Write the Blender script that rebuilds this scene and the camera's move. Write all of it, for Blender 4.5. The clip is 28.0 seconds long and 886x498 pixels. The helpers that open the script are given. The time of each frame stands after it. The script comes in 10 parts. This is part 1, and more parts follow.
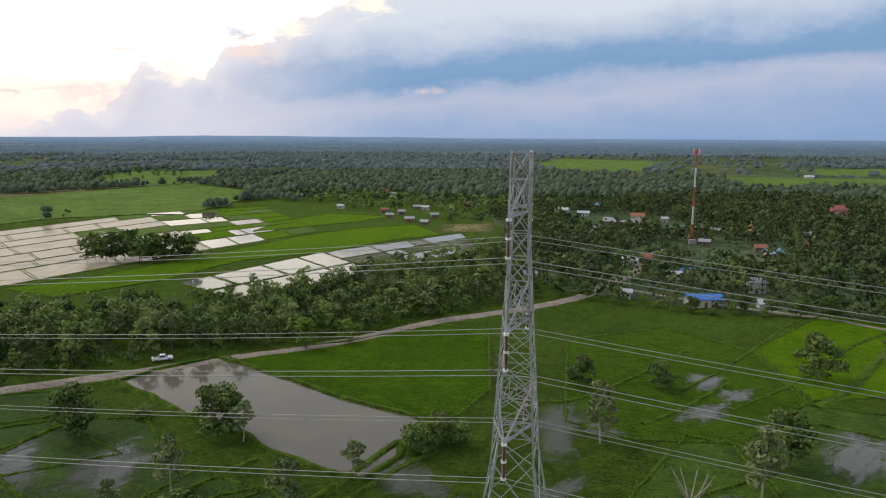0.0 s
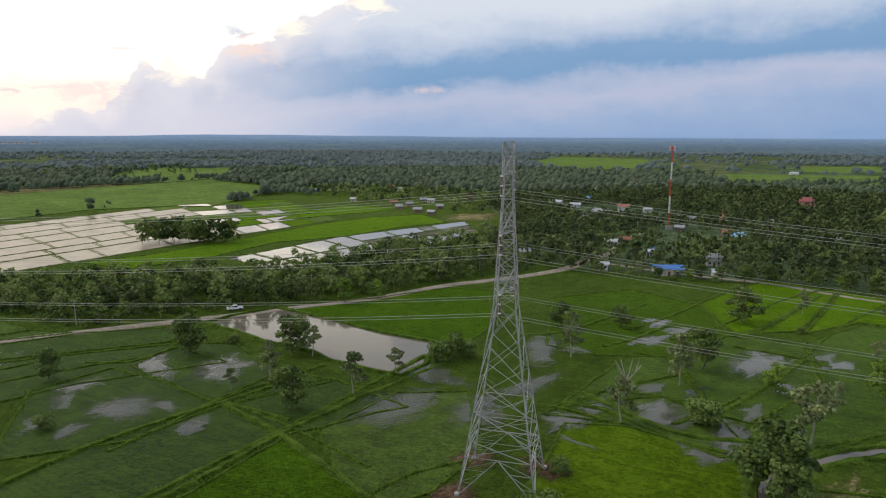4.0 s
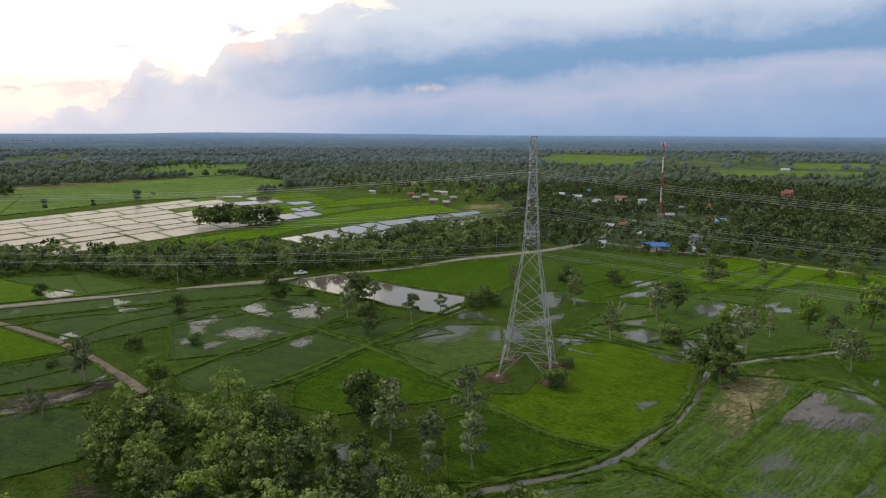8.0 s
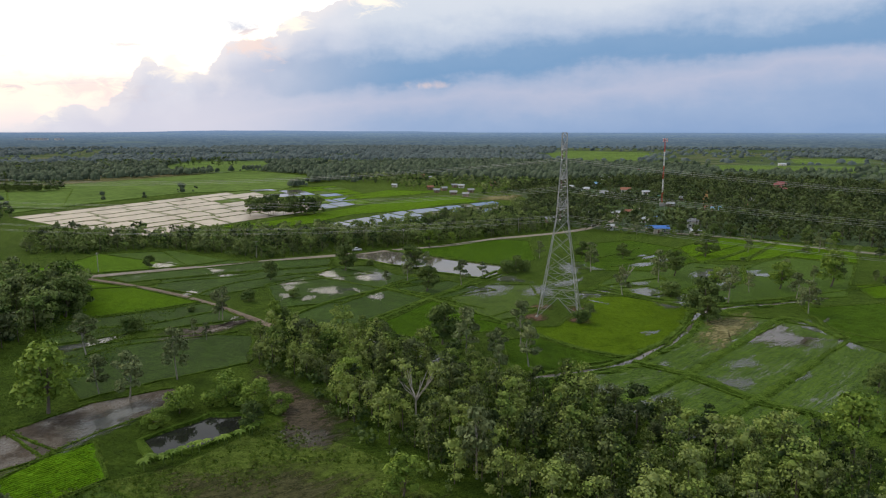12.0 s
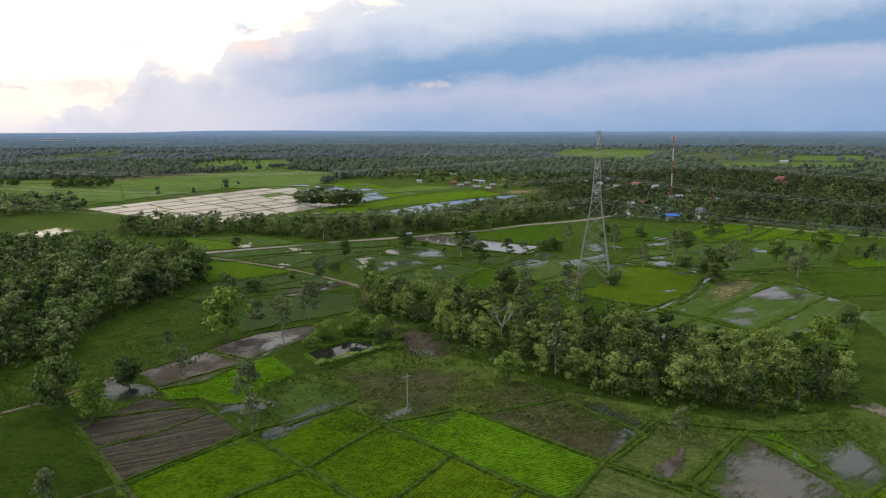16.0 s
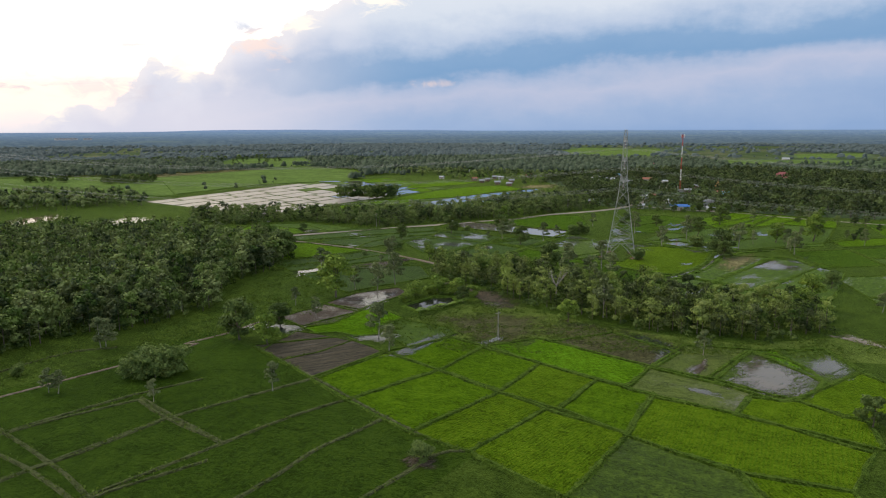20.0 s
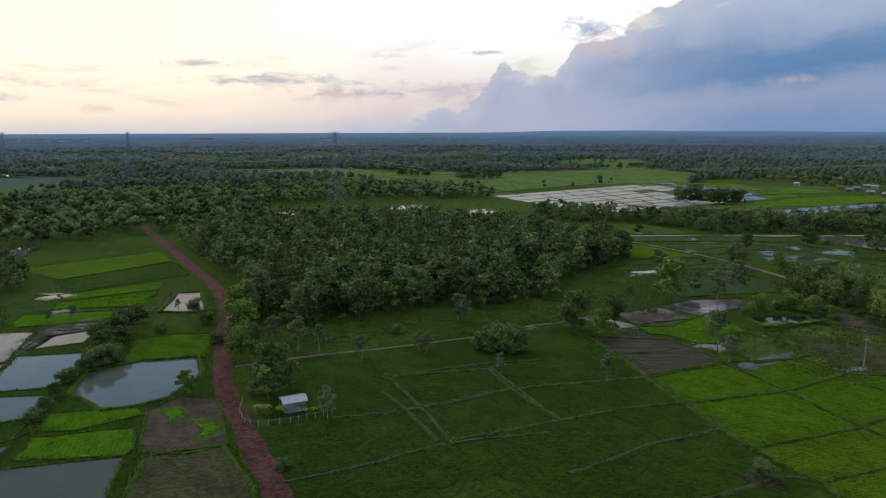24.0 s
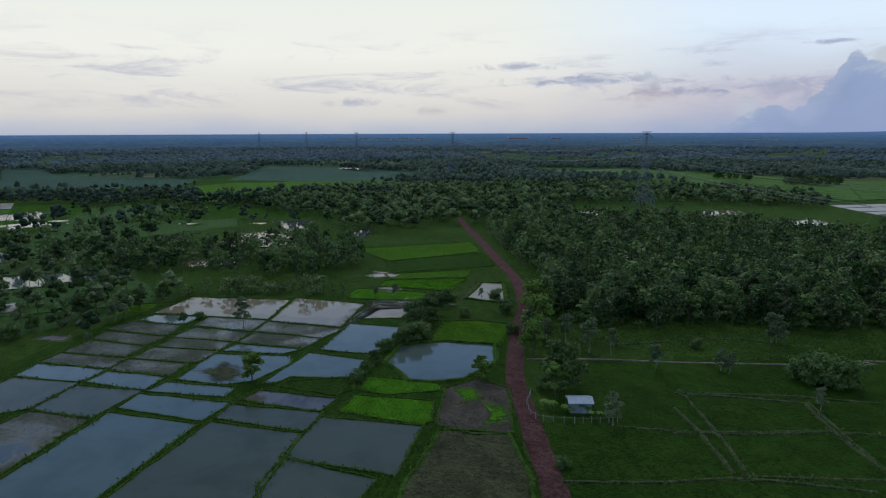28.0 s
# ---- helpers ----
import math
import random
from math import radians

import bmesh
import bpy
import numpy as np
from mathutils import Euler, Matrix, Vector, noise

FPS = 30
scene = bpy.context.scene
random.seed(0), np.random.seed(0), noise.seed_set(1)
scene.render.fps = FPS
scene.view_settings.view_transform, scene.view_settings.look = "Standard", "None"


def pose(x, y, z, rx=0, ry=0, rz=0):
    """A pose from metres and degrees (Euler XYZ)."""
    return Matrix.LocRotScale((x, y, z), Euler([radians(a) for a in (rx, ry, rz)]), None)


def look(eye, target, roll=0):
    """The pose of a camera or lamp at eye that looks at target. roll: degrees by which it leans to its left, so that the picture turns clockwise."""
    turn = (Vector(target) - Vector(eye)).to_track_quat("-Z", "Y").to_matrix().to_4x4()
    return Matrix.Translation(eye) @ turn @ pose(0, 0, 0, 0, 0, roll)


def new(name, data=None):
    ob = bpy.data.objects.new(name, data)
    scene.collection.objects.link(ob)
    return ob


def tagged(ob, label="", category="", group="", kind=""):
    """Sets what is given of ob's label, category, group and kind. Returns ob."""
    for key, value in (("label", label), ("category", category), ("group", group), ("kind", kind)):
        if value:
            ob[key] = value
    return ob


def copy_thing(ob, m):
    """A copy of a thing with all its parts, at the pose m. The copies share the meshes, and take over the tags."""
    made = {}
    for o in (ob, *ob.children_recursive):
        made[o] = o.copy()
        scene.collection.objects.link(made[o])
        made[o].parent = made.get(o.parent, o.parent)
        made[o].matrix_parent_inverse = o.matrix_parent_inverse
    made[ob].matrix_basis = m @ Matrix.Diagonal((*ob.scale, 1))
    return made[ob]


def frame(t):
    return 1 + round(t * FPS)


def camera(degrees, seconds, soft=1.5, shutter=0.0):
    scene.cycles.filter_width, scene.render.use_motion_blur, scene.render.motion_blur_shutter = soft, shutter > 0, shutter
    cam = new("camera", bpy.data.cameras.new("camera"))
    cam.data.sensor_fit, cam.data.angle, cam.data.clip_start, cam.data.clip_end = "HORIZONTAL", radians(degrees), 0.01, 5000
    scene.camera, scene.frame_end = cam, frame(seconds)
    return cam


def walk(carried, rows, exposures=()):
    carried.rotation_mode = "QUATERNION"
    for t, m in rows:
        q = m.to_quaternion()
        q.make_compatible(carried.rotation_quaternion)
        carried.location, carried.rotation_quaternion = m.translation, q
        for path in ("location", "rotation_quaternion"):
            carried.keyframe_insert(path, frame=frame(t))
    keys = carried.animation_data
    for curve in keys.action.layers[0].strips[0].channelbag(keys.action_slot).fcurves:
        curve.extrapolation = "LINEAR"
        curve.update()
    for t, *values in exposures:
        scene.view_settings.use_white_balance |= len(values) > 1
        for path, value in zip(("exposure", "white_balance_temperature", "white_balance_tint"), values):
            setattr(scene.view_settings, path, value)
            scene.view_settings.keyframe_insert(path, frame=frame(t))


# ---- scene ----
cam = camera(66.8, 28.0, soft=1.15)
METRES, EYE, TILT, LEAN, TURN = 274.4, 60.0, 0.75, 0.0, 0.0
ROWS = [
    (0.0, 0.0, 0.0, -0.00517, 0.02, -10.27, -0.26),
    (0.5, -0.0004, -0.0199, -0.00593, 0.02, -10.25, -0.24),
    (1.0, -0.0011, -0.0415, -0.00608, 0.02, -10.24, -0.24),
    (1.5, -0.0023, -0.0643, -0.00573, 0.02, -10.24, -0.25),
    (2.0, -0.004, -0.0873, -0.00576, 0.01, -10.24, -0.26),
    (2.5, -0.0064, -0.1106, -0.00508, -0.01, -10.27, -0.25),
    (3.0, -0.0085, -0.1339, -0.00471, -0.0, -10.3, -0.24),
    (3.5, -0.0109, -0.1579, -0.00405, -0.01, -10.34, -0.22),
    (5.5, -0.0263, -0.255, -0.00291, 0.0, -10.4, -0.28),
    (6.0, -0.0311, -0.279, -0.00283, 0.01, -10.43, -0.29),
    (6.5, -0.0362, -0.3029, -0.00275, 0.03, -10.46, -0.27),
    (7.0, -0.0416, -0.3269, -0.00237, 0.04, -10.48, -0.27),
    (7.5, -0.0472, -0.3508, -0.00188, 0.06, -10.52, -0.25),
    (8.0, -0.0529, -0.3742, -0.0023, 0.08, -10.53, -0.26),
    (8.5, -0.0589, -0.3977, -0.0017, 0.09, -10.57, -0.21),
    (9.0, -0.0651, -0.4212, -0.0016, 0.1, -10.6, -0.2),
    (9.5, -0.0713, -0.4446, -0.0015, 0.13, -10.62, -0.19),
    (10.0, -0.0785, -0.4675, -0.0011, 0.14, -10.65, -0.14),
    (10.5, -0.086, -0.4901, -0.0009, 0.16, -10.68, -0.13),
    (11.0, -0.0935, -0.5132, -0.0005, 0.19, -10.71, -0.1),
    (11.5, -0.101, -0.535, -0.0003, 0.22, -10.73, -0.08),
    (12.0, -0.1092, -0.5575, -0.0001, 0.24, -10.75, -0.06),
    (12.5, -0.1174, -0.5808, 0.0006, 0.28, -10.79, 0.0),
    (14.5, -0.154, -0.6704, 0.0009, 0.41, -10.79, 0.07),
    (15.0, -0.1635, -0.6925, 0.0011, 0.44, -10.79, 0.1),
    (15.5, -0.1732, -0.715, 0.0014, 0.47, -10.8, 0.11),
    (16.0, -0.183, -0.7372, 0.0017, 0.5, -10.8, 0.13),
    (16.5, -0.1927, -0.7595, 0.002, 0.53, -10.82, 0.16),
    (17.0, -0.2024, -0.7819, 0.0022, 0.56, -10.81, 0.17),
    (17.5, -0.2124, -0.8043, 0.0025, 0.58, -10.82, 0.17),
    (18.0, -0.2223, -0.8267, 0.0026, 0.61, -10.82, 0.19),
    (18.5, -0.2325, -0.8489, 0.0032, 0.63, -10.84, 0.22),
    (19.0, -0.2426, -0.8712, 0.0032, 0.66, -10.85, 0.23),
    (19.5, -0.253, -0.8936, 0.0036, 0.68, -10.86, 0.24),
    (20.0, -0.2621, -0.9138, 0.0048, 0.68, -10.88, 0.22),
    (20.5, -0.2685, -0.9287, 0.0047, 0.67, -10.89, 0.22),
    (22.5, -0.2745, -0.9415, 0.0052, 13.36, -10.84, 0.37),
    (23.0, -0.2738, -0.9398, 0.0049, 18.58, -10.78, 0.42),
    (23.5, -0.2734, -0.9388, 0.0048, 23.5, -10.71, 0.47),
    (24.0, -0.2732, -0.9379, 0.0049, 28.32, -10.64, 0.5),
    (24.5, -0.2729, -0.937, 0.0047, 32.33, -10.59, 0.52),
    (25.0, -0.2729, -0.9365, 0.0046, 35.49, -10.55, 0.55),
    (25.5, -0.273, -0.9354, 0.0048, 38.63, -10.53, 0.602),
    (26.0, -0.2732, -0.9347, 0.0047, 41.76, -10.49, 0.663),
    (26.5, -0.2734, -0.9337, 0.0047, 44.91, -10.46, 0.705),
    (27.0, -0.2737, -0.9331, 0.0045, 48.06, -10.41, 0.737),
    (27.5, -0.2737, -0.9324, 0.0045, 51.22, -10.37, 0.768),
    (28.0, -0.2745, -0.9313, 0.0041, 54.07, -10.35, 0.79),
]
walk(cam, [(t, pose(0, 0, EYE, TILT, LEAN, TURN) @ pose(METRES * x, METRES * y, METRES * z, 90 + pitch, roll, yaw)) for t, x, y, z, yaw, pitch, roll in ROWS],
     [(0.0, 0.0, 6500, 10), (12.0, 0.0, 6500, 10), (16.0, 0.07, 6500, 10), (20.5, 0.07, 6500, 10), (22.5, -0.25, 6200, 10), (25.0, -0.78, 5350, 9), (28.0, -1.0, 4850, 8)])

# ---- world, sun ----
def lin(r, g, b):
    return tuple((v / 255 / 12.92 if v <= 10 else ((v / 255 + 0.055) / 1.055) ** 2.4) for v in (r, g, b)) + (1.0,)


def glow(r, g, b, k):
    return tuple(v * k for v in lin(r, g, b)[:3]) + (1.0,)


def nd(nt, kind, **values):
    n = nt.nodes.new(kind)
    for key, v in values.items():
        n.inputs[key.replace("_", " ")].default_value = v
    return n


def put(nt, socket, v):
    if isinstance(v, bpy.types.NodeSocket):
        nt.links.new(v, socket)
    else:
        socket.default_value = v


def mth(nt, op, a, b=0.0, clamp=False):
    n = nt.nodes.new("ShaderNodeMath")
    n.operation, n.use_clamp = op, clamp
    put(nt, n.inputs[0], a)
    put(nt, n.inputs[1], b)
    return n.outputs[0]


def step(nt, v, a, b):
    n = nt.nodes.new("ShaderNodeMapRange")
    n.interpolation_type = "SMOOTHSTEP"
    put(nt, n.inputs[0], v)
    n.inputs[1].default_value, n.inputs[2].default_value = a, b
    return n.outputs[0]


def ramp(nt, v, stops, lo=0.0, hi=1.0):
    n = nt.nodes.new("ShaderNodeValToRGB")
    put(nt, n.inputs[0], mth(nt, "DIVIDE", mth(nt, "SUBTRACT", v, lo), hi - lo))
    e = n.color_ramp.elements
    while len(e) < len(stops):
        e.new(0.5)
    for i, (p, c) in enumerate(stops):
        e[i].position = (p - lo) / (hi - lo)
    for i, (p, c) in enumerate(stops):
        e[i].color = c if isinstance(c, tuple) else (c, c, c, 1.0)
    return n.outputs[0]


def mix(nt, f, a, b):
    n = nt.nodes.new("ShaderNodeMix")
    n.data_type = "RGBA"
    put(nt, n.inputs[0], f)
    put(nt, n.inputs[6], a)
    put(nt, n.inputs[7], b)
    return n.outputs[2]


def noise_of(nt, vec, scale, detail=4.0, rough=0.55, stretch=None, distortion=0.0):
    if stretch:
        m = nt.nodes.new("ShaderNodeMapping")
        m.inputs["Scale"].default_value = stretch
        nt.links.new(vec, m.inputs["Vector"])
        vec = m.outputs[0]
    n = nd(nt, "ShaderNodeTexNoise", Scale=scale, Detail=detail, Roughness=rough, Distortion=distortion)
    nt.links.new(vec, n.inputs["Vector"])
    return n.outputs[0]


SUN_AZ, SUN_EL = 62.0, 50.0  # degrees to the left of +y, and above the horizon
world = bpy.data.worlds.new("dusk_sky")
scene.world = world
world.use_nodes = True
wt = world.node_tree
wt.nodes.clear()
tc = wt.nodes.new("ShaderNodeTexCoord")
sep = wt.nodes.new("ShaderNodeSeparateXYZ")
wt.links.new(tc.outputs["Generated"], sep.inputs[0])
az = mth(wt, "MULTIPLY", mth(wt, "ARCTAN2", mth(wt, "MULTIPLY", sep.outputs[0], -1.0), sep.outputs[1]), 57.2958)
el = mth(wt, "MULTIPLY", mth(wt, "ARCSINE", sep.outputs[2]), 57.2958)
comb = wt.nodes.new("ShaderNodeCombineXYZ")
put(wt, comb.inputs[0], az)
put(wt, comb.inputs[1], el)
ae = comb.outputs[0]
sky = wt.nodes.new("ShaderNodeTexSky")
sky.sky_type, sky.sun_disc = "NISHITA", False
sky.sun_elevation, sky.sun_rotation = radians(SUN_EL), radians(-SUN_AZ)
skyc = wt.nodes.new("ShaderNodeVectorMath")
skyc.operation = "SCALE"
wt.links.new(sky.outputs[0], skyc.inputs[0])
skyc.inputs[3].default_value = 0.10
puff = mth(wt, "SUBTRACT", noise_of(wt, ae, 0.42, 8.0, 0.62, (1.0, 1.15, 1.0)), 0.5)


def billow(scale, warp):
    """Rounded heads of cumulus: distance to scattered centres, with a warped outline."""
    add = wt.nodes.new("ShaderNodeVectorMath")
    add.operation = "MULTIPLY_ADD"
    nz = nd(wt, "ShaderNodeTexNoise", Scale=scale * 2.2, Detail=4.0, Roughness=0.6)
    wt.links.new(ae, nz.inputs["Vector"])
    wt.links.new(nz.outputs["Color"], add.inputs[0])
    add.inputs[1].default_value = (warp, warp, 0)
    wt.links.new(ae, add.inputs[2])
    flat = wt.nodes.new("ShaderNodeVectorMath")
    flat.operation = "MULTIPLY"
    flat.inputs[1].default_value = (1.0, 1.0, 0.0)
    wt.links.new(add.outputs[0], flat.inputs[0])
    vo = nd(wt, "ShaderNodeTexVoronoi", Scale=scale)
    vo.feature = "SMOOTH_F1"
    vo.inputs["Smoothness"].default_value = 0.25
    wt.links.new(flat.outputs[0], vo.inputs["Vector"])
    return mth(wt, "SUBTRACT", 0.45, vo.outputs["Distance"])


heads = mth(wt, "ADD", mth(wt, "MULTIPLY", billow(0.26, 1.2), 2.6), mth(wt, "MULTIPLY", billow(0.75, 0.5), 1.0))
broad = mth(wt, "SUBTRACT", noise_of(wt, ae, 0.09, 5.0, 0.55, (1.0, 2.6, 1.0)), 0.5)
streak = noise_of(wt, ae, 0.11, 7.0, 0.66, (1.0, 6.0, 1.0), 0.6)
# open sky towards the set sun
clear = ramp(wt, mth(wt, "ADD", el, mth(wt, "MULTIPLY", broad, 2.6)), [
    (0.0, glow(212, 208, 214, 1.25)), (1.2, glow(234, 216, 210, 1.32)), (3.0, glow(252, 226, 208, 1.40)), (5.0, glow(254, 240, 222, 1.52)),
    (8.0, glow(255, 247, 230, 1.79)), (13.0, glow(252, 246, 232, 1.75)), (20.0, glow(222, 222, 222, 1.1)), (32.0, lin(184, 194, 208)), (45.0, lin(198, 200, 205))], 0.0, 45.0)
dull = ramp(wt, mth(wt, "ADD", el, mth(wt, "MULTIPLY", broad, 2.0)), [
    (0.0, glow(220, 206, 194, 1.6)), (1.5, glow(246, 221, 188, 1.8)), (6.0, glow(255, 232, 195, 2.1)), (11.0, glow(255, 237, 199, 2.0)), (16.0, glow(196, 212, 236, 1.35)), (22.0, glow(150, 184, 228, 1.15)), (32.0, glow(138, 172, 220, 1.05)), (45.0, lin(168, 186, 214))], 0.0, 45.0)
open_sky = mix(wt, step(wt, az, 28.0, 52.0), clear, dull)
thin = mth(wt, "MULTIPLY", step(wt, streak, 0.50, 0.72), mth(wt, "MULTIPLY", step(wt, el, 1.0, 3.0), step(wt, el, 9.0, 5.0)))
open_sky = mix(wt, mth(wt, "MULTIPLY", thin, 0.6), open_sky, glow(226, 212, 214, 1.12))
# the rain cloud
e2 = mth(wt, "ADD", mth(wt, "ADD", el, mth(wt, "MULTIPLY", az, 0.075)), mth(wt, "ADD", mth(wt, "MULTIPLY", broad, 4.6), mth(wt, "MULTIPLY", puff, 1.7)))
rain = ramp(wt, e2, [
    (-2.0, lin(140, 167, 206)), (0.6, lin(158, 179, 212)), (2.6, lin(184, 192, 216)), (3.5, lin(170, 185, 213)), (4.4, lin(126, 162, 201)),
    (5.8, lin(134, 167, 204)), (7.2, lin(184, 199, 222)), (9.0, lin(214, 222, 234)), (13.0, lin(224, 229, 238)), (24.0, lin(200, 205, 216)), (60.0, lin(200, 202, 206))], -2.0, 60.0)
top = ramp(wt, az, [(-60.0, 0.7), (0.0, 0.7), (5.0, 0.26), (8.0, 0.185), (10.5, 0.162), (14.0, 0.136), (16.5, 0.116), (19.4, 0.086), (21.5, 0.074), (23.2, 0.092), (24.6, 0.064), (27.0, 0.048), (31.0, 0.030), (38.0, 0.0), (60.0, 0.0)], -60.0, 60.0)
inside = mth(wt, "SUBTRACT", mth(wt, "ADD", mth(wt, "MULTIPLY", top, 60.0), mth(wt, "ADD", mth(wt, "MULTIPLY", puff, 2.2), heads)), el)
rain = mix(wt, mth(wt, "MULTIPLY", step(wt, az, 2.0, 22.0), 0.80), rain, lin(225, 222, 233))
relief = step(wt, heads, -0.7, 0.9)
body = mix(wt, mth(wt, "MULTIPLY", mth(wt, "MULTIPLY", relief, step(wt, inside, 7.0, 0.5)), 0.5), rain, lin(238, 236, 242))
lit = mix(wt, mth(wt, "MULTIPLY", step(wt, inside, 2.2, 0.0), 0.6), body, lin(250, 242, 240))
cover = mth(wt, "MULTIPLY", step(wt, inside, -0.05, 0.30), step(wt, az, 41.0, 29.0))
total = mix(wt, cover, open_sky, lit)


rag = noise_of(wt, ae, 0.55, 7.0, 0.62, (1.0, 2.2, 1.0), 0.8)


def wisp(a, e, wide, high, colour, amount):
    """A small cloud or a lit gap in the cloud, with a ragged edge."""
    global total
    u = mth(wt, "DIVIDE", mth(wt, "SUBTRACT", az, a), wide)
    w = mth(wt, "DIVIDE", mth(wt, "SUBTRACT", el, e), high)
    d = mth(wt, "SQRT", mth(wt, "ADD", mth(wt, "MULTIPLY", u, u), mth(wt, "MULTIPLY", w, w)))
    d = mth(wt, "SUBTRACT", d, mth(wt, "MULTIPLY", mth(wt, "SUBTRACT", rag, 0.5), 5.0))
    total = mix(wt, mth(wt, "MULTIPLY", step(wt, d, 1.7, -0.2), amount), total, colour)


CREAM, PINK, GREY = glow(255, 242, 220, 1.25), glow(255, 222, 205, 1.05), glow(214, 206, 214, 1.05)
wisp(16.4, 8.0, 1.7, 0.65, lin(186, 196, 220), 0.85)
wisp(15.4, 6.6, 1.5, 1.0, PINK, 0.55)
wisp(12.5, 8.6, 1.2, 0.7, CREAM, 0.8)
wisp(6.0, 10.4, 1.6, 0.8, CREAM, 0.8)
wisp(21.4, 5.0, 1.4, 0.8, CREAM, 0.85)
wisp(30.2, 2.0, 0.8, 1.0, CREAM, 0.55)
wisp(1.4, 3.7, 1.3, 0.25, PINK, 0.4)
wisp(27.0, 3.0, 3.4, 0.7, GREY, 0.5)
wisp(24.8, 6.3, 1.3, 0.14, GREY, 0.7)
wisp(41.5, 4.0, 5.5, 0.34, GREY, 0.75)
wisp(48.0, 5.2, 2.8, 0.24, GREY, 0.7)
wisp(35.0, 3.1, 3.2, 0.26, GREY, 0.7)
wisp(37.2, 4.0, 0.8, 0.5, CREAM, 0.7)
wisp(37.0, 2.8, 1.8, 0.6, PINK, 0.6)
wisp(61.5, 2.4, 1.6, 0.32, GREY, 0.55)
wisp(55.0, 1.7, 1.2, 0.25, PINK, 0.4)
total = mix(wt, mth(wt, "MULTIPLY", step(wt, el, 25.0, 80.0), 0.25), total, skyc.outputs[0])
total = mix(wt, step(wt, el, 0.0, -0.6), total, lin(96, 122, 156))
bg = nd(wt, "ShaderNodeBackground", Strength=1.0)
wt.links.new(total, bg.inputs[0])
wo = wt.nodes.new("ShaderNodeOutputWorld")
wt.links.new(bg.outputs[0], wo.inputs[0])

sun_data = bpy.data.lights.new("sun", "SUN")
sun_data.energy, sun_data.angle, sun_data.color = 1.78, radians(30), (1.0, 0.90, 0.74)
sun = new("sun", sun_data)
a, b = radians(SUN_AZ), radians(SUN_EL)
sun.matrix_world = look((0, 0, 300), Vector((0, 0, 300)) - Vector((-math.sin(a) * math.cos(b), math.cos(a) * math.cos(b), math.sin(b))))


# ---- materials ----
MATS = {}


def material(name, rough=0.9, spec=0.2):
    m = bpy.data.materials.new(name)
    m.use_nodes = True
    nt = m.node_tree
    p = nt.nodes["Principled BSDF"]
    p.inputs["Roughness"].default_value = rough
    p.inputs["Specular IOR Level"].default_value = spec
    MATS[name] = m
    geo = nt.nodes.new("ShaderNodeNewGeometry")
    return nt, p, geo.outputs["Position"], geo.outputs["Random Per Island"]


def bump(nt, p, height, strength, distance):
    b = nd(nt, "ShaderNodeBump", Strength=strength, Distance=distance)
    nt.links.new(height, b.inputs["Height"])
    nt.links.new(b.outputs[0], p.inputs["Normal"])


def soil(name, dark, mid, light, big=0.03, small=0.9, rough=0.95, relief=0.25, rows=None):
    """Earth or crop seen from the air: two scales of colour, and drilled rows where wanted (spacing, angle)."""
    nt, p, pos, _ = material(name, rough, 0.04)
    f = mth(nt, "ADD", mth(nt, "MULTIPLY", noise_of(nt, pos, big, 5.0, 0.6), 0.6), mth(nt, "MULTIPLY", noise_of(nt, pos, small, 4.0, 0.65), 0.4))
    f = mth(nt, "ADD", f, mth(nt, "MULTIPLY", mth(nt, "SUBTRACT", noise_of(nt, pos, small * 0.25, 4.0, 0.6), 0.5), 0.85))
    fine = noise_of(nt, pos, small * 3.5, 3.0, 0.7)
    if rows:
        m = nt.nodes.new("ShaderNodeMapping")
        m.inputs["Rotation"].default_value = (0, 0, radians(rows[1]))
        nt.links.new(pos, m.inputs["Vector"])
        w = noise_of(nt, m.outputs[0], 1.0 / rows[0], 2.0, 0.6, (0.07, 1.0, 1.0))
        f = mth(nt, "ADD", f, mth(nt, "MULTIPLY", mth(nt, "SUBTRACT", w, 0.5), rows[2] * 2.6))
    f = mth(nt, "ADD", f, mth(nt, "MULTIPLY", mth(nt, "SUBTRACT", fine, 0.5), 1.25))
    tuft = noise_of(nt, pos, small * 1.1, 6.0, 0.75)
    f = mth(nt, "ADD", f, mth(nt, "MULTIPLY", mth(nt, "SUBTRACT", tuft, 0.5), 1.5))
    dark, light = tuple(0.62 * v for v in dark[:3]) + (1.0,), tuple(1.22 * v for v in light[:3]) + (1.0,)
    put(nt, p.inputs["Base Color"], ramp(nt, f, [(0.24, dark), (0.50, mid), (0.76, light)]))
    p.inputs["Sheen Weight"].default_value = 0.6
    p.inputs["Sheen Roughness"].default_value = 0.35
    p.inputs["Sheen Tint"].default_value = tuple(min(1.0, 3.5 * v) for v in light[:3]) + (1.0,)
    bump(nt, p, mth(nt, "ADD", fine, tuft), 1.0, relief)
    return nt, p, pos


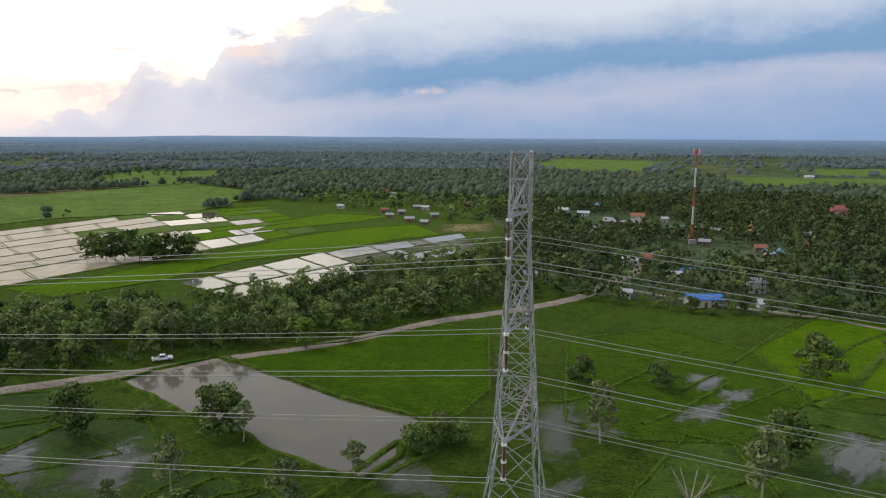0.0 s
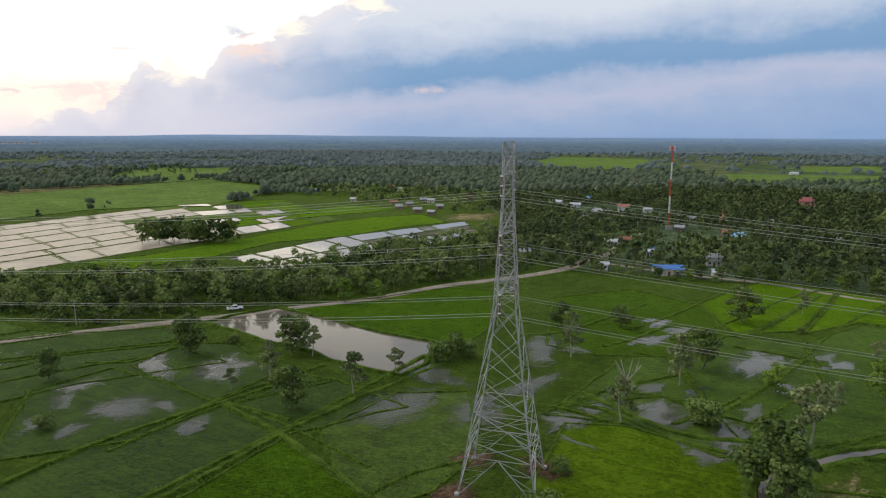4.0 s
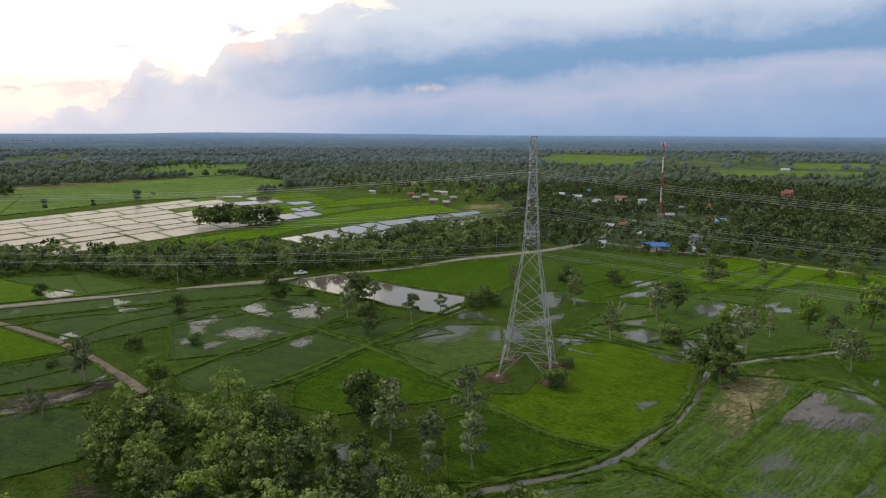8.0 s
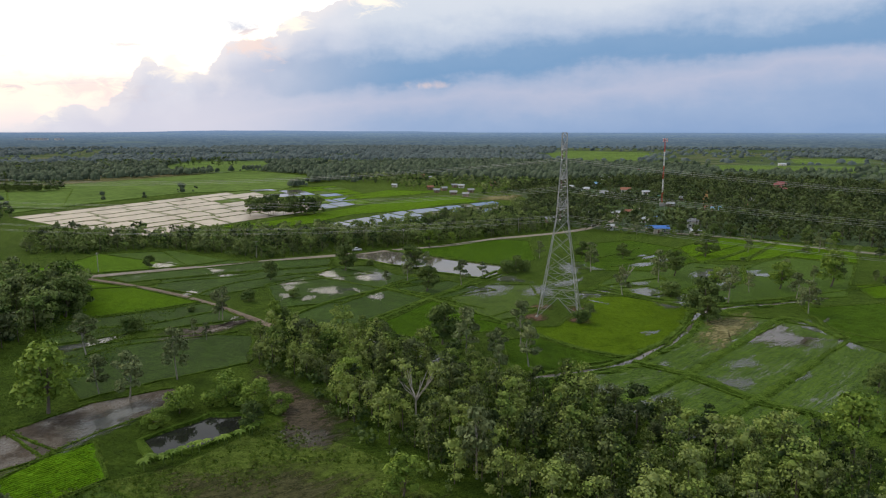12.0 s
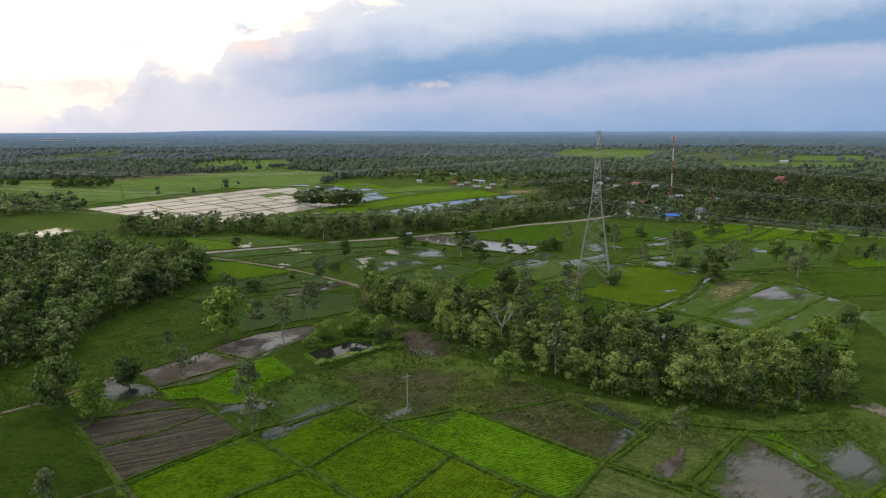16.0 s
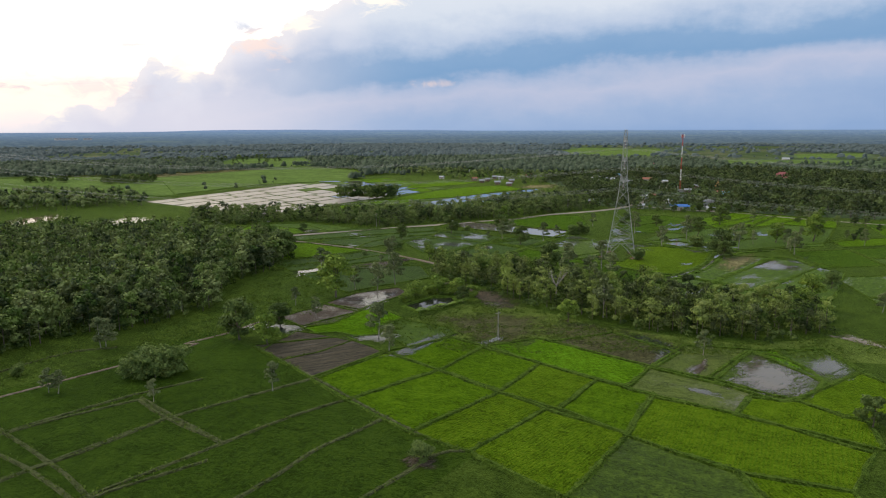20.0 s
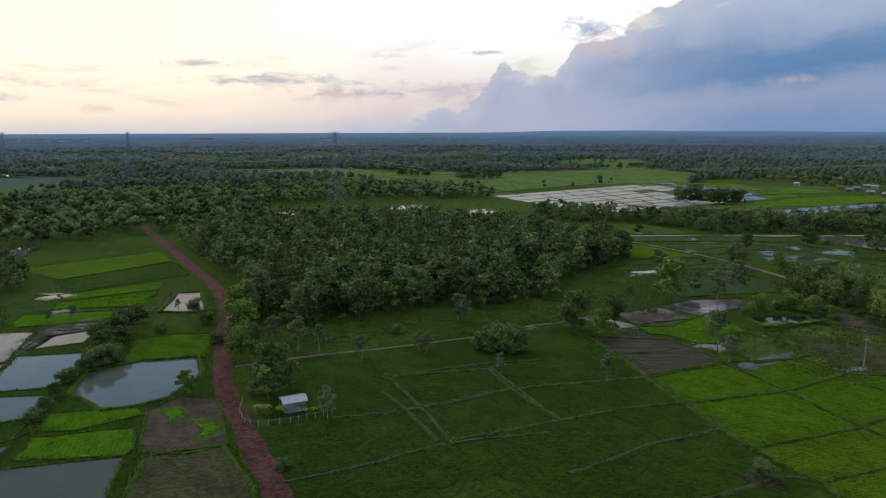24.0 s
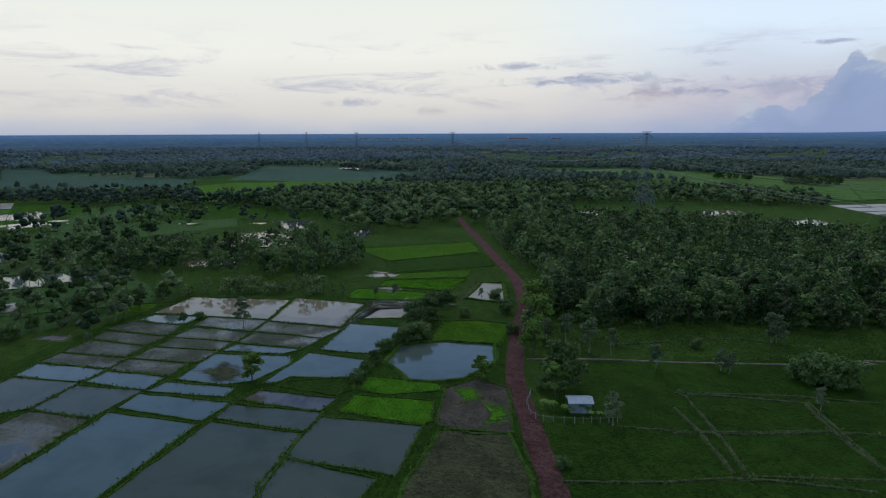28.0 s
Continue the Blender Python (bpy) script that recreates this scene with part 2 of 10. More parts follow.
def wet(name, dark, mid, light, mud, share, size=0.13, rows=None, grain=None, soft_edge=0.08, speck=0.34):
    """Crop standing in shallow water, with open water between."""
    nt, p, pos = soil(name, dark, mid, light, rows=rows)
    veg = p.inputs["Base Color"].links[0].from_socket
    if grain:
        m = nt.nodes.new("ShaderNodeMapping")
        m.inputs["Rotation"].default_value = (0, 0, radians(grain[0]))
        nt.links.new(pos, m.inputs["Vector"])
        m2 = nt.nodes.new("ShaderNodeMapping")
        m2.inputs["Scale"].default_value = (grain[1], 1.0, 1.0)
        nt.links.new(m.outputs[0], m2.inputs["Vector"])
        pos = m2.outputs[0]
    n = mth(nt, "ADD", mth(nt, "ADD", mth(nt, "MULTIPLY", noise_of(nt, pos, size, 5.0, 0.62, (1.0, 1.0, 1.0), 0.4), 0.8), 0.0), mth(nt, "MULTIPLY", noise_of(nt, pos, 1.3, 4.0, 0.75, (1.0, 1.0, 1.0)), speck))
    n = mth(nt, "ADD", n, 0.21 - speck / 2)
    f = step(nt, n, share + 0.11, share - soft_edge)
    put(nt, p.inputs["Base Color"], mix(nt, f, mud, veg))
    put(nt, p.inputs["Roughness"], mth(nt, "ADD", mth(nt, "MULTIPLY", f, 0.72), 0.12))
    put(nt, p.inputs["Specular IOR Level"], mth(nt, "SUBTRACT", 0.5, mth(nt, "MULTIPLY", f, 0.35)))
    for b in [x for x in nt.nodes if x.type == "BUMP"]:
        put(nt, b.inputs["Strength"], mth(nt, "MULTIPLY", f, 0.6))


def water(name, colour, rough=0.05, ripple=0.02, stain=None):
    nt, p, pos, _ = material(name, rough, 0.5)
    p.inputs["IOR"].default_value = 1.333
    n = noise_of(nt, pos, 0.09, 5.0, 0.6, None, 0.5)
    put(nt, p.inputs["Base Color"], mix(nt, step(nt, n, 0.42, 0.66), colour, stain or tuple(0.7 * v for v in colour[:3]) + (1.0,)))
    put(nt, p.inputs["Roughness"], mth(nt, "ADD", rough, mth(nt, "MULTIPLY", step(nt, noise_of(nt, pos, 0.3, 4.0), 0.5, 0.8), 0.10)))
    bump(nt, p, noise_of(nt, pos, 2.2, 2.0), 0.25, ripple)


def shallow(name, source, veil=0.92):
    """The same water, fading into the crop where it is shallow."""
    m = MATS[source].copy()
    m.name = name
    MATS[name] = m
    nt = m.node_tree
    p = nt.nodes["Principled BSDF"]
    at = nt.nodes.new("ShaderNodeAttribute")
    at.attribute_name = "depth"
    geo = nt.nodes.new("ShaderNodeNewGeometry")
    pos = geo.outputs["Position"]
    turned = nt.nodes.new("ShaderNodeMapping")
    turned.inputs["Rotation"].default_value = (0, 0, radians(-42))
    nt.links.new(pos, turned.inputs["Vector"])
    drift = mth(nt, "SUBTRACT", noise_of(nt, turned.outputs[0], 0.30, 5.0, 0.65, (0.4, 1.0, 1.0), 0.5), 0.5)
    tufts = mth(nt, "SUBTRACT", noise_of(nt, turned.outputs[0], 1.3, 4.0, 0.75, (0.35, 1.0, 1.0)), 0.5)
    n = mth(nt, "ADD", mth(nt, "MULTIPLY", drift, 1.8), mth(nt, "MULTIPLY", tufts, 2.0))
    f = mth(nt, "MULTIPLY", step(nt, mth(nt, "ADD", at.outputs["Fac"], n), 0.08, 0.95), veil)
    tr = nt.nodes.new("ShaderNodeBsdfTransparent")
    ms = nt.nodes.new("ShaderNodeMixShader")
    put(nt, ms.inputs[0], f)
    nt.links.new(tr.outputs[0], ms.inputs[1])
    nt.links.new(p.outputs[0], ms.inputs[2])
    nt.links.new(ms.outputs[0], nt.nodes["Material Output"].inputs["Surface"])


def rgb(r, g, b):
    return (r, g, b, 1.0)


soil("meadow", rgb(0.0143, 0.0274, 0.0031), rgb(0.0267, 0.0495, 0.0047), rgb(0.0484, 0.0744, 0.0099), rows=(1.0, 35, 0.12))
# Scrub paled and greyed in its colour, for haze between the far crowns.
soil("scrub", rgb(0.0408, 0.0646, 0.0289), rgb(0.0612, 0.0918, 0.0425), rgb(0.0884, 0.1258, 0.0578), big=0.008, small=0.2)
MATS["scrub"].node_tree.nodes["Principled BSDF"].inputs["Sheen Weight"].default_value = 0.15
soil("rice_green", rgb(0.0280, 0.0604, 0.0012), rgb(0.0448, 0.0930, 0.0016), rgb(0.0672, 0.1220, 0.0040), rows=(0.9, 30, 0.16))
soil("rice_lime", rgb(0.0438, 0.1081, 0.0019), rgb(0.0644, 0.1545, 0.0032), rgb(0.0901, 0.1854, 0.0070), rows=(0.9, 25, 0.1))
soil("rice_yellow", rgb(0.0396, 0.0741, 0.0014), rgb(0.0591, 0.1040, 0.0027), rgb(0.0859, 0.1336, 0.0057), rows=(1.1, 30, 0.2))
soil("rice_dark", rgb(0.0136, 0.0290, 0.0020), rgb(0.0209, 0.0431, 0.0033), rgb(0.0336, 0.0587, 0.0054), rows=(1.2, 35, 0.10))
soil("rice_fresh", rgb(0.0304, 0.0570, 0.0013), rgb(0.0478, 0.0856, 0.0023), rgb(0.0690, 0.1104, 0.0051), big=0.06, rows=(1.1, 30, 0.2))
# Darker copies of rice_mid and rice_green; the dimming sits in their colour.
soil("rice_mid_darker", rgb(0.0158, 0.0356, 0.0018), rgb(0.0274, 0.0571, 0.0028), rgb(0.0430, 0.0779, 0.0054), rows=(1.0, 35, 0.2))
soil("rice_green_darker", rgb(0.0179, 0.0410, 0.0012), rgb(0.0289, 0.0629, 0.0017), rgb(0.0437, 0.0839, 0.0040), rows=(0.9, 30, 0.16))
soil("rice_mid", rgb(0.0267, 0.0586, 0.0032), rgb(0.0472, 0.0942, 0.0051), rgb(0.0733, 0.1274, 0.0095), rows=(1.0, 35, 0.2))
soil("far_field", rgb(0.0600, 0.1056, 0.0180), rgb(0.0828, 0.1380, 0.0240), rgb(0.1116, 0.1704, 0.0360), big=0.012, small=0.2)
soil("cane", rgb(0.0260, 0.0440, 0.0260), rgb(0.0380, 0.0600, 0.0360), rgb(0.0520, 0.0780, 0.0480), big=0.02, small=0.4)
soil("dry_field", rgb(.130, .120, .050), rgb(.190, .170, .075), rgb(.250, .220, .110), big=0.02, small=0.3)
nt, p, pos, isl = material("far_patch", 0.95, 0.04)
tone = ramp(nt, isl, [(0.0, rgb(.050, .085, .022)), (0.45, rgb(.072, .110, .030)), (0.72, rgb(.105, .135, .050)), (0.92, rgb(.170, .165, .080)), (1.0, rgb(.070, .090, .045))])
put(nt, p.inputs["Base Color"], mix(nt, step(nt, noise_of(nt, pos, 0.05, 5.0, 0.65), 0.40, 0.66), tone, rgb(.052, .078, .030)))
for far_soil in ("far_field", "dry_field"):
    MATS[far_soil].node_tree.nodes["Principled BSDF"].inputs["Sheen Weight"].default_value = 0.12
soil("fallow", rgb(0.0355, 0.0390, 0.0154), rgb(0.0562, 0.0545, 0.0237), rgb(0.0770, 0.0770, 0.0326), rows=(0.8, -35, 0.2))
soil("bank_grass", rgb(0.0218, 0.0425, 0.0047), rgb(0.0391, 0.0746, 0.0068), rgb(0.0713, 0.1103, 0.0161), big=0.2, small=1.6)
soil("bank_pale", rgb(0.0325, 0.0460, 0.0119), rgb(0.0568, 0.0703, 0.0244), rgb(0.0866, 0.0945, 0.0405), big=0.2, small=1.6)
soil("rough_grass", rgb(.0340, .0560, .0070), rgb(.0560, .0850, .0120), rgb(.0860, .1160, .0220), big=0.06, small=0.8)
soil("dirt_track", rgb(0.084, 0.060, 0.042), rgb(0.138, 0.105, 0.078), rgb(0.186, 0.150, 0.114), big=0.1, small=1.2, relief=0.08)
soil("pale_road", rgb(0.130, 0.104, 0.082), rgb(0.190, 0.156, 0.126), rgb(0.250, 0.212, 0.175), big=0.1, small=1.2, relief=0.08)
soil("laterite", rgb(0.0450, 0.0205, 0.0165), rgb(0.0700, 0.0330, 0.0260), rgb(0.1000, 0.0520, 0.0410), big=0.12, small=1.2, relief=0.08)
soil("red_earth", rgb(.050, .030, .018), rgb(.085, .052, .032), rgb(.125, .082, .052), big=0.12, small=1.0)
soil("bare_earth", rgb(.040, .033, .022), rgb(.062, .051, .034), rgb(.094, .077, .052), big=0.12, small=1.0)
wet("rice_wet", rgb(0.0167, 0.0357, 0.0014), rgb(0.0279, 0.0569, 0.0025), rgb(0.0446, 0.0781, 0.0055), rgb(0.0428, 0.0399, 0.0321), 0.80, 0.055, rows=(1.0, 30, 0.14), soft_edge=0.06, speck=0.42)
wet("rice_soak", rgb(0.0160, 0.0350, 0.0016), rgb(0.0270, 0.0560, 0.0028), rgb(0.0430, 0.0780, 0.0058), rgb(0.0400, 0.0380, 0.0310), 0.80, 0.055, rows=(1.0, 30, 0.14), soft_edge=0.06, speck=0.42)
# Darker copy of rice_soak, dimmed in its colour for the left fields.
wet("rice_soak_darker", rgb(0.0100, 0.0230, 0.0014), rgb(0.0185, 0.0400, 0.0026), rgb(0.0310, 0.0580, 0.0050), rgb(0.0400, 0.0380, 0.0310), 0.78, 0.055, rows=(1.0, 30, 0.2), soft_edge=0.06, speck=0.46)
wet("rice_rowed", rgb(0.0235, 0.0481, 0.0027), rgb(0.0391, 0.0762, 0.0042), rgb(0.0606, 0.1003, 0.0084), rgb(0.0560, 0.0540, 0.0420), 0.69, 0.16, rows=(1.0, -45, 0.5), grain=(-45, 0.2), soft_edge=0.05, speck=0.6)
wet("rice_flooded", rgb(0.0208, 0.0402, 0.0026), rgb(0.0337, 0.0623, 0.0039), rgb(0.0532, 0.0843, 0.0085), rgb(0.0485, 0.0454, 0.0368), 0.755, 0.05, rows=(1.0, 30, 0.2), soft_edge=0.07, speck=0.42)
wet("rice_fallow", rgb(0.0332, 0.0547, 0.0052), rgb(0.0532, 0.0799, 0.0088), rgb(0.0828, 0.1035, 0.0222), rgb(0.0740, 0.0661, 0.0496), 0.735, 0.05, rows=(0.8, 35, 0.3), soft_edge=0.10, speck=0.42)
wet("plough", rgb(0.0200, 0.0172, 0.0105), rgb(0.0330, 0.0282, 0.0170), rgb(0.0520, 0.0440, 0.0270), rgb(0.0360, 0.0345, 0.0310), 0.76, 0.9, rows=(1.0, -28, 0.9), grain=(-28, 0.09))
wet("mud", rgb(0.0322, 0.0236, 0.0167), rgb(0.0461, 0.0346, 0.0242), rgb(0.0605, 0.0466, 0.0334), rgb(0.0662, 0.0530, 0.0380), 0.62, 0.08)
wet("stubble", rgb(.026, .028, .014), rgb(.040, .042, .022), rgb(.060, .060, .032), rgb(.055, .052, .036), 0.66, 0.05, rows=(0.7, -30, 0.3), soft_edge=0.12, speck=0.3)
water("water_pale", rgb(.33, .275, .195), 0.30, 0.008, rgb(.25, .205, .145))
MATS["water_pale"].node_tree.nodes["Principled BSDF"].inputs["Specular IOR Level"].default_value = 0.2
water("water_brown", rgb(.25, .20, .12), 0.04, 0.008, rgb(.20, .155, .09))
MATS["water_brown"].node_tree.nodes["Principled BSDF"].inputs["Specular IOR Level"].default_value = 0.32
water("water_mud", rgb(.120, .098, .076), 0.10, 0.02, rgb(.060, .048, .036))
water("water_pond", rgb(.112, .104, .084), 0.05, 0.02, rgb(.128, .112, .084))
water("water_film", rgb(.130, .134, .120), 0.06, 0.01, rgb(.104, .110, .094))
water("water_teal", rgb(.104, .124, .096), 0.07, 0.012, rgb(.082, .100, .074))
water("water_blue", rgb(.046, .058, .042), 0.08, 0.02, rgb(.028, .040, .024))
water("water_green", rgb(.078, .086, .056), 0.16, 0.02, rgb(.060, .070, .042))
MATS["water_green"].node_tree.nodes["Principled BSDF"].inputs["Specular IOR Level"].default_value = 0.2
water("water_dark", rgb(.020, .022, .018), 0.04, 0.015)

shallow("puddle_blue", "water_blue")
shallow("puddle_mud", "water_mud")
shallow("puddle_still", "water_pond", 1.0)
shallow("puddle_bright", "water_brown")
shallow("puddle_grey", "water_film", 0.78)
shallow("puddle_sky", "water_film", 1.0)
shallow("puddle_pale", "water_pale", 0.66)
shallow("puddle_veil", "water_film", 0.55)
for soft, hard in (("soft_fallow", "fallow"), ("soft_mud", "mud"), ("soft_earth", "bare_earth"), ("soft_lime", "rice_lime"), ("soft_dry", "dry_field"), ("soft_red", "red_earth")):
    shallow(soft, hard)


def leafy(name, dark, light, patch=0.14, mixed=0.0, vary=0.75):
    nt, p, pos, isl = material(name, 0.75, 0.25)
    f = mth(nt, "ADD", mth(nt, "MULTIPLY", mth(nt, "SUBTRACT", isl, 0.2), 0.65), mth(nt, "MULTIPLY", mth(nt, "SUBTRACT", noise_of(nt, pos, patch, 2.0), 0.2), 1.25))
    oi = nt.nodes.new("ShaderNodeObjectInfo")
    f = mth(nt, "ADD", f, mth(nt, "MULTIPLY", mth(nt, "SUBTRACT", oi.outputs["Random"], 0.5), 0.25))
    at = nt.nodes.new("ShaderNodeAttribute")
    at.attribute_name = "tint"
    f = mth(nt, "ADD", f, mth(nt, "MULTIPLY", at.outputs["Fac"], vary))
    c = ramp(nt, f, [(0.15, dark), (1.05, light)])
    if mixed:
        strain = noise_of(nt, pos, 0.16, 1.0)
        c = mix(nt, mth(nt, "MULTIPLY", step(nt, strain, 0.52, 0.62), mixed), c, rgb(.205, .235, .100))
        c = mix(nt, mth(nt, "MULTIPLY", step(nt, strain, 0.46, 0.36), mixed), c, rgb(.115, .215, .020))
    put(nt, p.inputs["Base Color"], c)
    tr = nt.nodes.new("ShaderNodeBsdfTranslucent")
    nt.links.new(c, tr.inputs["Color"])
    ms = nt.nodes.new("ShaderNodeMixShader")
    ms.inputs[0].default_value = 0.14
    nt.links.new(p.outputs[0], ms.inputs[1])
    nt.links.new(tr.outputs[0], ms.inputs[2])
    nt.links.new(ms.outputs[0], nt.nodes["Material Output"].inputs["Surface"])


leafy("leaf_dark", rgb(0.0410, 0.0738, 0.0148), rgb(0.1558, 0.2173, 0.0492))
leafy("leaf_village", rgb(0.0179, 0.0335, 0.0094), rgb(0.1053, 0.1404, 0.0406), 0.1, mixed=0.15)
leafy("leaf_mid", rgb(0.061, 0.108, 0.020), rgb(0.209, 0.281, 0.068))
leafy("leaf_lime", rgb(.085, .155, .016), rgb(.270, .370, .055))
leafy("leaf_grey", rgb(0.075, 0.105, 0.034), rgb(0.260, 0.305, 0.125))
leafy("leaf_forest", rgb(0.0218, 0.0437, 0.0092), rgb(0.2100, 0.2730, 0.0756), 0.09, mixed=0.4, vary=1.1)
# Air haze mixed into the leaf colour: greyer for far woods, bluer beyond.
leafy("leaf_far_haze", rgb(0.0360, 0.0566, 0.0304), rgb(0.1032, 0.1416, 0.0760), 0.02, vary=0.6)
leafy("leaf_haze_blue", rgb(0.0580, 0.0825, 0.0814), rgb(0.1161, 0.1538, 0.1500), 0.02, vary=0.45)
leafy("grass_blade", rgb(.062, .110, .010), rgb(.165, .235, .030), 0.25)
leafy("leaf_wood", rgb(0.0214, 0.0408, 0.0061), rgb(0.2633, 0.3325, 0.0722), 0.2, mixed=0.35, vary=1.15)
leafy("rice_tuft", rgb(.036, .078, .005), rgb(.085, .145, .016), 0.2)


def plain(name, colour, rough=0.6, metal=0.0, spread=0.25, scale=1.2, spec=0.4, relief=0.0):
    nt, p, pos, _ = material(name, rough, spec)
    p.inputs["Metallic"].default_value = metal
    n = mth(nt, "ADD", mth(nt, "MULTIPLY", noise_of(nt, pos, scale, 5.0, 0.6), 0.6), mth(nt, "MULTIPLY", noise_of(nt, pos, scale * 9, 3.0, 0.6), 0.4))
    lo = tuple(v * (1 - spread) for v in colour) + (1.0,)
    hi = tuple(min(1.0, v * (1 + spread)) for v in colour) + (1.0,)
    put(nt, p.inputs["Base Color"], ramp(nt, n, [(0.3, lo), (0.7, hi)]))
    if relief:
        bump(nt, p, noise_of(nt, pos, scale * 6, 3.0), 0.5, relief)


plain("bark", (.14, .115, .09), 0.95, relief=0.03)
plain("bark_pale", (.33, .30, .25), 0.9, relief=0.02)
plain("steel", (.42, .42, .42), 0.5, 0.35, 0.15, 0.6)
plain("steel_far", (.30, .32, .35), 0.6, 0.2, 0.15, 0.6)
plain("wire", (.40, .40, .37), 0.5, 0.3, 0.1)
plain("insulator", (.10, .035, .025), 0.3)
plain("cap_white", (.75, .75, .72), 0.5)
plain("mast_red", (.55, .06, .035), 0.5)
plain("mast_white", (.80, .79, .77), 0.5)
plain("concrete", (.37, .355, .32), 0.85, relief=0.01)
plain("wall_white", (.60, .58, .54), 0.8)
plain("wall_pink", (.62, .42, .36), 0.8)
plain("wall_cream", (.60, .54, .42), 0.8)
plain("wall_wood", (.22, .15, .10), 0.85)
plain("roof_blue", (.035, .16, .50), 0.45)
plain("roof_white", (.46, .48, .51), 0.5)
plain("roof_metal", (.36, .39, .42), 0.45)
plain("roof_grey", (.30, .31, .33), 0.6)
plain("roof_red", (.36, .12, .115), 0.7)
plain("roof_rust", (.30, .13, .08), 0.8)
plain("roof_green", (.13, .33, .24), 0.55)
plain("roof_sky", (.22, .45, .68), 0.5)
plain("temple_gold", (.55, .28, .09), 0.4)
plain("glass_dark", (.03, .035, .04), 0.1)
plain("door_brown", (.16, .09, .05), 0.7)
plain("car_white", (.78, .79, .80), 0.3)
plain("rubber", (.02, .02, .02), 0.8)
plain("chrome", (.7, .7, .7), 0.2, 0.9)
plain("lamp_red", (.5, .03, .02), 0.3)
# Hazy skyline: the air's blue is put into the hills as a glow.
plain("hill_haze", (.070, .095, .115), 1.0, 0.0, 0.1, 0.002, 0.0)
MATS["hill_haze"].node_tree.nodes["Principled BSDF"].inputs["Emission Color"].default_value = lin(112, 136, 172)
MATS["hill_haze"].node_tree.nodes["Principled BSDF"].inputs["Emission Strength"].default_value = 0.8


# the last of the plain before the skyline: woods and clearings, air haze painted as emission
nt, p, pos, _ = material("far_land_haze", 1.0, 0.0)
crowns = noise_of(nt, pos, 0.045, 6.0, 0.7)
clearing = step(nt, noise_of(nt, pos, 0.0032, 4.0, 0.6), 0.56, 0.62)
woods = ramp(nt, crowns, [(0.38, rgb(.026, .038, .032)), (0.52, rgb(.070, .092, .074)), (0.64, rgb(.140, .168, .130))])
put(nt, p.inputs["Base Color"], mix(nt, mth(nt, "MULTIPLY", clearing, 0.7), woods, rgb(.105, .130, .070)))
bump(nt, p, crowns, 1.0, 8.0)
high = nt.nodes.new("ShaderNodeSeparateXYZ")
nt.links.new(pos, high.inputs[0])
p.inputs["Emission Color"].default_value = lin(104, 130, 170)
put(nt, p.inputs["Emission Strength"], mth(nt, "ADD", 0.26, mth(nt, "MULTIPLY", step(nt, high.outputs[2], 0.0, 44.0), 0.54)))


# ---- building helpers ----
def mesh_of(name, verts, faces, mat):
    """A mesh from arrays of places and of equal-sided faces."""
    v, f = np.asarray(verts, dtype=np.float32), np.asarray(faces, dtype=np.int32)
    me = bpy.data.meshes.new(name)
    k = f.shape[1]
    me.vertices.add(len(v))
    me.vertices.foreach_set("co", v.ravel())
    me.loops.add(f.size)
    me.loops.foreach_set("vertex_index", f.ravel())
    me.polygons.add(len(f))
    me.polygons.foreach_set("loop_start", np.arange(0, f.size, k, dtype=np.int32))
    me.update(calc_edges=True)
    me.materials.append(MATS[mat])
    return me


def part(name, bm, mat, parent=None, label="", smooth=False):
    me = bpy.data.meshes.new(name)
    if smooth:
        for f in bm.faces:
            f.smooth = True
    bm.to_mesh(me)
    bm.free()
    me.materials.append(MATS[mat])
    ob = new(name, me)
    if parent:
        ob.parent = parent
    if label:
        ob["label"] = label
    return ob


def child(name, me, parent, label=""):
    ob = new(name, me)
    ob.parent = parent
    if label:
        ob["label"] = label
    return ob


def box(bm, x0, y0, z0, x1, y1, z1):
    v = [bm.verts.new(p) for p in ((x0, y0, z0), (x1, y0, z0), (x1, y1, z0), (x0, y1, z0), (x0, y0, z1), (x1, y0, z1), (x1, y1, z1), (x0, y1, z1))]
    for q in ((0, 3, 2, 1), (4, 5, 6, 7), (0, 1, 5, 4), (1, 2, 6, 5), (2, 3, 7, 6), (3, 0, 4, 7)):
        bm.faces.new([v[i] for i in q])


def boxed(*dims):
    bm = bmesh.new()
    box(bm, *dims)
    return bm


def tube(bm, a, b, ra, rb, n=6):
    a, b = Vector(a), Vector(b)
    q = (b - a).to_track_quat("Z", "Y")
    rings = [[bm.verts.new(c + q @ Vector((r * math.cos(2 * math.pi * i / n), r * math.sin(2 * math.pi * i / n), 0))) for i in range(n)] for c, r in ((a, ra), (b, rb))]
    for i in range(n):
        bm.faces.new((rings[0][i], rings[0][(i + 1) % n], rings[1][(i + 1) % n], rings[1][i]))
    bm.faces.new(rings[1])
    bm.faces.new(rings[0][::-1])


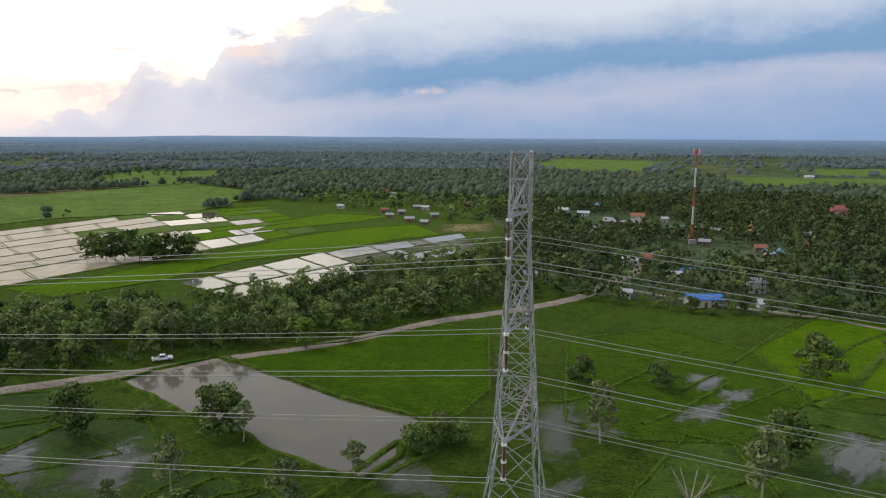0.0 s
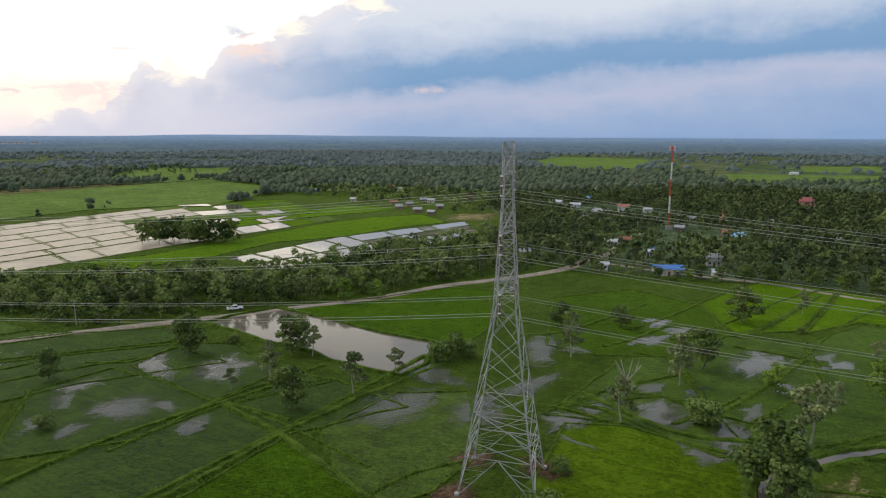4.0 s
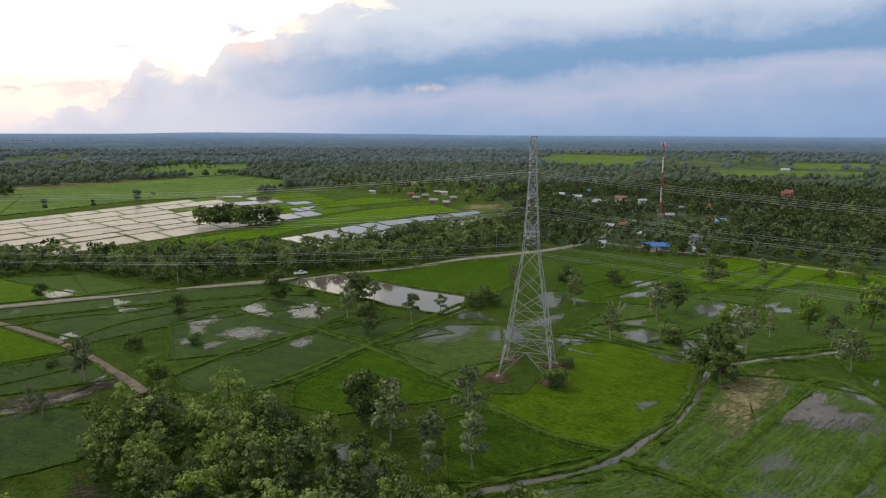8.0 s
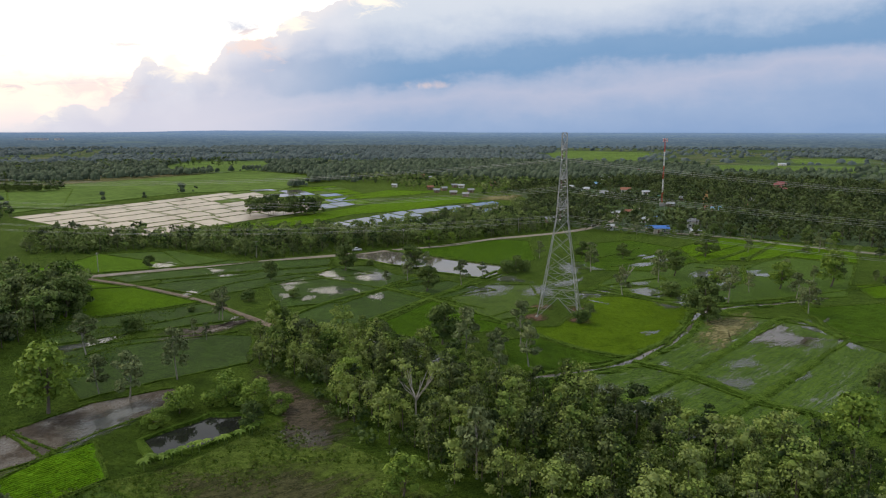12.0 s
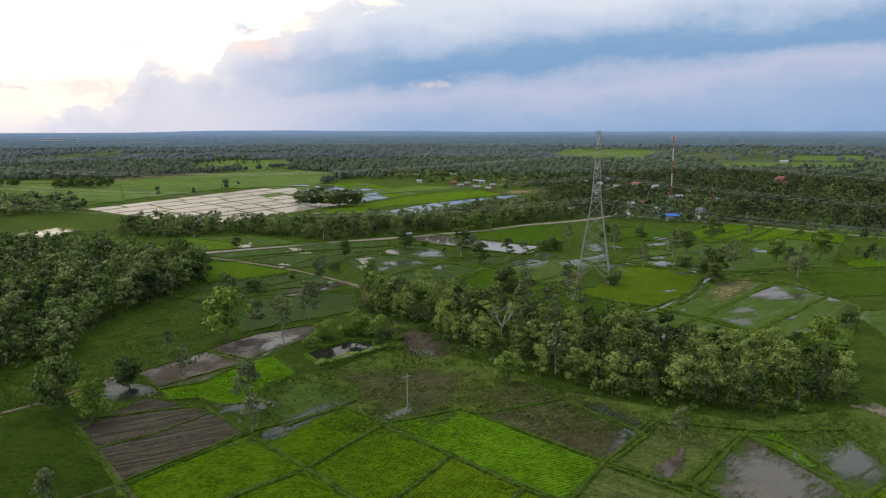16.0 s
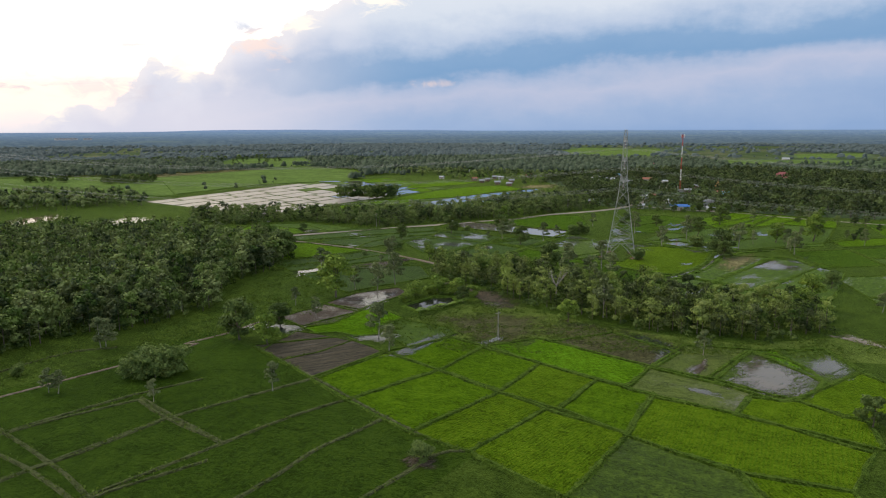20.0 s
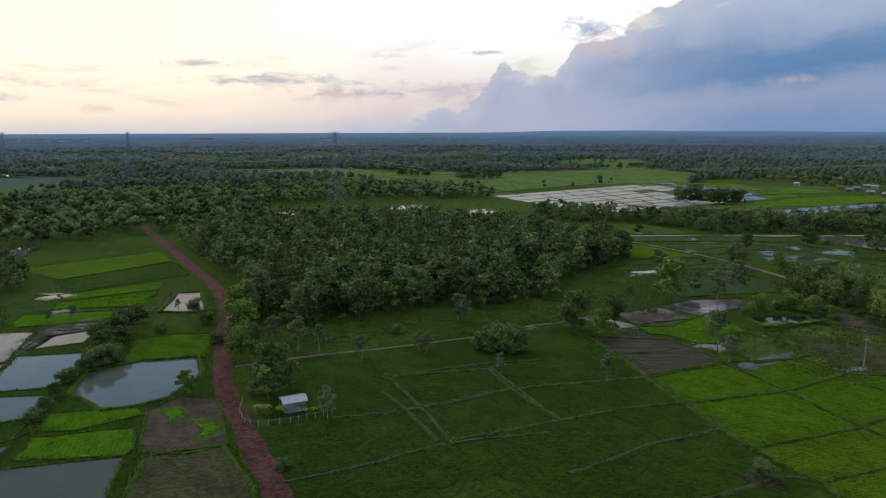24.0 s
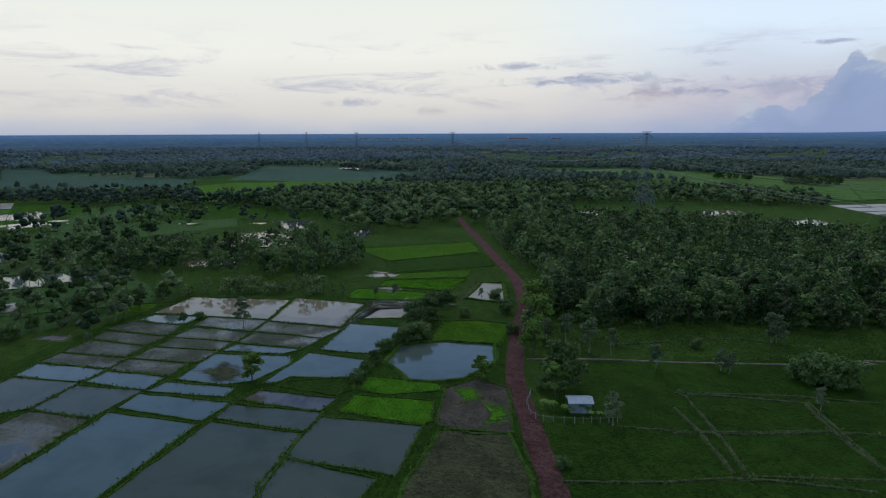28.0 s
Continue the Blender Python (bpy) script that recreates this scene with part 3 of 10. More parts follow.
def smooth_line(pts, gap=2.5):
    """A curve through the given places, sampled about every gap metres."""
    p = [Vector((q[0], q[1], 0)) for q in pts]
    if len(p) == 2:
        n = max(2, int((p[1] - p[0]).length / gap))
        return [p[0].lerp(p[1], i / n) for i in range(n + 1)]
    p = [2 * p[0] - p[1]] + p + [2 * p[-1] - p[-2]]
    out = []
    for i in range(1, len(p) - 2):
        n = max(1, int((p[i + 1] - p[i]).length / gap))
        for j in range(n):
            t = j / n
            out.append(0.5 * ((2 * p[i]) + (p[i + 1] - p[i - 1]) * t + (2 * p[i - 1] - 5 * p[i] + 4 * p[i + 1] - p[i + 2]) * t * t + (3 * p[i] - p[i - 1] - 3 * p[i + 1] + p[i + 2]) * t ** 3))
    return out + [p[-2]]


def ribbon(line, profile, wobble=0.15, closed=False):
    """A strip along a line; profile: pairs of offset to the side and height."""
    n, k = len(line), len(profile)
    bm = bmesh.new()
    rows = []
    for i, c in enumerate(line):
        d = (line[(i + 1) % n if closed else min(i + 1, n - 1)] - line[(i - 1) % n if closed else max(i - 1, 0)])
        d = d.normalized() if d.length > 1e-6 else Vector((1, 0, 0))
        s = Vector((d.y, -d.x, 0))
        row = []
        for o, z in profile:
            j = 1 + wobble * 2 * noise.noise((c.x * 0.35 + o, c.y * 0.35, o * 3))
            row.append(bm.verts.new((c.x + s.x * o * j, c.y + s.y * o * j, z * (1 + 0.5 * noise.noise((c.x * 0.5, c.y * 0.5, 7))) if z > 0.06 else z)))
        rows.append(row)
    for i in range(n if closed else n - 1):
        for j in range(k - 1):
            bm.faces.new((rows[i][j], rows[i][j + 1], rows[(i + 1) % n][j + 1], rows[(i + 1) % n][j]))
    return bm


ROADS = []


def road(name, label, mat, pts, width, z=0.10):
    h, side = width / 2, min(0.8, width * 0.15)
    ROADS.append([(q.x, q.y) for q in smooth_line(pts, 2.0)])
    verge = [(-h - side, -0.02), (-h, z), (-h * 0.5, z + 0.05), (-h * 0.12, z + 0.02), (0, z + 0.05), (h * 0.12, z + 0.02), (h * 0.5, z + 0.05), (h, z), (h + side, -0.02)]
    ob = part(name, ribbon(smooth_line(pts), verge, 0.08), mat, None, smooth=True)
    return tagged(ob, label, name.replace("_", " "), kind="structure")


RIMS = []


def bund(pts, width=1.0, height=0.5, label="low grassy earth bund between rice paddies", mat="bank_grass"):
    w = width / 2
    RIMS.append(smooth_line(pts, 1.6))
    ob = part("earth_bund", ribbon(smooth_line(pts, 1.6), [(-w * 1.4, 0.0), (-w * 0.6, height), (w * 0.6, height * 0.9), (w * 1.4, 0.0)], 0.25), mat)
    return tagged(ob, label, "earth bund", "bunds between the paddies", "structure")


LAYER = [0]


def outline(pts, gap, jitter):
    out = []
    n = len(pts)
    for i in range(n):
        a, b = Vector(pts[i]), Vector(pts[(i + 1) % n])
        k = max(1, int((b - a).length / gap))
        for j in range(k):
            c = a.lerp(b, j / k)
            v = noise.noise_vector((c.x * 0.23, c.y * 0.23, 3.1)) * jitter
            out.append(Vector((c.x + v.x, c.y + v.y, 0)))
    return out


FIELDS, CROPS, LEVELS = [], [], []


def paddy(mat, name, label, pts, rim=0.6, height=0.3, jitter=0.5):
    """A levelled field or sheet of water, with its bund round it."""
    lo, hi = [[f(q[i] for q in pts) for i in (0, 1)] for f in (min, max)]
    taken = {k for a, b, k in LEVELS if a[0] < hi[0] + 3 and b[0] > lo[0] - 3 and a[1] < hi[1] + 3 and b[1] > lo[1] - 3}
    level = next(k for k in range(6 if rim else 0, 99) if k not in taken)
    LEVELS.append((lo, hi, level))
    z = 0.035 + 0.004 * level
    mid = sum((Vector(q) for q in pts), Vector((0, 0))) / len(pts)
    line = outline([Vector(q) + (Vector(q) - mid).normalized() * 0.9 for q in pts], 3.0, jitter)
    bm = bmesh.new()
    bm.faces.new([bm.verts.new((p.x, p.y, z)) for p in line])
    bmesh.ops.triangulate(bm, faces=bm.faces[:])
    bmesh.ops.recalc_face_normals(bm, faces=bm.faces[:])
    for f in bm.faces:
        if f.normal.z < 0:
            f.normal_flip()
    ob = part(name, bm, mat)
    tagged(ob, label, "pond" if "pond" in name or "puddle" in name else "rice field" if "paddy" in name else "field", "fields of the plain", "structure")
    if rim:
        RIMS.append(line + line[:1])
        w = rim / 2
        part("bund", ribbon(line, [(-w * 1.5, 0.0), (-w * 0.6, height), (w * 0.6, height), (w * 1.5, 0.0)], 0.25, True), "bank_grass", ob)
    FIELDS.append([tuple(q) for q in pts])
    CROPS.append((mat, pts))
    return ob


def puddle(mat, label, pts, name="puddle", kind_of="puddle", group="puddles in the fields"):
    """Rainwater that thins out among the rice at its edge; depth runs from the rim to the middle."""
    LAYER[0] += 1
    z = 0.15 + 0.004 * (LAYER[0] % 8)
    line = outline(pts, 1.5, 1.6)
    c = sum(line, Vector()) / len(line)
    n = len(line)
    v, f, depth = [], [], []
    for k, d in ((1.45, 0.0), (0.85, 0.58), (0.35, 1.05)):
        v += [(c.x + (p.x - c.x) * k, c.y + (p.y - c.y) * k, z) for p in line]
        depth += [d] * n
    for r in range(2):
        f += [(r * n + i, r * n + (i + 1) % n, (r + 1) * n + (i + 1) % n, (r + 1) * n + i) for i in range(n)]
    me = bpy.data.meshes.new("puddle")
    me.from_pydata(v, [], f + [tuple(range(2 * n, 3 * n))])
    me.attributes.new("depth", "FLOAT", "POINT").data.foreach_set("value", depth)
    me.materials.append(MATS[mat])
    me.update()
    bm = bmesh.new()
    bm.from_mesh(me)
    bmesh.ops.recalc_face_normals(bm, faces=bm.faces[:])
    if bm.faces[0].normal.z < 0:
        bmesh.ops.reverse_faces(bm, faces=bm.faces[:])
    bm.to_mesh(me)
    bm.free()
    tagged(new(name, me), label, kind_of, group, "structure")
    CROPS.append((mat, pts))


def inside_poly(x, y, poly):
    """Which of the places lie inside the polygon."""
    x, y = np.asarray(x, float), np.asarray(y, float)
    res = np.zeros(x.shape, bool)
    n = len(poly)
    for i in range(n):
        (x0, y0), (x1, y1) = poly[i][:2], poly[(i + 1) % n][:2]
        if y0 == y1:
            continue
        hit = ((y0 > y) != (y1 > y)) & (x < (x1 - x0) * (y - y0) / (y1 - y0) + x0)
        res ^= hit
    return res


# ---- ground ----
def lie(r):
    """Height of the land at a distance from the middle of the plain: level, then a slow rise to the skyline."""
    k = np.clip((np.asarray(r, float) - 2300.0) / 2400.0, 0.0, 1.0)
    return 44.0 * k * (0.55 + 0.45 * k)


def ground_sheet():
    rings = [0, 60, 120, 200, 300, 450, 650, 900, 1300, 1900, 2300, 2700, 3100, 3500, 3900, 4300, 4700]
    n = 96
    v = [(-60, -100, 0)]
    for r in rings[1:]:
        v += [(-60 + r * math.cos(2 * math.pi * i / n), -100 + r * math.sin(2 * math.pi * i / n), float(lie(r))) for i in range(n)]
    bm = bmesh.new()
    bv = [bm.verts.new(p) for p in v]
    for i in range(n):
        bm.faces.new((bv[0], bv[1 + i], bv[1 + (i + 1) % n]))
    for k in range(len(rings) - 2):
        o = 1 + k * n
        for i in range(n):
            j = (i + 1) % n
            bm.faces.new((bv[o + i], bv[o + n + i], bv[o + n + j], bv[o + j]))
    bm.faces.ensure_lookup_table()
    for i, f in enumerate(bm.faces):
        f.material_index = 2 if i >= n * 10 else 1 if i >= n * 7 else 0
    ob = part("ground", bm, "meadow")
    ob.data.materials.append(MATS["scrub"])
    ob.data.materials.append(MATS["far_land_haze"])
    tagged(ob, "flat green farmland plain reaching the horizon", "ground", kind="structure")


ground_sheet()


def hills():
    """A faint range on the skyline, highest towards the rain cloud."""
    n = 720
    v, f = [], []
    for i in range(n):
        a = 2 * math.pi * i / n
        west = math.degrees(math.atan2(-math.cos(a), math.sin(a)))
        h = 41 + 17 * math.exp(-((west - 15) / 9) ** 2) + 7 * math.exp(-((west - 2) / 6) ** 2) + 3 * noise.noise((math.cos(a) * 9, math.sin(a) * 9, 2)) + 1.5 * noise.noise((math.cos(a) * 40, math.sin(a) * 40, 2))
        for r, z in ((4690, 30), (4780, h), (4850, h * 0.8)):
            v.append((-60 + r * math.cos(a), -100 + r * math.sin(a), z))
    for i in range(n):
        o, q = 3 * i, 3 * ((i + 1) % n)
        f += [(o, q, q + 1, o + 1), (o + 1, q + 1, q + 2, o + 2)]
    ob = new("backdrop", mesh_of("backdrop", v, f, "hill_haze"))
    tagged(ob, "wooded rise along the horizon, painted faint blue for haze", "hills", kind="structure")


hills()


def ditch(pts):
    line = smooth_line(pts, 1.5)
    w = part("stream", ribbon(line, [(-1.0, 0.09), (0.0, 0.095), (1.0, 0.09)], 0.5), "water_pond")
    tagged(w, "narrow irrigation ditch filled with still water", "ditch", kind="structure")
    for s in (-1, 1):
        b = part("ditch_bank", ribbon(line, [(s * 0.9, 0.02), (s * 1.5, 0.55), (s * 2.3, 0.5), (s * 3.4, 0.0)], 0.3), "bank_grass")
        tagged(b, "rough grassy bank along the ditch", "earth bank", kind="structure")


# ---- roads, fields and ponds ----
road("dirt_road", "pale gravel road on a low bank through the fields", "pale_road", [(-191.6, 103.1), (-174.3, 110.0), (-157.3, 118.7), (-140.5, 127.6), (-120.6, 138.1), (-99.8, 149.2), (-76.7, 160.4), (-51.2, 174.8), (-27.8, 187.1), (-1.8, 208.7), (12.6, 216.6), (33.9, 229.2), (53.0, 245.3), (64.3, 263.5), (82.4, 286.6), (100.4, 331.6), (118.4, 353.6)], 4.2)
road("dirt_track", "narrow rutted brown earth track between paddies", "dirt_track", [(-171.3, 106.2), (-144.5, 92.5), (-116.3, 73.4), (-90.1, 49.8), (-78.5, 37.1)], 2.0)
road("lane", "pale concrete lane edging the village fields", "pale_road", [(64.3, 263.5), (95.4, 233.8), (125.3, 214.6), (136.2, 202.9), (149.9, 186.9), (190.7, 153.3)], 2.6)
road("laterite_road", "reddish laterite earth road", "laterite", [(-124.7, -198.6), (-145.2, -182.5), (-158.1, -173.8), (-177.1, -160.9), (-188.9, -152.4), (-204.3, -138.3), (-223.3, -118.9), (-238.9, -103.1), (-270.8, -78.7), (-307.7, -56.9), (-349.5, -31.7), (-394.4, -6.0), (-436.8, 19.5)], 3.77)
road("footpath", "pale narrow earth path along the wood edge", "dirt_track", [(-196.8, -141.1), (-187.4, -128.3), (-173.1, -113.0), (-164.2, -102.5), (-152.6, -88.5), (-141.7, -73.6), (-145.6, -74.0), (-137.4, -65.0), (-129.8, -50.9)], 0.9)
paddy("far_field", "rice_paddy", "broad flat green rice field", [(-336.9, 317.4), (-312.6, 384.9), (-278.4, 468.5), (-225.5, 498.7), (-193.1, 499.3), (-184.5, 630.2), (-215.0, 728.5), (-308.3, 824.9), (-377.1, 713.1), (-438.8, 622.4), (-493.8, 555.3)], 1.05, 0.5, 0.5)
paddy("far_field", "rice_paddy", "broad flat green rice field", [(-470.4, 326.8), (-382.5, 349.2), (-316.0, 342.2), (-402.8, 515.4), (-637.8, 572.0)], 1.05, 0.5, 0.5)
puddle("puddle_bright", "shallow pale standing water", [(-426.3, 73.9), (-435.4, 96.6), (-415.2, 99.6), (-402.5, 78.1)], "puddle", "puddle", "patches of the plain")
puddle("puddle_bright", "shallow pale standing water", [(-409.0, 107.7), (-410.0, 123.8), (-388.9, 111.8), (-389.6, 95.1)], "puddle", "puddle", "patches of the plain")
puddle("puddle_bright", "shallow pale standing water", [(-292.9, 173.4), (-286.1, 196.1), (-269.4, 182.5), (-276.9, 155.9)], "puddle", "puddle", "patches of the plain")
puddle("puddle_bright", "shallow pale standing water", [(-360.1, 182.9), (-349.2, 208.9), (-331.6, 186.6), (-342.2, 162.3)], "puddle", "puddle", "patches of the plain")
puddle("puddle_bright", "shallow pale standing water", [(-422.6, -144.3), (-450.2, -122.1), (-444.6, -103.9), (-424.5, -105.6), (-419.0, -124.2)], "puddle", "puddle", "patches of the plain")
puddle("puddle_bright", "shallow pale standing water", [(-413.9, -144.2), (-402.9, -115.1), (-396.5, -124.0)], "puddle", "puddle", "patches of the plain")
puddle("puddle_sky", "shallow pale standing water", [(-471.9, -92.5), (-477.8, -78.5), (-451.7, -86.4), (-450.2, -96.2)], "puddle", "puddle", "patches of the plain")
puddle("puddle_sky", "shallow pale standing water", [(-414.8, -75.4), (-428.9, -56.3), (-416.6, -59.4), (-400.9, -81.0)], "puddle", "puddle", "patches of the plain")
puddle("puddle_bright", "shallow pale standing water", [(-451.8, -242.1), (-467.2, -231.8), (-457.1, -229.0), (-439.9, -242.7)], "puddle", "puddle", "patches of the plain")
puddle("puddle_bright", "shallow pale standing water", [(-424.2, -217.1), (-427.5, -209.7), (-411.1, -215.4)], "puddle", "puddle", "patches of the plain")
puddle("puddle_bright", "shallow pale standing water", [(-384.8, -175.9), (-384.8, -164.6), (-372.8, -170.7), (-372.1, -178.2)], "puddle", "puddle", "patches of the plain")
puddle("puddle_bright", "shallow pale standing water", [(-311.1, -121.8), (-308.7, -111.1), (-301.4, -114.3), (-305.3, -121.3)], "puddle", "puddle", "patches of the plain")
puddle("soft_dry", "dry straw-coloured stubble", [(-490.3, 587.3), (-425.2, 720.8), (-390.3, 793.8), (-360.1, 733.5), (-413.8, 622.3), (-457.0, 542.5)], "stubble_patch", "stubble patch", "patches of the plain")
puddle("soft_dry", "dry straw-coloured stubble", [(-534.3, 619.4), (-462.6, 668.4), (-394.4, 795.4), (-417.8, 835.2), (-495.0, 731.3), (-576.1, 685.7)], "stubble_patch", "stubble patch", "patches of the plain")
puddle("puddle_pale", "shallow pale standing water", [(-544.2, 656.3), (-514.3, 687.1), (-476.6, 709.6), (-466.0, 688.7), (-492.4, 647.9)], "puddle", "puddle", "patches of the plain")
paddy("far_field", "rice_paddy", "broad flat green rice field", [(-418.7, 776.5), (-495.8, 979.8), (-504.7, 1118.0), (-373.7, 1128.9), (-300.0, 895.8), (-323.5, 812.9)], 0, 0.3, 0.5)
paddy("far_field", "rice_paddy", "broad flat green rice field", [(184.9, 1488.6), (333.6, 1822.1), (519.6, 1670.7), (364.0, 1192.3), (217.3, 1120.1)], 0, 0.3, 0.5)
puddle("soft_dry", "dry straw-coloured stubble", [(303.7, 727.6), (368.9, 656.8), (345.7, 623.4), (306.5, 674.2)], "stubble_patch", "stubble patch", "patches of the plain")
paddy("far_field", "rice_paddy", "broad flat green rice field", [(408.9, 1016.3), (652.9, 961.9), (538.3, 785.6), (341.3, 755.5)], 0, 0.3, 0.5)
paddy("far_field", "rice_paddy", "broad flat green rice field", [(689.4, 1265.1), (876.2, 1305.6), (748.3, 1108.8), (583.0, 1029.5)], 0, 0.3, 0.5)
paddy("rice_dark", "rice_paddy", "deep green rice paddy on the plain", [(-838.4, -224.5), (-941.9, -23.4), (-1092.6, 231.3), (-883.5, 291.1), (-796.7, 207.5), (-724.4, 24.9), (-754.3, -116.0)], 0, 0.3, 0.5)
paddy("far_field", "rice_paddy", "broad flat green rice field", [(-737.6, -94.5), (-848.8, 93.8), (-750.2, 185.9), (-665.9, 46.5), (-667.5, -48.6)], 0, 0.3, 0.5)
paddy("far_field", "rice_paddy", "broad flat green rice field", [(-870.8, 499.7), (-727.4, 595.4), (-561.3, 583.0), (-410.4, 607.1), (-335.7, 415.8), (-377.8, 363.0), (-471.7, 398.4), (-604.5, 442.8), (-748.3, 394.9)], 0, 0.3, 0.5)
paddy("water_pale", "flooded_paddy", "shallow flooded paddy mirroring the pale sky", [(-321.9, 296.3), (-307.1, 284.3), (-296.0, 307.6), (-310.6, 320.5)], 0.34, 0.22, 0.5)
paddy("water_pale", "flooded_paddy", "shallow flooded paddy mirroring the pale sky", [(-310.6, 320.5), (-296.0, 307.6), (-272.1, 358.3), (-286.3, 373.6)], 0.34, 0.22, 0.5)
paddy("water_pale", "flooded_paddy", "shallow flooded paddy mirroring the pale sky", [(-286.3, 373.6), (-272.1, 358.3), (-261.6, 380.6), (-275.6, 396.7)], 0.34, 0.22, 0.5)
paddy("water_pale", "flooded_paddy", "shallow flooded paddy mirroring the pale sky", [(-275.6, 396.7), (-261.6, 380.6), (-245.9, 414.0), (-259.7, 431.4)], 0.34, 0.22, 0.5)
paddy("water_pale", "flooded_paddy", "shallow flooded paddy mirroring the pale sky", [(-259.7, 431.4), (-245.9, 414.0), (-222.9, 462.6), (-236.2, 481.8)], 0.34, 0.22, 0.5)
paddy("rice_flooded", "rice_paddy", "half-flooded rice paddy with open water", [(-236.2, 481.8), (-222.9, 462.6), (-211.9, 485.7), (-225.0, 505.9)], 0.34, 0.22, 0.5)
paddy("water_pale", "flooded_paddy", "shallow flooded paddy mirroring the pale sky", [(-307.1, 284.3), (-287.9, 269.7), (-269.1, 307.5), (-287.8, 324.7)], 0.34, 0.22, 0.5)
paddy("water_pale", "flooded_paddy", "shallow flooded paddy mirroring the pale sky", [(-287.8, 324.7), (-269.1, 307.5), (-256.8, 332.9), (-275.2, 351.8)], 0.34, 0.22, 0.5)
paddy("water_pale", "flooded_paddy", "shallow flooded paddy mirroring the pale sky", [(-275.2, 351.8), (-256.8, 332.9), (-239.2, 369.6), (-257.0, 390.5)], 0.34, 0.22, 0.5)
paddy("water_pale", "flooded_paddy", "shallow flooded paddy mirroring the pale sky", [(-257.0, 390.5), (-239.2, 369.6), (-224.3, 400.2), (-241.8, 422.8)], 0.34, 0.22, 0.5)
paddy("water_pale", "flooded_paddy", "shallow flooded paddy mirroring the pale sky", [(-241.8, 422.8), (-224.3, 400.2), (-214.4, 420.3), (-231.7, 444.0)], 0.34, 0.22, 0.5)
paddy("water_pale", "flooded_paddy", "shallow flooded paddy mirroring the pale sky", [(-231.7, 444.0), (-214.4, 420.3), (-195.0, 459.8), (-211.9, 485.7)], 0.34, 0.22, 0.5)
paddy("water_pale", "flooded_paddy", "shallow flooded paddy mirroring the pale sky", [(-287.9, 269.7), (-272.0, 258.3), (-255.2, 291.3), (-270.6, 304.6)], 0.34, 0.22, 0.5)
paddy("water_pale", "flooded_paddy", "shallow flooded paddy mirroring the pale sky", [(-270.6, 304.6), (-255.2, 291.3), (-238.2, 325.4), (-253.0, 340.7)], 0.34, 0.22, 0.5)
paddy("water_pale", "flooded_paddy", "shallow flooded paddy mirroring the pale sky", [(-253.0, 340.7), (-238.2, 325.4), (-227.7, 346.4), (-242.3, 362.9)], 0.34, 0.22, 0.5)
paddy("water_pale", "flooded_paddy", "shallow flooded paddy mirroring the pale sky", [(-242.3, 362.9), (-227.7, 346.4), (-208.8, 384.2), (-223.1, 402.6)], 0.34, 0.22, 0.5)
paddy("rice_flooded", "rice_paddy", "half-flooded rice paddy with open water", [(-223.1, 402.6), (-208.8, 384.2), (-196.9, 407.9), (-210.9, 427.5)], 0.34, 0.22, 0.5)
paddy("water_pale", "flooded_paddy", "shallow flooded paddy mirroring the pale sky", [(-210.9, 427.5), (-196.9, 407.9), (-181.4, 438.8), (-195.0, 459.8)], 0.34, 0.22, 0.5)
paddy("water_pale", "flooded_paddy", "shallow flooded paddy mirroring the pale sky", [(-272.0, 258.3), (-253.3, 244.1), (-241.2, 267.2), (-259.7, 282.4)], 0.34, 0.22, 0.5)
paddy("water_pale", "flooded_paddy", "shallow flooded paddy mirroring the pale sky", [(-259.7, 282.4), (-241.2, 267.2), (-219.9, 308.1), (-237.8, 326.2)], 0.34, 0.22, 0.5)
paddy("water_pale", "flooded_paddy", "shallow flooded paddy mirroring the pale sky", [(-237.8, 326.2), (-219.9, 308.1), (-209.8, 327.6), (-227.3, 347.1)], 0.34, 0.22, 0.5)
paddy("water_pale", "flooded_paddy", "shallow flooded paddy mirroring the pale sky", [(-227.3, 347.1), (-209.8, 327.6), (-193.3, 359.3), (-210.4, 381.0)], 0.34, 0.22, 0.5)
paddy("water_pale", "flooded_paddy", "shallow flooded paddy mirroring the pale sky", [(-210.4, 381.0), (-193.3, 359.3), (-181.5, 382.1), (-198.2, 405.3)], 0.34, 0.22, 0.5)
paddy("rice_flooded", "rice_paddy", "half-flooded rice paddy with open water", [(-198.2, 405.3), (-181.5, 382.1), (-165.0, 413.6), (-181.4, 438.8)], 0.34, 0.22, 0.5)
paddy("water_pale", "flooded_paddy", "shallow flooded paddy mirroring the pale sky", [(-253.3, 244.1), (-236.5, 230.0), (-219.0, 262.6), (-235.6, 277.9)], 0.34, 0.22, 0.5)
paddy("water_pale", "flooded_paddy", "shallow flooded paddy mirroring the pale sky", [(-235.6, 277.9), (-219.0, 262.6), (-203.3, 291.7), (-219.7, 308.5)], 0.34, 0.22, 0.5)
paddy("water_pale", "flooded_paddy", "shallow flooded paddy mirroring the pale sky", [(-219.7, 308.5), (-203.3, 291.7), (-191.7, 313.4), (-207.6, 331.6)], 0.34, 0.22, 0.5)
paddy("water_pale", "flooded_paddy", "shallow flooded paddy mirroring the pale sky", [(-207.6, 331.6), (-191.7, 313.4), (-181.7, 332.0), (-197.5, 351.4)], 0.34, 0.22, 0.5)
paddy("water_pale", "flooded_paddy", "shallow flooded paddy mirroring the pale sky", [(-197.5, 351.4), (-181.7, 332.0), (-161.3, 369.8), (-176.5, 391.6)], 0.34, 0.22, 0.5)
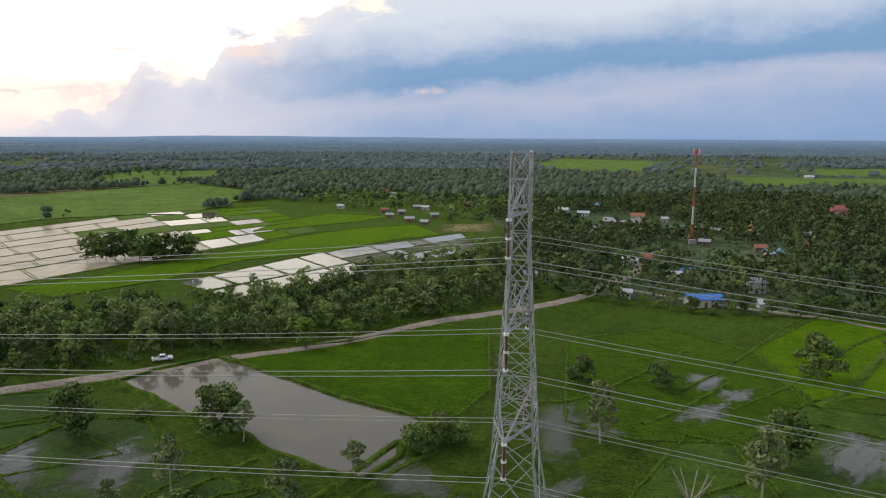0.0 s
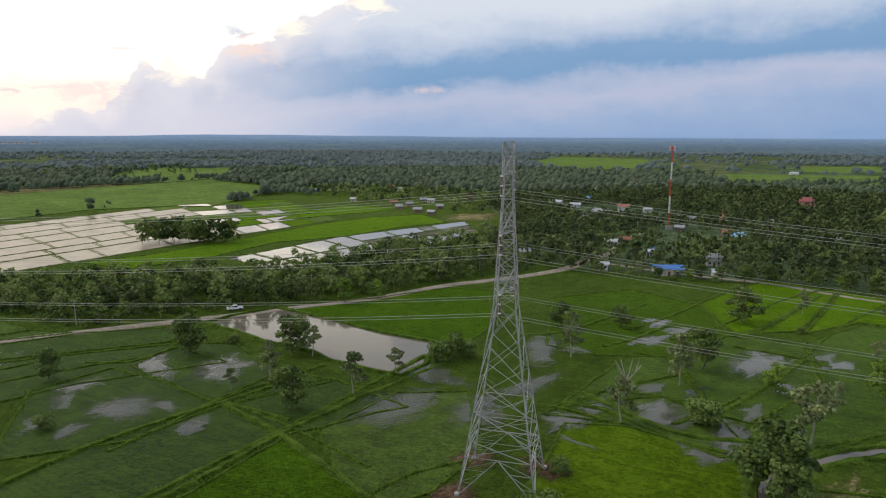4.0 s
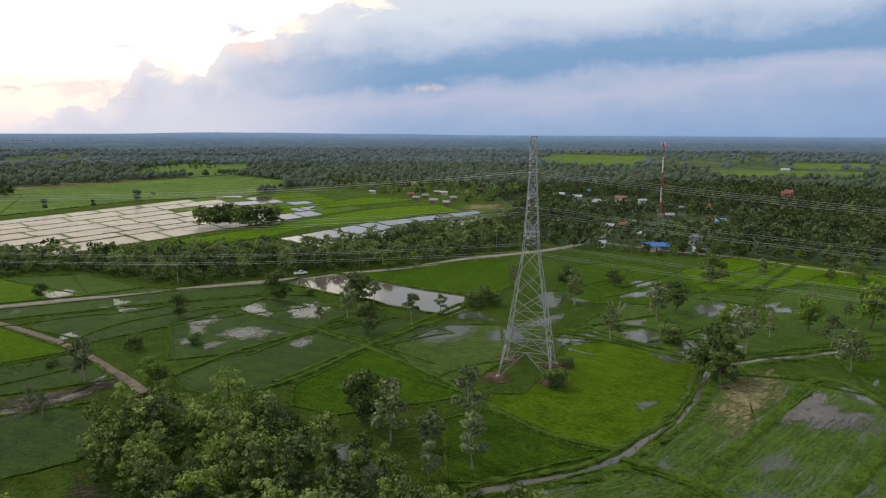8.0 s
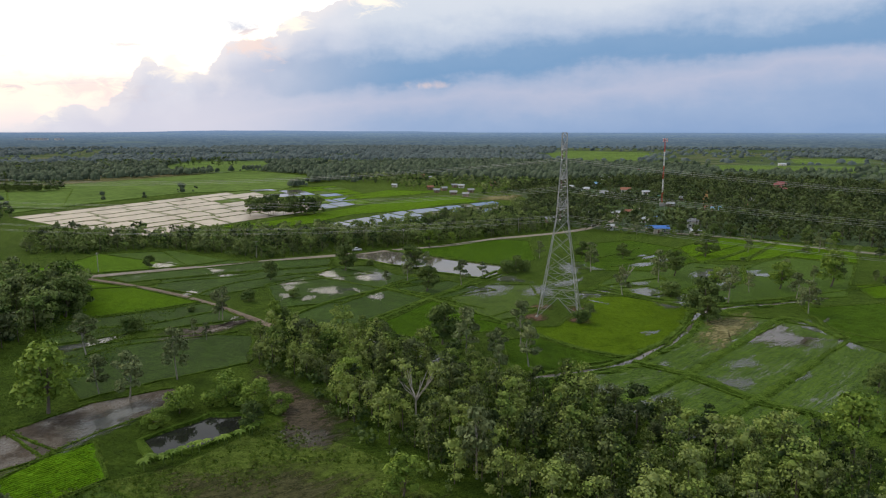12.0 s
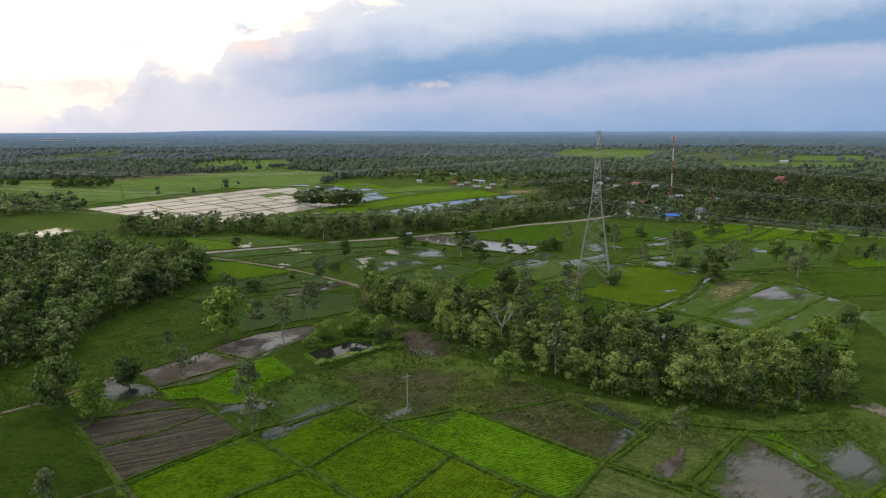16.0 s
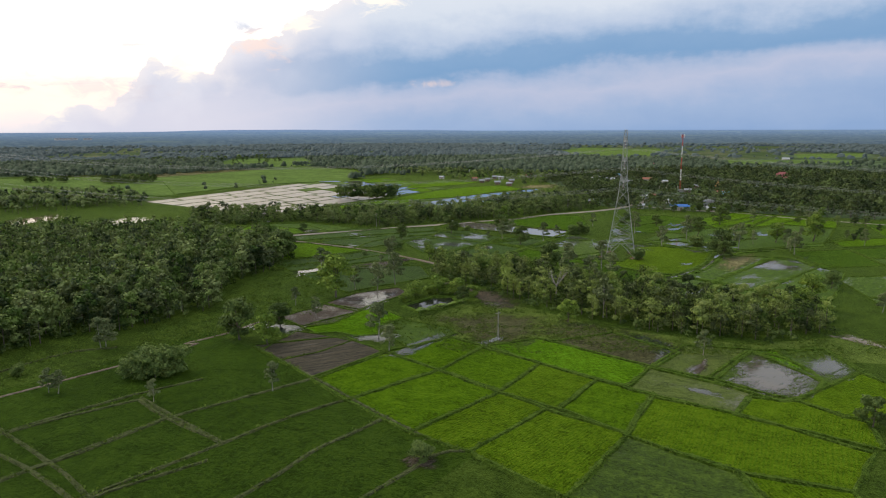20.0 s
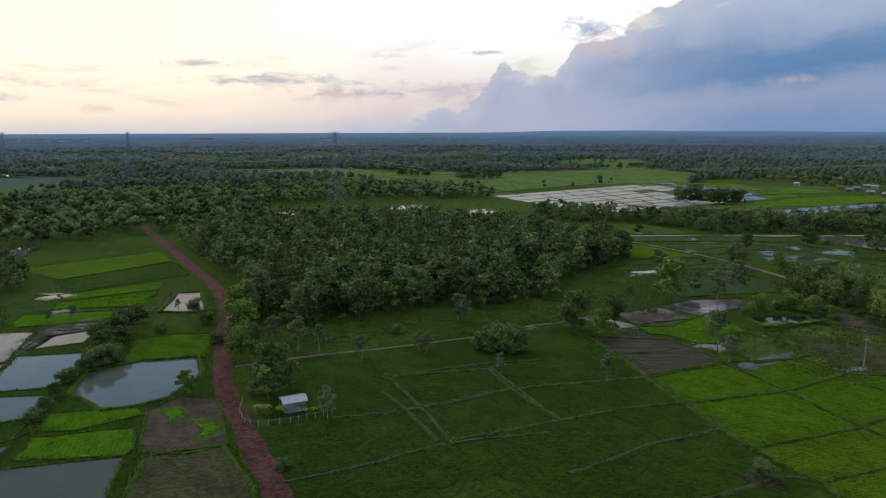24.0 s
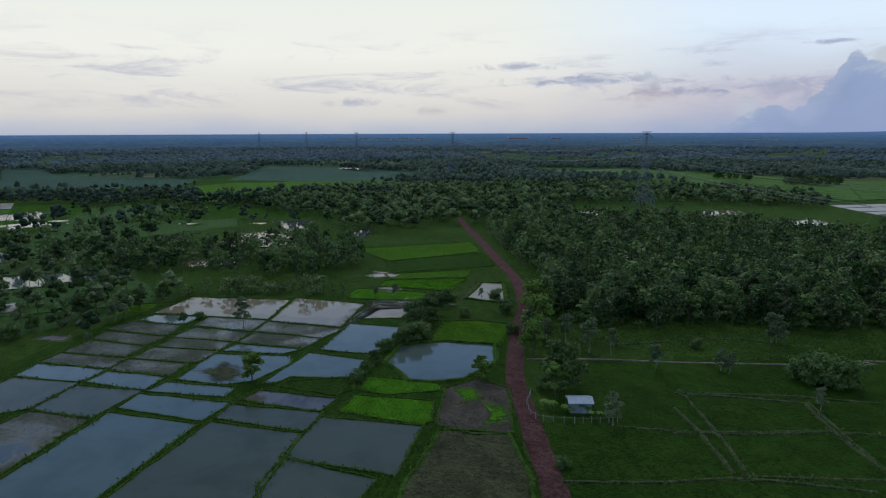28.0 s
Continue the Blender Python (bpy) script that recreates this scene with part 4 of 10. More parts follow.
paddy("water_pale", "flooded_paddy", "shallow flooded paddy mirroring the pale sky", [(-176.5, 391.6), (-161.3, 369.8), (-150.1, 390.5), (-165.0, 413.6)], 0.34, 0.22, 0.5)
paddy("water_pale", "flooded_paddy", "shallow flooded paddy mirroring the pale sky", [(-236.5, 230.0), (-224.0, 219.3), (-209.9, 244.9), (-222.2, 256.5)], 0.34, 0.22, 0.5)
paddy("water_pale", "flooded_paddy", "shallow flooded paddy mirroring the pale sky", [(-222.2, 256.5), (-209.9, 244.9), (-194.3, 273.3), (-206.4, 286.0)], 0.34, 0.22, 0.5)
paddy("water_pale", "flooded_paddy", "shallow flooded paddy mirroring the pale sky", [(-206.4, 286.0), (-194.3, 273.3), (-181.3, 296.8), (-193.3, 310.3)], 0.34, 0.22, 0.5)
paddy("water_pale", "flooded_paddy", "shallow flooded paddy mirroring the pale sky", [(-193.3, 310.3), (-181.3, 296.8), (-168.4, 320.3), (-180.1, 334.9)], 0.34, 0.22, 0.5)
paddy("water_brown", "pond", "muddy tan-brown pond", [(-180.1, 334.9), (-168.4, 320.3), (-156.6, 341.4), (-168.1, 357.1)], 0.34, 0.22, 0.5)
paddy("water_pale", "flooded_paddy", "shallow flooded paddy mirroring the pale sky", [(-168.1, 357.1), (-156.6, 341.4), (-138.9, 373.3), (-150.1, 390.5)], 0.34, 0.22, 0.5)
paddy("water_pale", "flooded_paddy", "shallow flooded paddy mirroring the pale sky", [(-224.0, 219.3), (-204.0, 203.0), (-194.1, 220.2), (-213.7, 237.9)], 0.34, 0.22, 0.5)
paddy("water_pale", "flooded_paddy", "shallow flooded paddy mirroring the pale sky", [(-213.7, 237.9), (-194.1, 220.2), (-175.3, 252.9), (-194.5, 273.0)], 0.34, 0.22, 0.5)
paddy("water_pale", "flooded_paddy", "shallow flooded paddy mirroring the pale sky", [(-194.5, 273.0), (-175.3, 252.9), (-166.1, 268.9), (-185.1, 290.1)], 0.34, 0.22, 0.5)
paddy("water_pale", "flooded_paddy", "shallow flooded paddy mirroring the pale sky", [(-185.1, 290.1), (-166.1, 268.9), (-146.8, 302.3), (-165.2, 325.9)], 0.34, 0.22, 0.5)
paddy("water_pale", "flooded_paddy", "shallow flooded paddy mirroring the pale sky", [(-165.2, 325.9), (-146.8, 302.3), (-136.4, 320.3), (-154.4, 345.4)], 0.34, 0.22, 0.5)
paddy("water_pale", "flooded_paddy", "shallow flooded paddy mirroring the pale sky", [(-154.4, 345.4), (-136.4, 320.3), (-121.3, 345.9), (-138.9, 373.3)], 0.34, 0.22, 0.5)
paddy("water_pond", "pond", "still grey-brown pond mirroring clouds", [(-225.0, 505.9), (-212.7, 487.0), (-192.6, 502.4), (-203.8, 520.8)], 0.34, 0.22, 0.5)
paddy("rice_flooded", "rice_paddy", "half-flooded rice paddy with open water", [(-203.8, 520.8), (-192.6, 502.4), (-171.5, 518.5), (-181.6, 536.4)], 0.34, 0.22, 0.5)
paddy("rice_green", "rice_paddy", "bright green young rice paddy with low bunds", [(-181.6, 536.4), (-171.5, 518.5), (-160.5, 526.9), (-170.0, 544.4)], 0.34, 0.22, 0.5)
paddy("rice_green", "rice_paddy", "bright green young rice paddy with low bunds", [(-170.0, 544.4), (-160.5, 526.9), (-140.8, 541.7), (-149.3, 558.7)], 0.34, 0.22, 0.5)
paddy("rice_flooded", "rice_paddy", "half-flooded rice paddy with open water", [(-212.7, 487.0), (-195.1, 459.9), (-178.9, 474.1), (-195.1, 500.5)], 0.34, 0.22, 0.5)
paddy("water_pond", "pond", "still grey-brown pond mirroring clouds", [(-195.1, 500.5), (-178.9, 474.1), (-161.6, 489.1), (-176.5, 514.8)], 0.34, 0.22, 0.5)
paddy("rice_green", "rice_paddy", "bright green young rice paddy with low bunds", [(-176.5, 514.8), (-161.6, 489.1), (-143.7, 504.4), (-157.2, 529.4)], 0.34, 0.22, 0.5)
paddy("rice_flooded", "rice_paddy", "half-flooded rice paddy with open water", [(-157.2, 529.4), (-143.7, 504.4), (-128.6, 517.3), (-140.8, 541.7)], 0.34, 0.22, 0.5)
paddy("water_pond", "pond", "still grey-brown pond mirroring clouds", [(-195.1, 459.9), (-177.6, 433.0), (-158.2, 452.1), (-174.1, 478.2)], 0.34, 0.22, 0.5)
paddy("water_pond", "pond", "still grey-brown pond mirroring clouds", [(-174.1, 478.2), (-158.2, 452.1), (-147.5, 462.6), (-162.4, 488.3)], 0.34, 0.22, 0.5)
paddy("rice_flooded", "rice_paddy", "half-flooded rice paddy with open water", [(-162.4, 488.3), (-147.5, 462.6), (-133.9, 476.1), (-147.6, 501.1)], 0.34, 0.22, 0.5)
paddy("rice_green", "rice_paddy", "bright green young rice paddy with low bunds", [(-147.6, 501.1), (-133.9, 476.1), (-116.4, 493.1), (-128.6, 517.3)], 0.34, 0.22, 0.5)
paddy("rice_flooded", "rice_paddy", "half-flooded rice paddy with open water", [(-177.6, 433.0), (-162.6, 409.9), (-144.2, 430.2), (-157.8, 452.5)], 0.34, 0.22, 0.5)
paddy("rice_flooded", "rice_paddy", "half-flooded rice paddy with open water", [(-157.8, 452.5), (-144.2, 430.2), (-135.9, 439.6), (-148.6, 461.6)], 0.34, 0.22, 0.5)
paddy("water_pond", "pond", "still grey-brown pond mirroring clouds", [(-148.6, 461.6), (-135.9, 439.6), (-121.2, 455.7), (-132.8, 477.1)], 0.34, 0.22, 0.5)
paddy("rice_green", "rice_paddy", "bright green young rice paddy with low bunds", [(-132.8, 477.1), (-121.2, 455.7), (-106.0, 472.4), (-116.4, 493.1)], 0.34, 0.22, 0.5)
paddy("water_pond", "pond", "still grey-brown pond mirroring clouds", [(-162.6, 409.9), (-152.3, 393.9), (-140.1, 408.6), (-149.7, 424.3)], 0.34, 0.22, 0.5)
paddy("rice_green", "rice_paddy", "bright green young rice paddy with low bunds", [(-149.7, 424.3), (-140.1, 408.6), (-122.1, 430.1), (-130.8, 445.2)], 0.34, 0.22, 0.5)
paddy("rice_flooded", "rice_paddy", "half-flooded rice paddy with open water", [(-130.8, 445.2), (-122.1, 430.1), (-111.2, 443.2), (-119.2, 457.9)], 0.34, 0.22, 0.5)
paddy("rice_flooded", "rice_paddy", "half-flooded rice paddy with open water", [(-119.2, 457.9), (-111.2, 443.2), (-98.8, 458.0), (-106.0, 472.4)], 0.34, 0.22, 0.5)
paddy("rice_green", "rice_paddy", "bright green young rice paddy with low bunds", [(-152.3, 393.9), (-137.6, 371.3), (-122.0, 392.4), (-135.2, 414.3)], 0.34, 0.22, 0.5)
paddy("water_pond", "pond", "still grey-brown pond mirroring clouds", [(-135.2, 414.3), (-122.0, 392.4), (-116.6, 399.7), (-129.3, 421.4)], 0.34, 0.22, 0.5)
paddy("water_pond", "pond", "still grey-brown pond mirroring clouds", [(-129.3, 421.4), (-116.6, 399.7), (-101.8, 419.7), (-113.2, 440.8)], 0.34, 0.22, 0.5)
paddy("rice_flooded", "rice_paddy", "half-flooded rice paddy with open water", [(-113.2, 440.8), (-101.8, 419.7), (-88.7, 437.6), (-98.8, 458.0)], 0.34, 0.22, 0.5)
paddy("water_pond", "pond", "still grey-brown pond mirroring clouds", [(-137.6, 371.3), (-121.3, 345.9), (-111.2, 361.7), (-126.3, 386.6)], 0.34, 0.22, 0.5)
paddy("water_pond", "pond", "still grey-brown pond mirroring clouds", [(-126.3, 386.6), (-111.2, 361.7), (-100.5, 378.4), (-114.5, 402.6)], 0.34, 0.22, 0.5)
paddy("rice_green", "rice_paddy", "bright green young rice paddy with low bunds", [(-114.5, 402.6), (-100.5, 378.4), (-89.2, 396.1), (-101.8, 419.7)], 0.34, 0.22, 0.5)
paddy("rice_flooded", "rice_paddy", "half-flooded rice paddy with open water", [(-101.8, 419.7), (-89.2, 396.1), (-77.3, 414.7), (-88.7, 437.6)], 0.34, 0.22, 0.5)
paddy("rice_green", "rice_paddy", "bright green young rice paddy with low bunds", [(-169.5, 253.3), (-147.8, 272.3), (-131.4, 299.5), (-119.0, 323.2), (-83.1, 392.8), (-54.4, 429.1), (-19.6, 446.5), (-1.8, 400.1), (-31.4, 377.5), (-60.6, 337.4), (-95.4, 314.0), (-114.9, 268.8), (-140.1, 239.8)])
paddy("rice_green", "rice_paddy", "bright green young rice paddy with low bunds", [(-116.8, 412.2), (-90.7, 434.7), (-58.2, 463.0), (-39.5, 494.1), (-86.5, 509.6), (-112.4, 461.7)], 0.7, 0.3, 0.5)
paddy("water_film", "flooded_paddy", "thinly flooded grey paddy", [(-105.4, 264.6), (-89.7, 249.8), (-81.2, 260.8), (-97.3, 277.7)], 0.34, 0.22, 0.5)
paddy("water_pond", "pond", "still grey-brown pond mirroring clouds", [(-97.3, 277.7), (-81.2, 260.8), (-65.2, 280.5), (-82.5, 301.8)], 0.34, 0.22, 0.5)
paddy("water_film", "flooded_paddy", "thinly flooded grey paddy", [(-82.5, 301.8), (-65.2, 280.5), (-52.1, 296.8), (-70.3, 321.7)], 0.34, 0.22, 0.5)
paddy("water_pond", "pond", "still grey-brown pond mirroring clouds", [(-70.3, 321.7), (-52.1, 296.8), (-41.9, 309.6), (-60.7, 337.4)], 0.34, 0.22, 0.5)
paddy("water_pond", "pond", "still grey-brown pond mirroring clouds", [(-89.7, 249.8), (-77.5, 238.1), (-66.1, 249.7), (-79.0, 263.5)], 0.34, 0.22, 0.5)
paddy("water_pond", "pond", "still grey-brown pond mirroring clouds", [(-79.0, 263.5), (-66.1, 249.7), (-50.8, 264.9), (-64.5, 281.5)], 0.34, 0.22, 0.5)
paddy("water_film", "flooded_paddy", "thinly flooded grey paddy", [(-64.5, 281.5), (-50.8, 264.9), (-38.4, 276.9), (-52.8, 296.0)], 0.34, 0.22, 0.5)
paddy("water_film", "flooded_paddy", "thinly flooded grey paddy", [(-52.8, 296.0), (-38.4, 276.9), (-26.9, 288.2), (-41.9, 309.6)], 0.34, 0.22, 0.5)
paddy("water_pond", "pond", "still grey-brown pond mirroring clouds", [(-60.7, 337.4), (-48.6, 319.6), (-30.4, 339.3), (-39.7, 357.7)], 0.34, 0.22, 0.5)
paddy("water_pond", "pond", "still grey-brown pond mirroring clouds", [(-39.7, 357.7), (-30.4, 339.3), (-13.5, 357.8), (-20.3, 376.6)], 0.34, 0.22, 0.5)
paddy("stubble", "rice_paddy", "shallow flooded paddy of grey-brown stubble", [(-20.3, 376.6), (-13.5, 357.8), (-6.2, 365.9), (-11.8, 384.9)], 0.34, 0.22, 0.5)
paddy("water_pond", "pond", "still grey-brown pond mirroring clouds", [(-11.8, 384.9), (-6.2, 365.9), (13.3, 387.5), (10.5, 406.9)], 0.34, 0.22, 0.5)
paddy("stubble", "rice_paddy", "shallow flooded paddy of grey-brown stubble", [(-48.6, 319.6), (-39.6, 306.3), (-23.6, 325.5), (-30.6, 339.1)], 0.34, 0.22, 0.5)
paddy("water_pond", "pond", "still grey-brown pond mirroring clouds", [(-30.6, 339.1), (-23.6, 325.5), (-16.1, 334.6), (-22.1, 348.4)], 0.34, 0.22, 0.5)
paddy("stubble", "rice_paddy", "shallow flooded paddy of grey-brown stubble", [(-22.1, 348.4), (-16.1, 334.6), (5.3, 360.7), (2.0, 375.0)], 0.34, 0.22, 0.5)
paddy("stubble", "rice_paddy", "shallow flooded paddy of grey-brown stubble", [(2.0, 375.0), (5.3, 360.7), (15.3, 372.9), (13.3, 387.5)], 0.34, 0.22, 0.5)
paddy("stubble", "rice_paddy", "shallow flooded paddy of grey-brown stubble", [(-39.6, 306.3), (-26.9, 288.2), (-13.7, 306.9), (-23.4, 325.7)], 0.34, 0.22, 0.5)
paddy("water_pond", "pond", "still grey-brown pond mirroring clouds", [(-23.4, 325.7), (-13.7, 306.9), (-3.5, 321.5), (-11.1, 340.7)], 0.34, 0.22, 0.5)
paddy("water_pond", "pond", "still grey-brown pond mirroring clouds", [(-11.1, 340.7), (-3.5, 321.5), (8.9, 339.2), (4.0, 359.2)], 0.34, 0.22, 0.5)
paddy("stubble", "rice_paddy", "shallow flooded paddy of grey-brown stubble", [(4.0, 359.2), (8.9, 339.2), (18.2, 352.7), (15.3, 372.9)], 0.34, 0.22, 0.5)
puddle("soft_dry", "dry straw-coloured stubble", [(-1.7, 414.8), (4.9, 447.2), (38.5, 458.9), (27.4, 415.7)], "stubble_patch", "stubble patch", "patches of the plain")
paddy("rice_lime", "rice_paddy", "lime green rice seedbed paddy", [(-204.0, 121.3), (-198.6, 134.0), (-179.3, 114.8), (-195.3, 108.6)])
paddy("rice_mid", "rice_paddy", "green rice paddy on the plain", [(-196.2, 134.1), (-193.8, 160.2), (-166.8, 165.4), (-142.4, 132.1), (-163.2, 122.0), (-177.7, 115.9)])
paddy("rice_wet", "rice_paddy", "green rice paddy with small wet patches", [(-193.8, 160.2), (-162.7, 168.3), (-127.6, 144.3), (-142.4, 132.1)])
paddy("rice_soak", "rice_paddy", "green rice paddy with small wet patches", [(-142.4, 132.1), (-127.6, 144.3), (-114.4, 141.8), (-135.4, 132.0)])
paddy("rice_soak_darker", "rice_paddy", "green rice paddy with small wet patches", [(-165.2, 109.2), (-138.7, 123.4), (-109.6, 141.8), (-82.7, 149.4), (-81.8, 133.9), (-118.9, 119.2), (-141.0, 106.1), (-152.0, 99.7)])
paddy("rice_soak_darker", "rice_paddy", "green rice paddy darkened in its colour", [(-140.2, 104.3), (-107.5, 119.3), (-81.1, 130.6), (-60.5, 116.8), (-90.8, 101.4), (-112.6, 78.5), (-138.2, 91.6)])
paddy("rice_green", "rice_paddy", "bright green young rice paddy with low bunds", [(-188.1, 97.8), (-169.0, 100.7), (-144.9, 89.3), (-114.8, 70.0), (-134.0, 55.0), (-153.9, 46.3)])
paddy("rice_soak_darker", "rice_paddy", "green rice paddy darkened in its colour", [(-152.2, 43.6), (-132.5, 52.1), (-111.9, 67.3), (-93.2, 49.3), (-119.3, 36.2), (-138.1, 22.3)])
puddle("soft_mud", "wet reddish-brown mud", [(-110.5, 35.4), (-103.0, 41.2), (-93.9, 46.5), (-89.9, 49.2), (-96.2, 39.6), (-103.8, 32.5)], "mud_patch", "mud patch", "patches of the plain")
puddle("puddle_blue", "shallow standing water", [(-134.9, 17.7), (-128.7, 21.2), (-121.7, 29.1), (-124.4, 31.3), (-133.0, 23.2), (-136.7, 20.3)], "puddle", "puddle", "patches of the plain")
paddy("rice_soak_darker", "rice_paddy", "green rice paddy darkened in its colour", [(-132.7, 14.9), (-118.9, 26.9), (-102.3, 32.5), (-85.5, 31.3), (-80.6, 9.2), (-97.0, -2.2), (-109.4, -14.4)])
paddy("water_pond", "pond", "still grey-brown pond mirroring clouds", [(-77.6, 154.0), (-69.6, 163.2), (-59.3, 171.5), (-50.7, 165.9), (-36.5, 155.0), (-23.5, 144.0), (-8.9, 135.9), (-4.6, 133.1), (-7.8, 125.1), (-8.8, 116.6), (-14.2, 108.2), (-21.0, 111.4), (-28.6, 116.6), (-33.3, 119.4), (-38.2, 125.7), (-44.0, 129.0), (-54.8, 135.9), (-65.1, 144.5)], 1.26, 0.6, 0.5)
paddy("rice_green_darker", "rice_paddy", "bright green young rice paddy with low bunds", [(-58.0, 173.7), (-27.8, 185.9), (-1.8, 203.2), (13.6, 199.2), (10.4, 149.9), (-1.3, 129.5), (-4.6, 134.1), (-23.7, 145.6), (-40.7, 159.8)])
paddy("rice_soak_darker", "rice_paddy", "green rice paddy with small wet patches", [(-81.7, 113.1), (-77.7, 131.2), (-61.8, 132.4), (-50.8, 114.6), (-30.4, 103.9), (-40.2, 97.4), (-52.2, 89.3), (-69.5, 103.1)])
paddy("rice_soak_darker", "rice_paddy", "green rice paddy with small wet patches", [(-85.2, 63.7), (-97.3, 95.9), (-86.4, 111.4), (-70.9, 102.1), (-52.6, 88.8), (-65.0, 71.5)])
paddy("rice_soak_darker", "rice_paddy", "green rice paddy darkened in its colour", [(-78.7, 51.6), (-69.2, 70.6), (-51.8, 88.2), (-36.8, 74.8), (-49.6, 49.7), (-61.9, 38.3), (-72.5, 43.4)])
paddy("rice_soak_darker", "rice_paddy", "green rice paddy darkened in its colour", [(-40.4, 98.6), (-30.5, 104.5), (-12.1, 88.0), (-18.7, 85.3), (-29.5, 77.9), (-35.3, 74.7), (-49.3, 87.7)])
paddy("rice_flooded", "rice_paddy", "half-flooded rice paddy with open water", [(-27.8, 76.2), (-13.8, 95.2), (2.0, 96.5), (2.5, 67.0), (-5.8, 53.6), (-14.0, 49.3), (-21.8, 60.9)])
paddy("rice_green_darker", "rice_paddy", "bright green young rice paddy with low bunds", [(-48.5, 44.9), (-34.3, 72.2), (-13.9, 48.0), (-8.7, 41.7), (-15.0, 38.2), (-36.1, 29.9), (-46.4, 35.0)])
paddy("rice_fresh", "rice_paddy", "fresh yellow-green rice paddy beside the pylon", [(14.3, 60.5), (21.5, 79.1), (34.0, 77.9), (47.2, 65.5), (49.5, 56.6), (40.3, 39.9), (33.6, 29.4), (22.6, 19.4), (17.7, 15.0), (12.9, 14.7), (5.4, 21.5), (-4.1, 33.1), (-2.4, 41.2), (4.0, 41.1)])
paddy("rice_mid_darker", "rice_paddy", "green rice paddy darkened in its colour", [(-4.1, 31.2), (5.3, 20.4), (16.8, 13.4), (3.8, 8.8), (-7.3, 2.8), (-13.0, 3.1), (-13.8, 26.8)])
paddy("rice_flooded", "rice_paddy", "half-flooded rice paddy with open water", [(18.4, 84.5), (33.8, 97.2), (45.3, 94.3), (53.5, 83.4), (53.6, 66.6), (46.8, 66.4), (34.7, 80.4)])
paddy("rice_wet", "rice_paddy", "green rice paddy with small wet patches", [(21.5, 88.4), (48.1, 124.6), (57.0, 120.7), (54.5, 86.1), (45.8, 96.0)])
paddy("rice_wet", "rice_paddy", "green rice paddy with small wet patches", [(57.0, 120.7), (80.3, 140.9), (98.6, 133.7), (87.5, 104.0), (60.8, 80.8), (55.0, 85.0)])
paddy("rice_wet", "rice_paddy", "green rice paddy with small wet patches", [(87.5, 104.0), (99.7, 133.8), (127.9, 153.7), (149.4, 136.3), (111.7, 80.0), (82.3, 75.5), (54.4, 61.0), (59.7, 78.3)])
paddy("rice_green", "rice_paddy", "bright green young rice paddy with low bunds", [(87.8, 181.3), (128.2, 218.4), (147.2, 201.1), (105.0, 147.7), (83.9, 144.5)])
paddy("rice_green", "rice_paddy", "bright green young rice paddy with low bunds", [(105.9, 144.8), (149.1, 199.8), (159.8, 178.1), (169.1, 167.1), (152.3, 140.9), (129.5, 156.9)])
paddy("rice_mid_darker", "rice_paddy", "green rice paddy darkened in its colour", [(36.8, 187.3), (68.3, 201.7), (85.3, 177.4), (81.0, 142.7), (57.7, 123.0), (38.1, 124.7), (26.4, 132.9)])
puddle("puddle_grey", "shallow puddle of standing rainwater among rice", [(61.9, 161.3), (68.7, 158.4), (64.9, 149.9), (60.3, 151.0)])
puddle("puddle_grey", "shallow puddle of standing rainwater among rice", [(50.4, 136.2), (54.4, 139.6), (63.0, 142.1), (58.6, 133.5), (50.8, 132.5)])
puddle("puddle_grey", "shallow puddle of standing rainwater among rice", [(64.9, 149.9), (73.1, 150.0), (69.1, 143.7), (63.9, 144.7)])
puddle("puddle_grey", "shallow puddle of standing rainwater among rice", [(73.5, 120.3), (82.0, 126.4), (87.0, 122.4), (86.0, 116.6), (79.8, 111.1), (72.9, 107.7), (69.9, 111.0)])
puddle("puddle_grey", "shallow puddle of standing rainwater among rice", [(18.0, 83.3), (20.2, 87.0), (25.5, 83.4), (25.6, 78.8), (21.2, 77.7), (17.3, 75.5)])
puddle("puddle_grey", "shallow puddle of standing rainwater among rice", [(26.8, 89.6), (31.8, 91.5), (31.8, 87.1), (26.8, 84.6)])
puddle("puddle_grey", "shallow puddle of standing rainwater among rice", [(35.6, 81.1), (38.9, 88.4), (44.7, 92.4), (47.4, 87.2), (48.4, 81.3), (43.5, 76.8), (38.8, 77.8)])
puddle("puddle_grey", "shallow puddle of standing rainwater among rice", [(51.7, 79.0), (54.8, 81.3), (57.4, 75.9), (53.5, 69.8), (48.1, 70.8)])
puddle("puddle_grey", "shallow puddle of standing rainwater among rice", [(94.9, 116.7), (104.3, 118.7), (100.7, 113.1), (92.7, 113.0)])
puddle("puddle_grey", "shallow puddle of standing rainwater among rice", [(42.3, 70.7), (45.4, 68.8), (48.6, 65.3), (41.1, 65.2)])
puddle("puddle_veil", "thin film of water among the rice", [(19.8, 134.4), (25.2, 140.7), (30.8, 136.9), (27.7, 127.9), (23.7, 115.9), (19.9, 117.7), (19.5, 125.7)])
puddle("puddle_veil", "thin film of water among the rice", [(30.0, 132.3), (36.4, 128.0), (34.3, 125.0), (29.0, 127.0)])
puddle("puddle_veil", "thin film of water among the rice", [(9.4, 97.7), (16.1, 103.8), (24.5, 108.8), (22.5, 100.8), (15.0, 94.9), (10.3, 94.8)])
puddle("puddle_veil", "thin film of water among the rice", [(19.6, 74.5), (24.8, 71.0), (25.2, 68.3), (20.2, 72.1)])
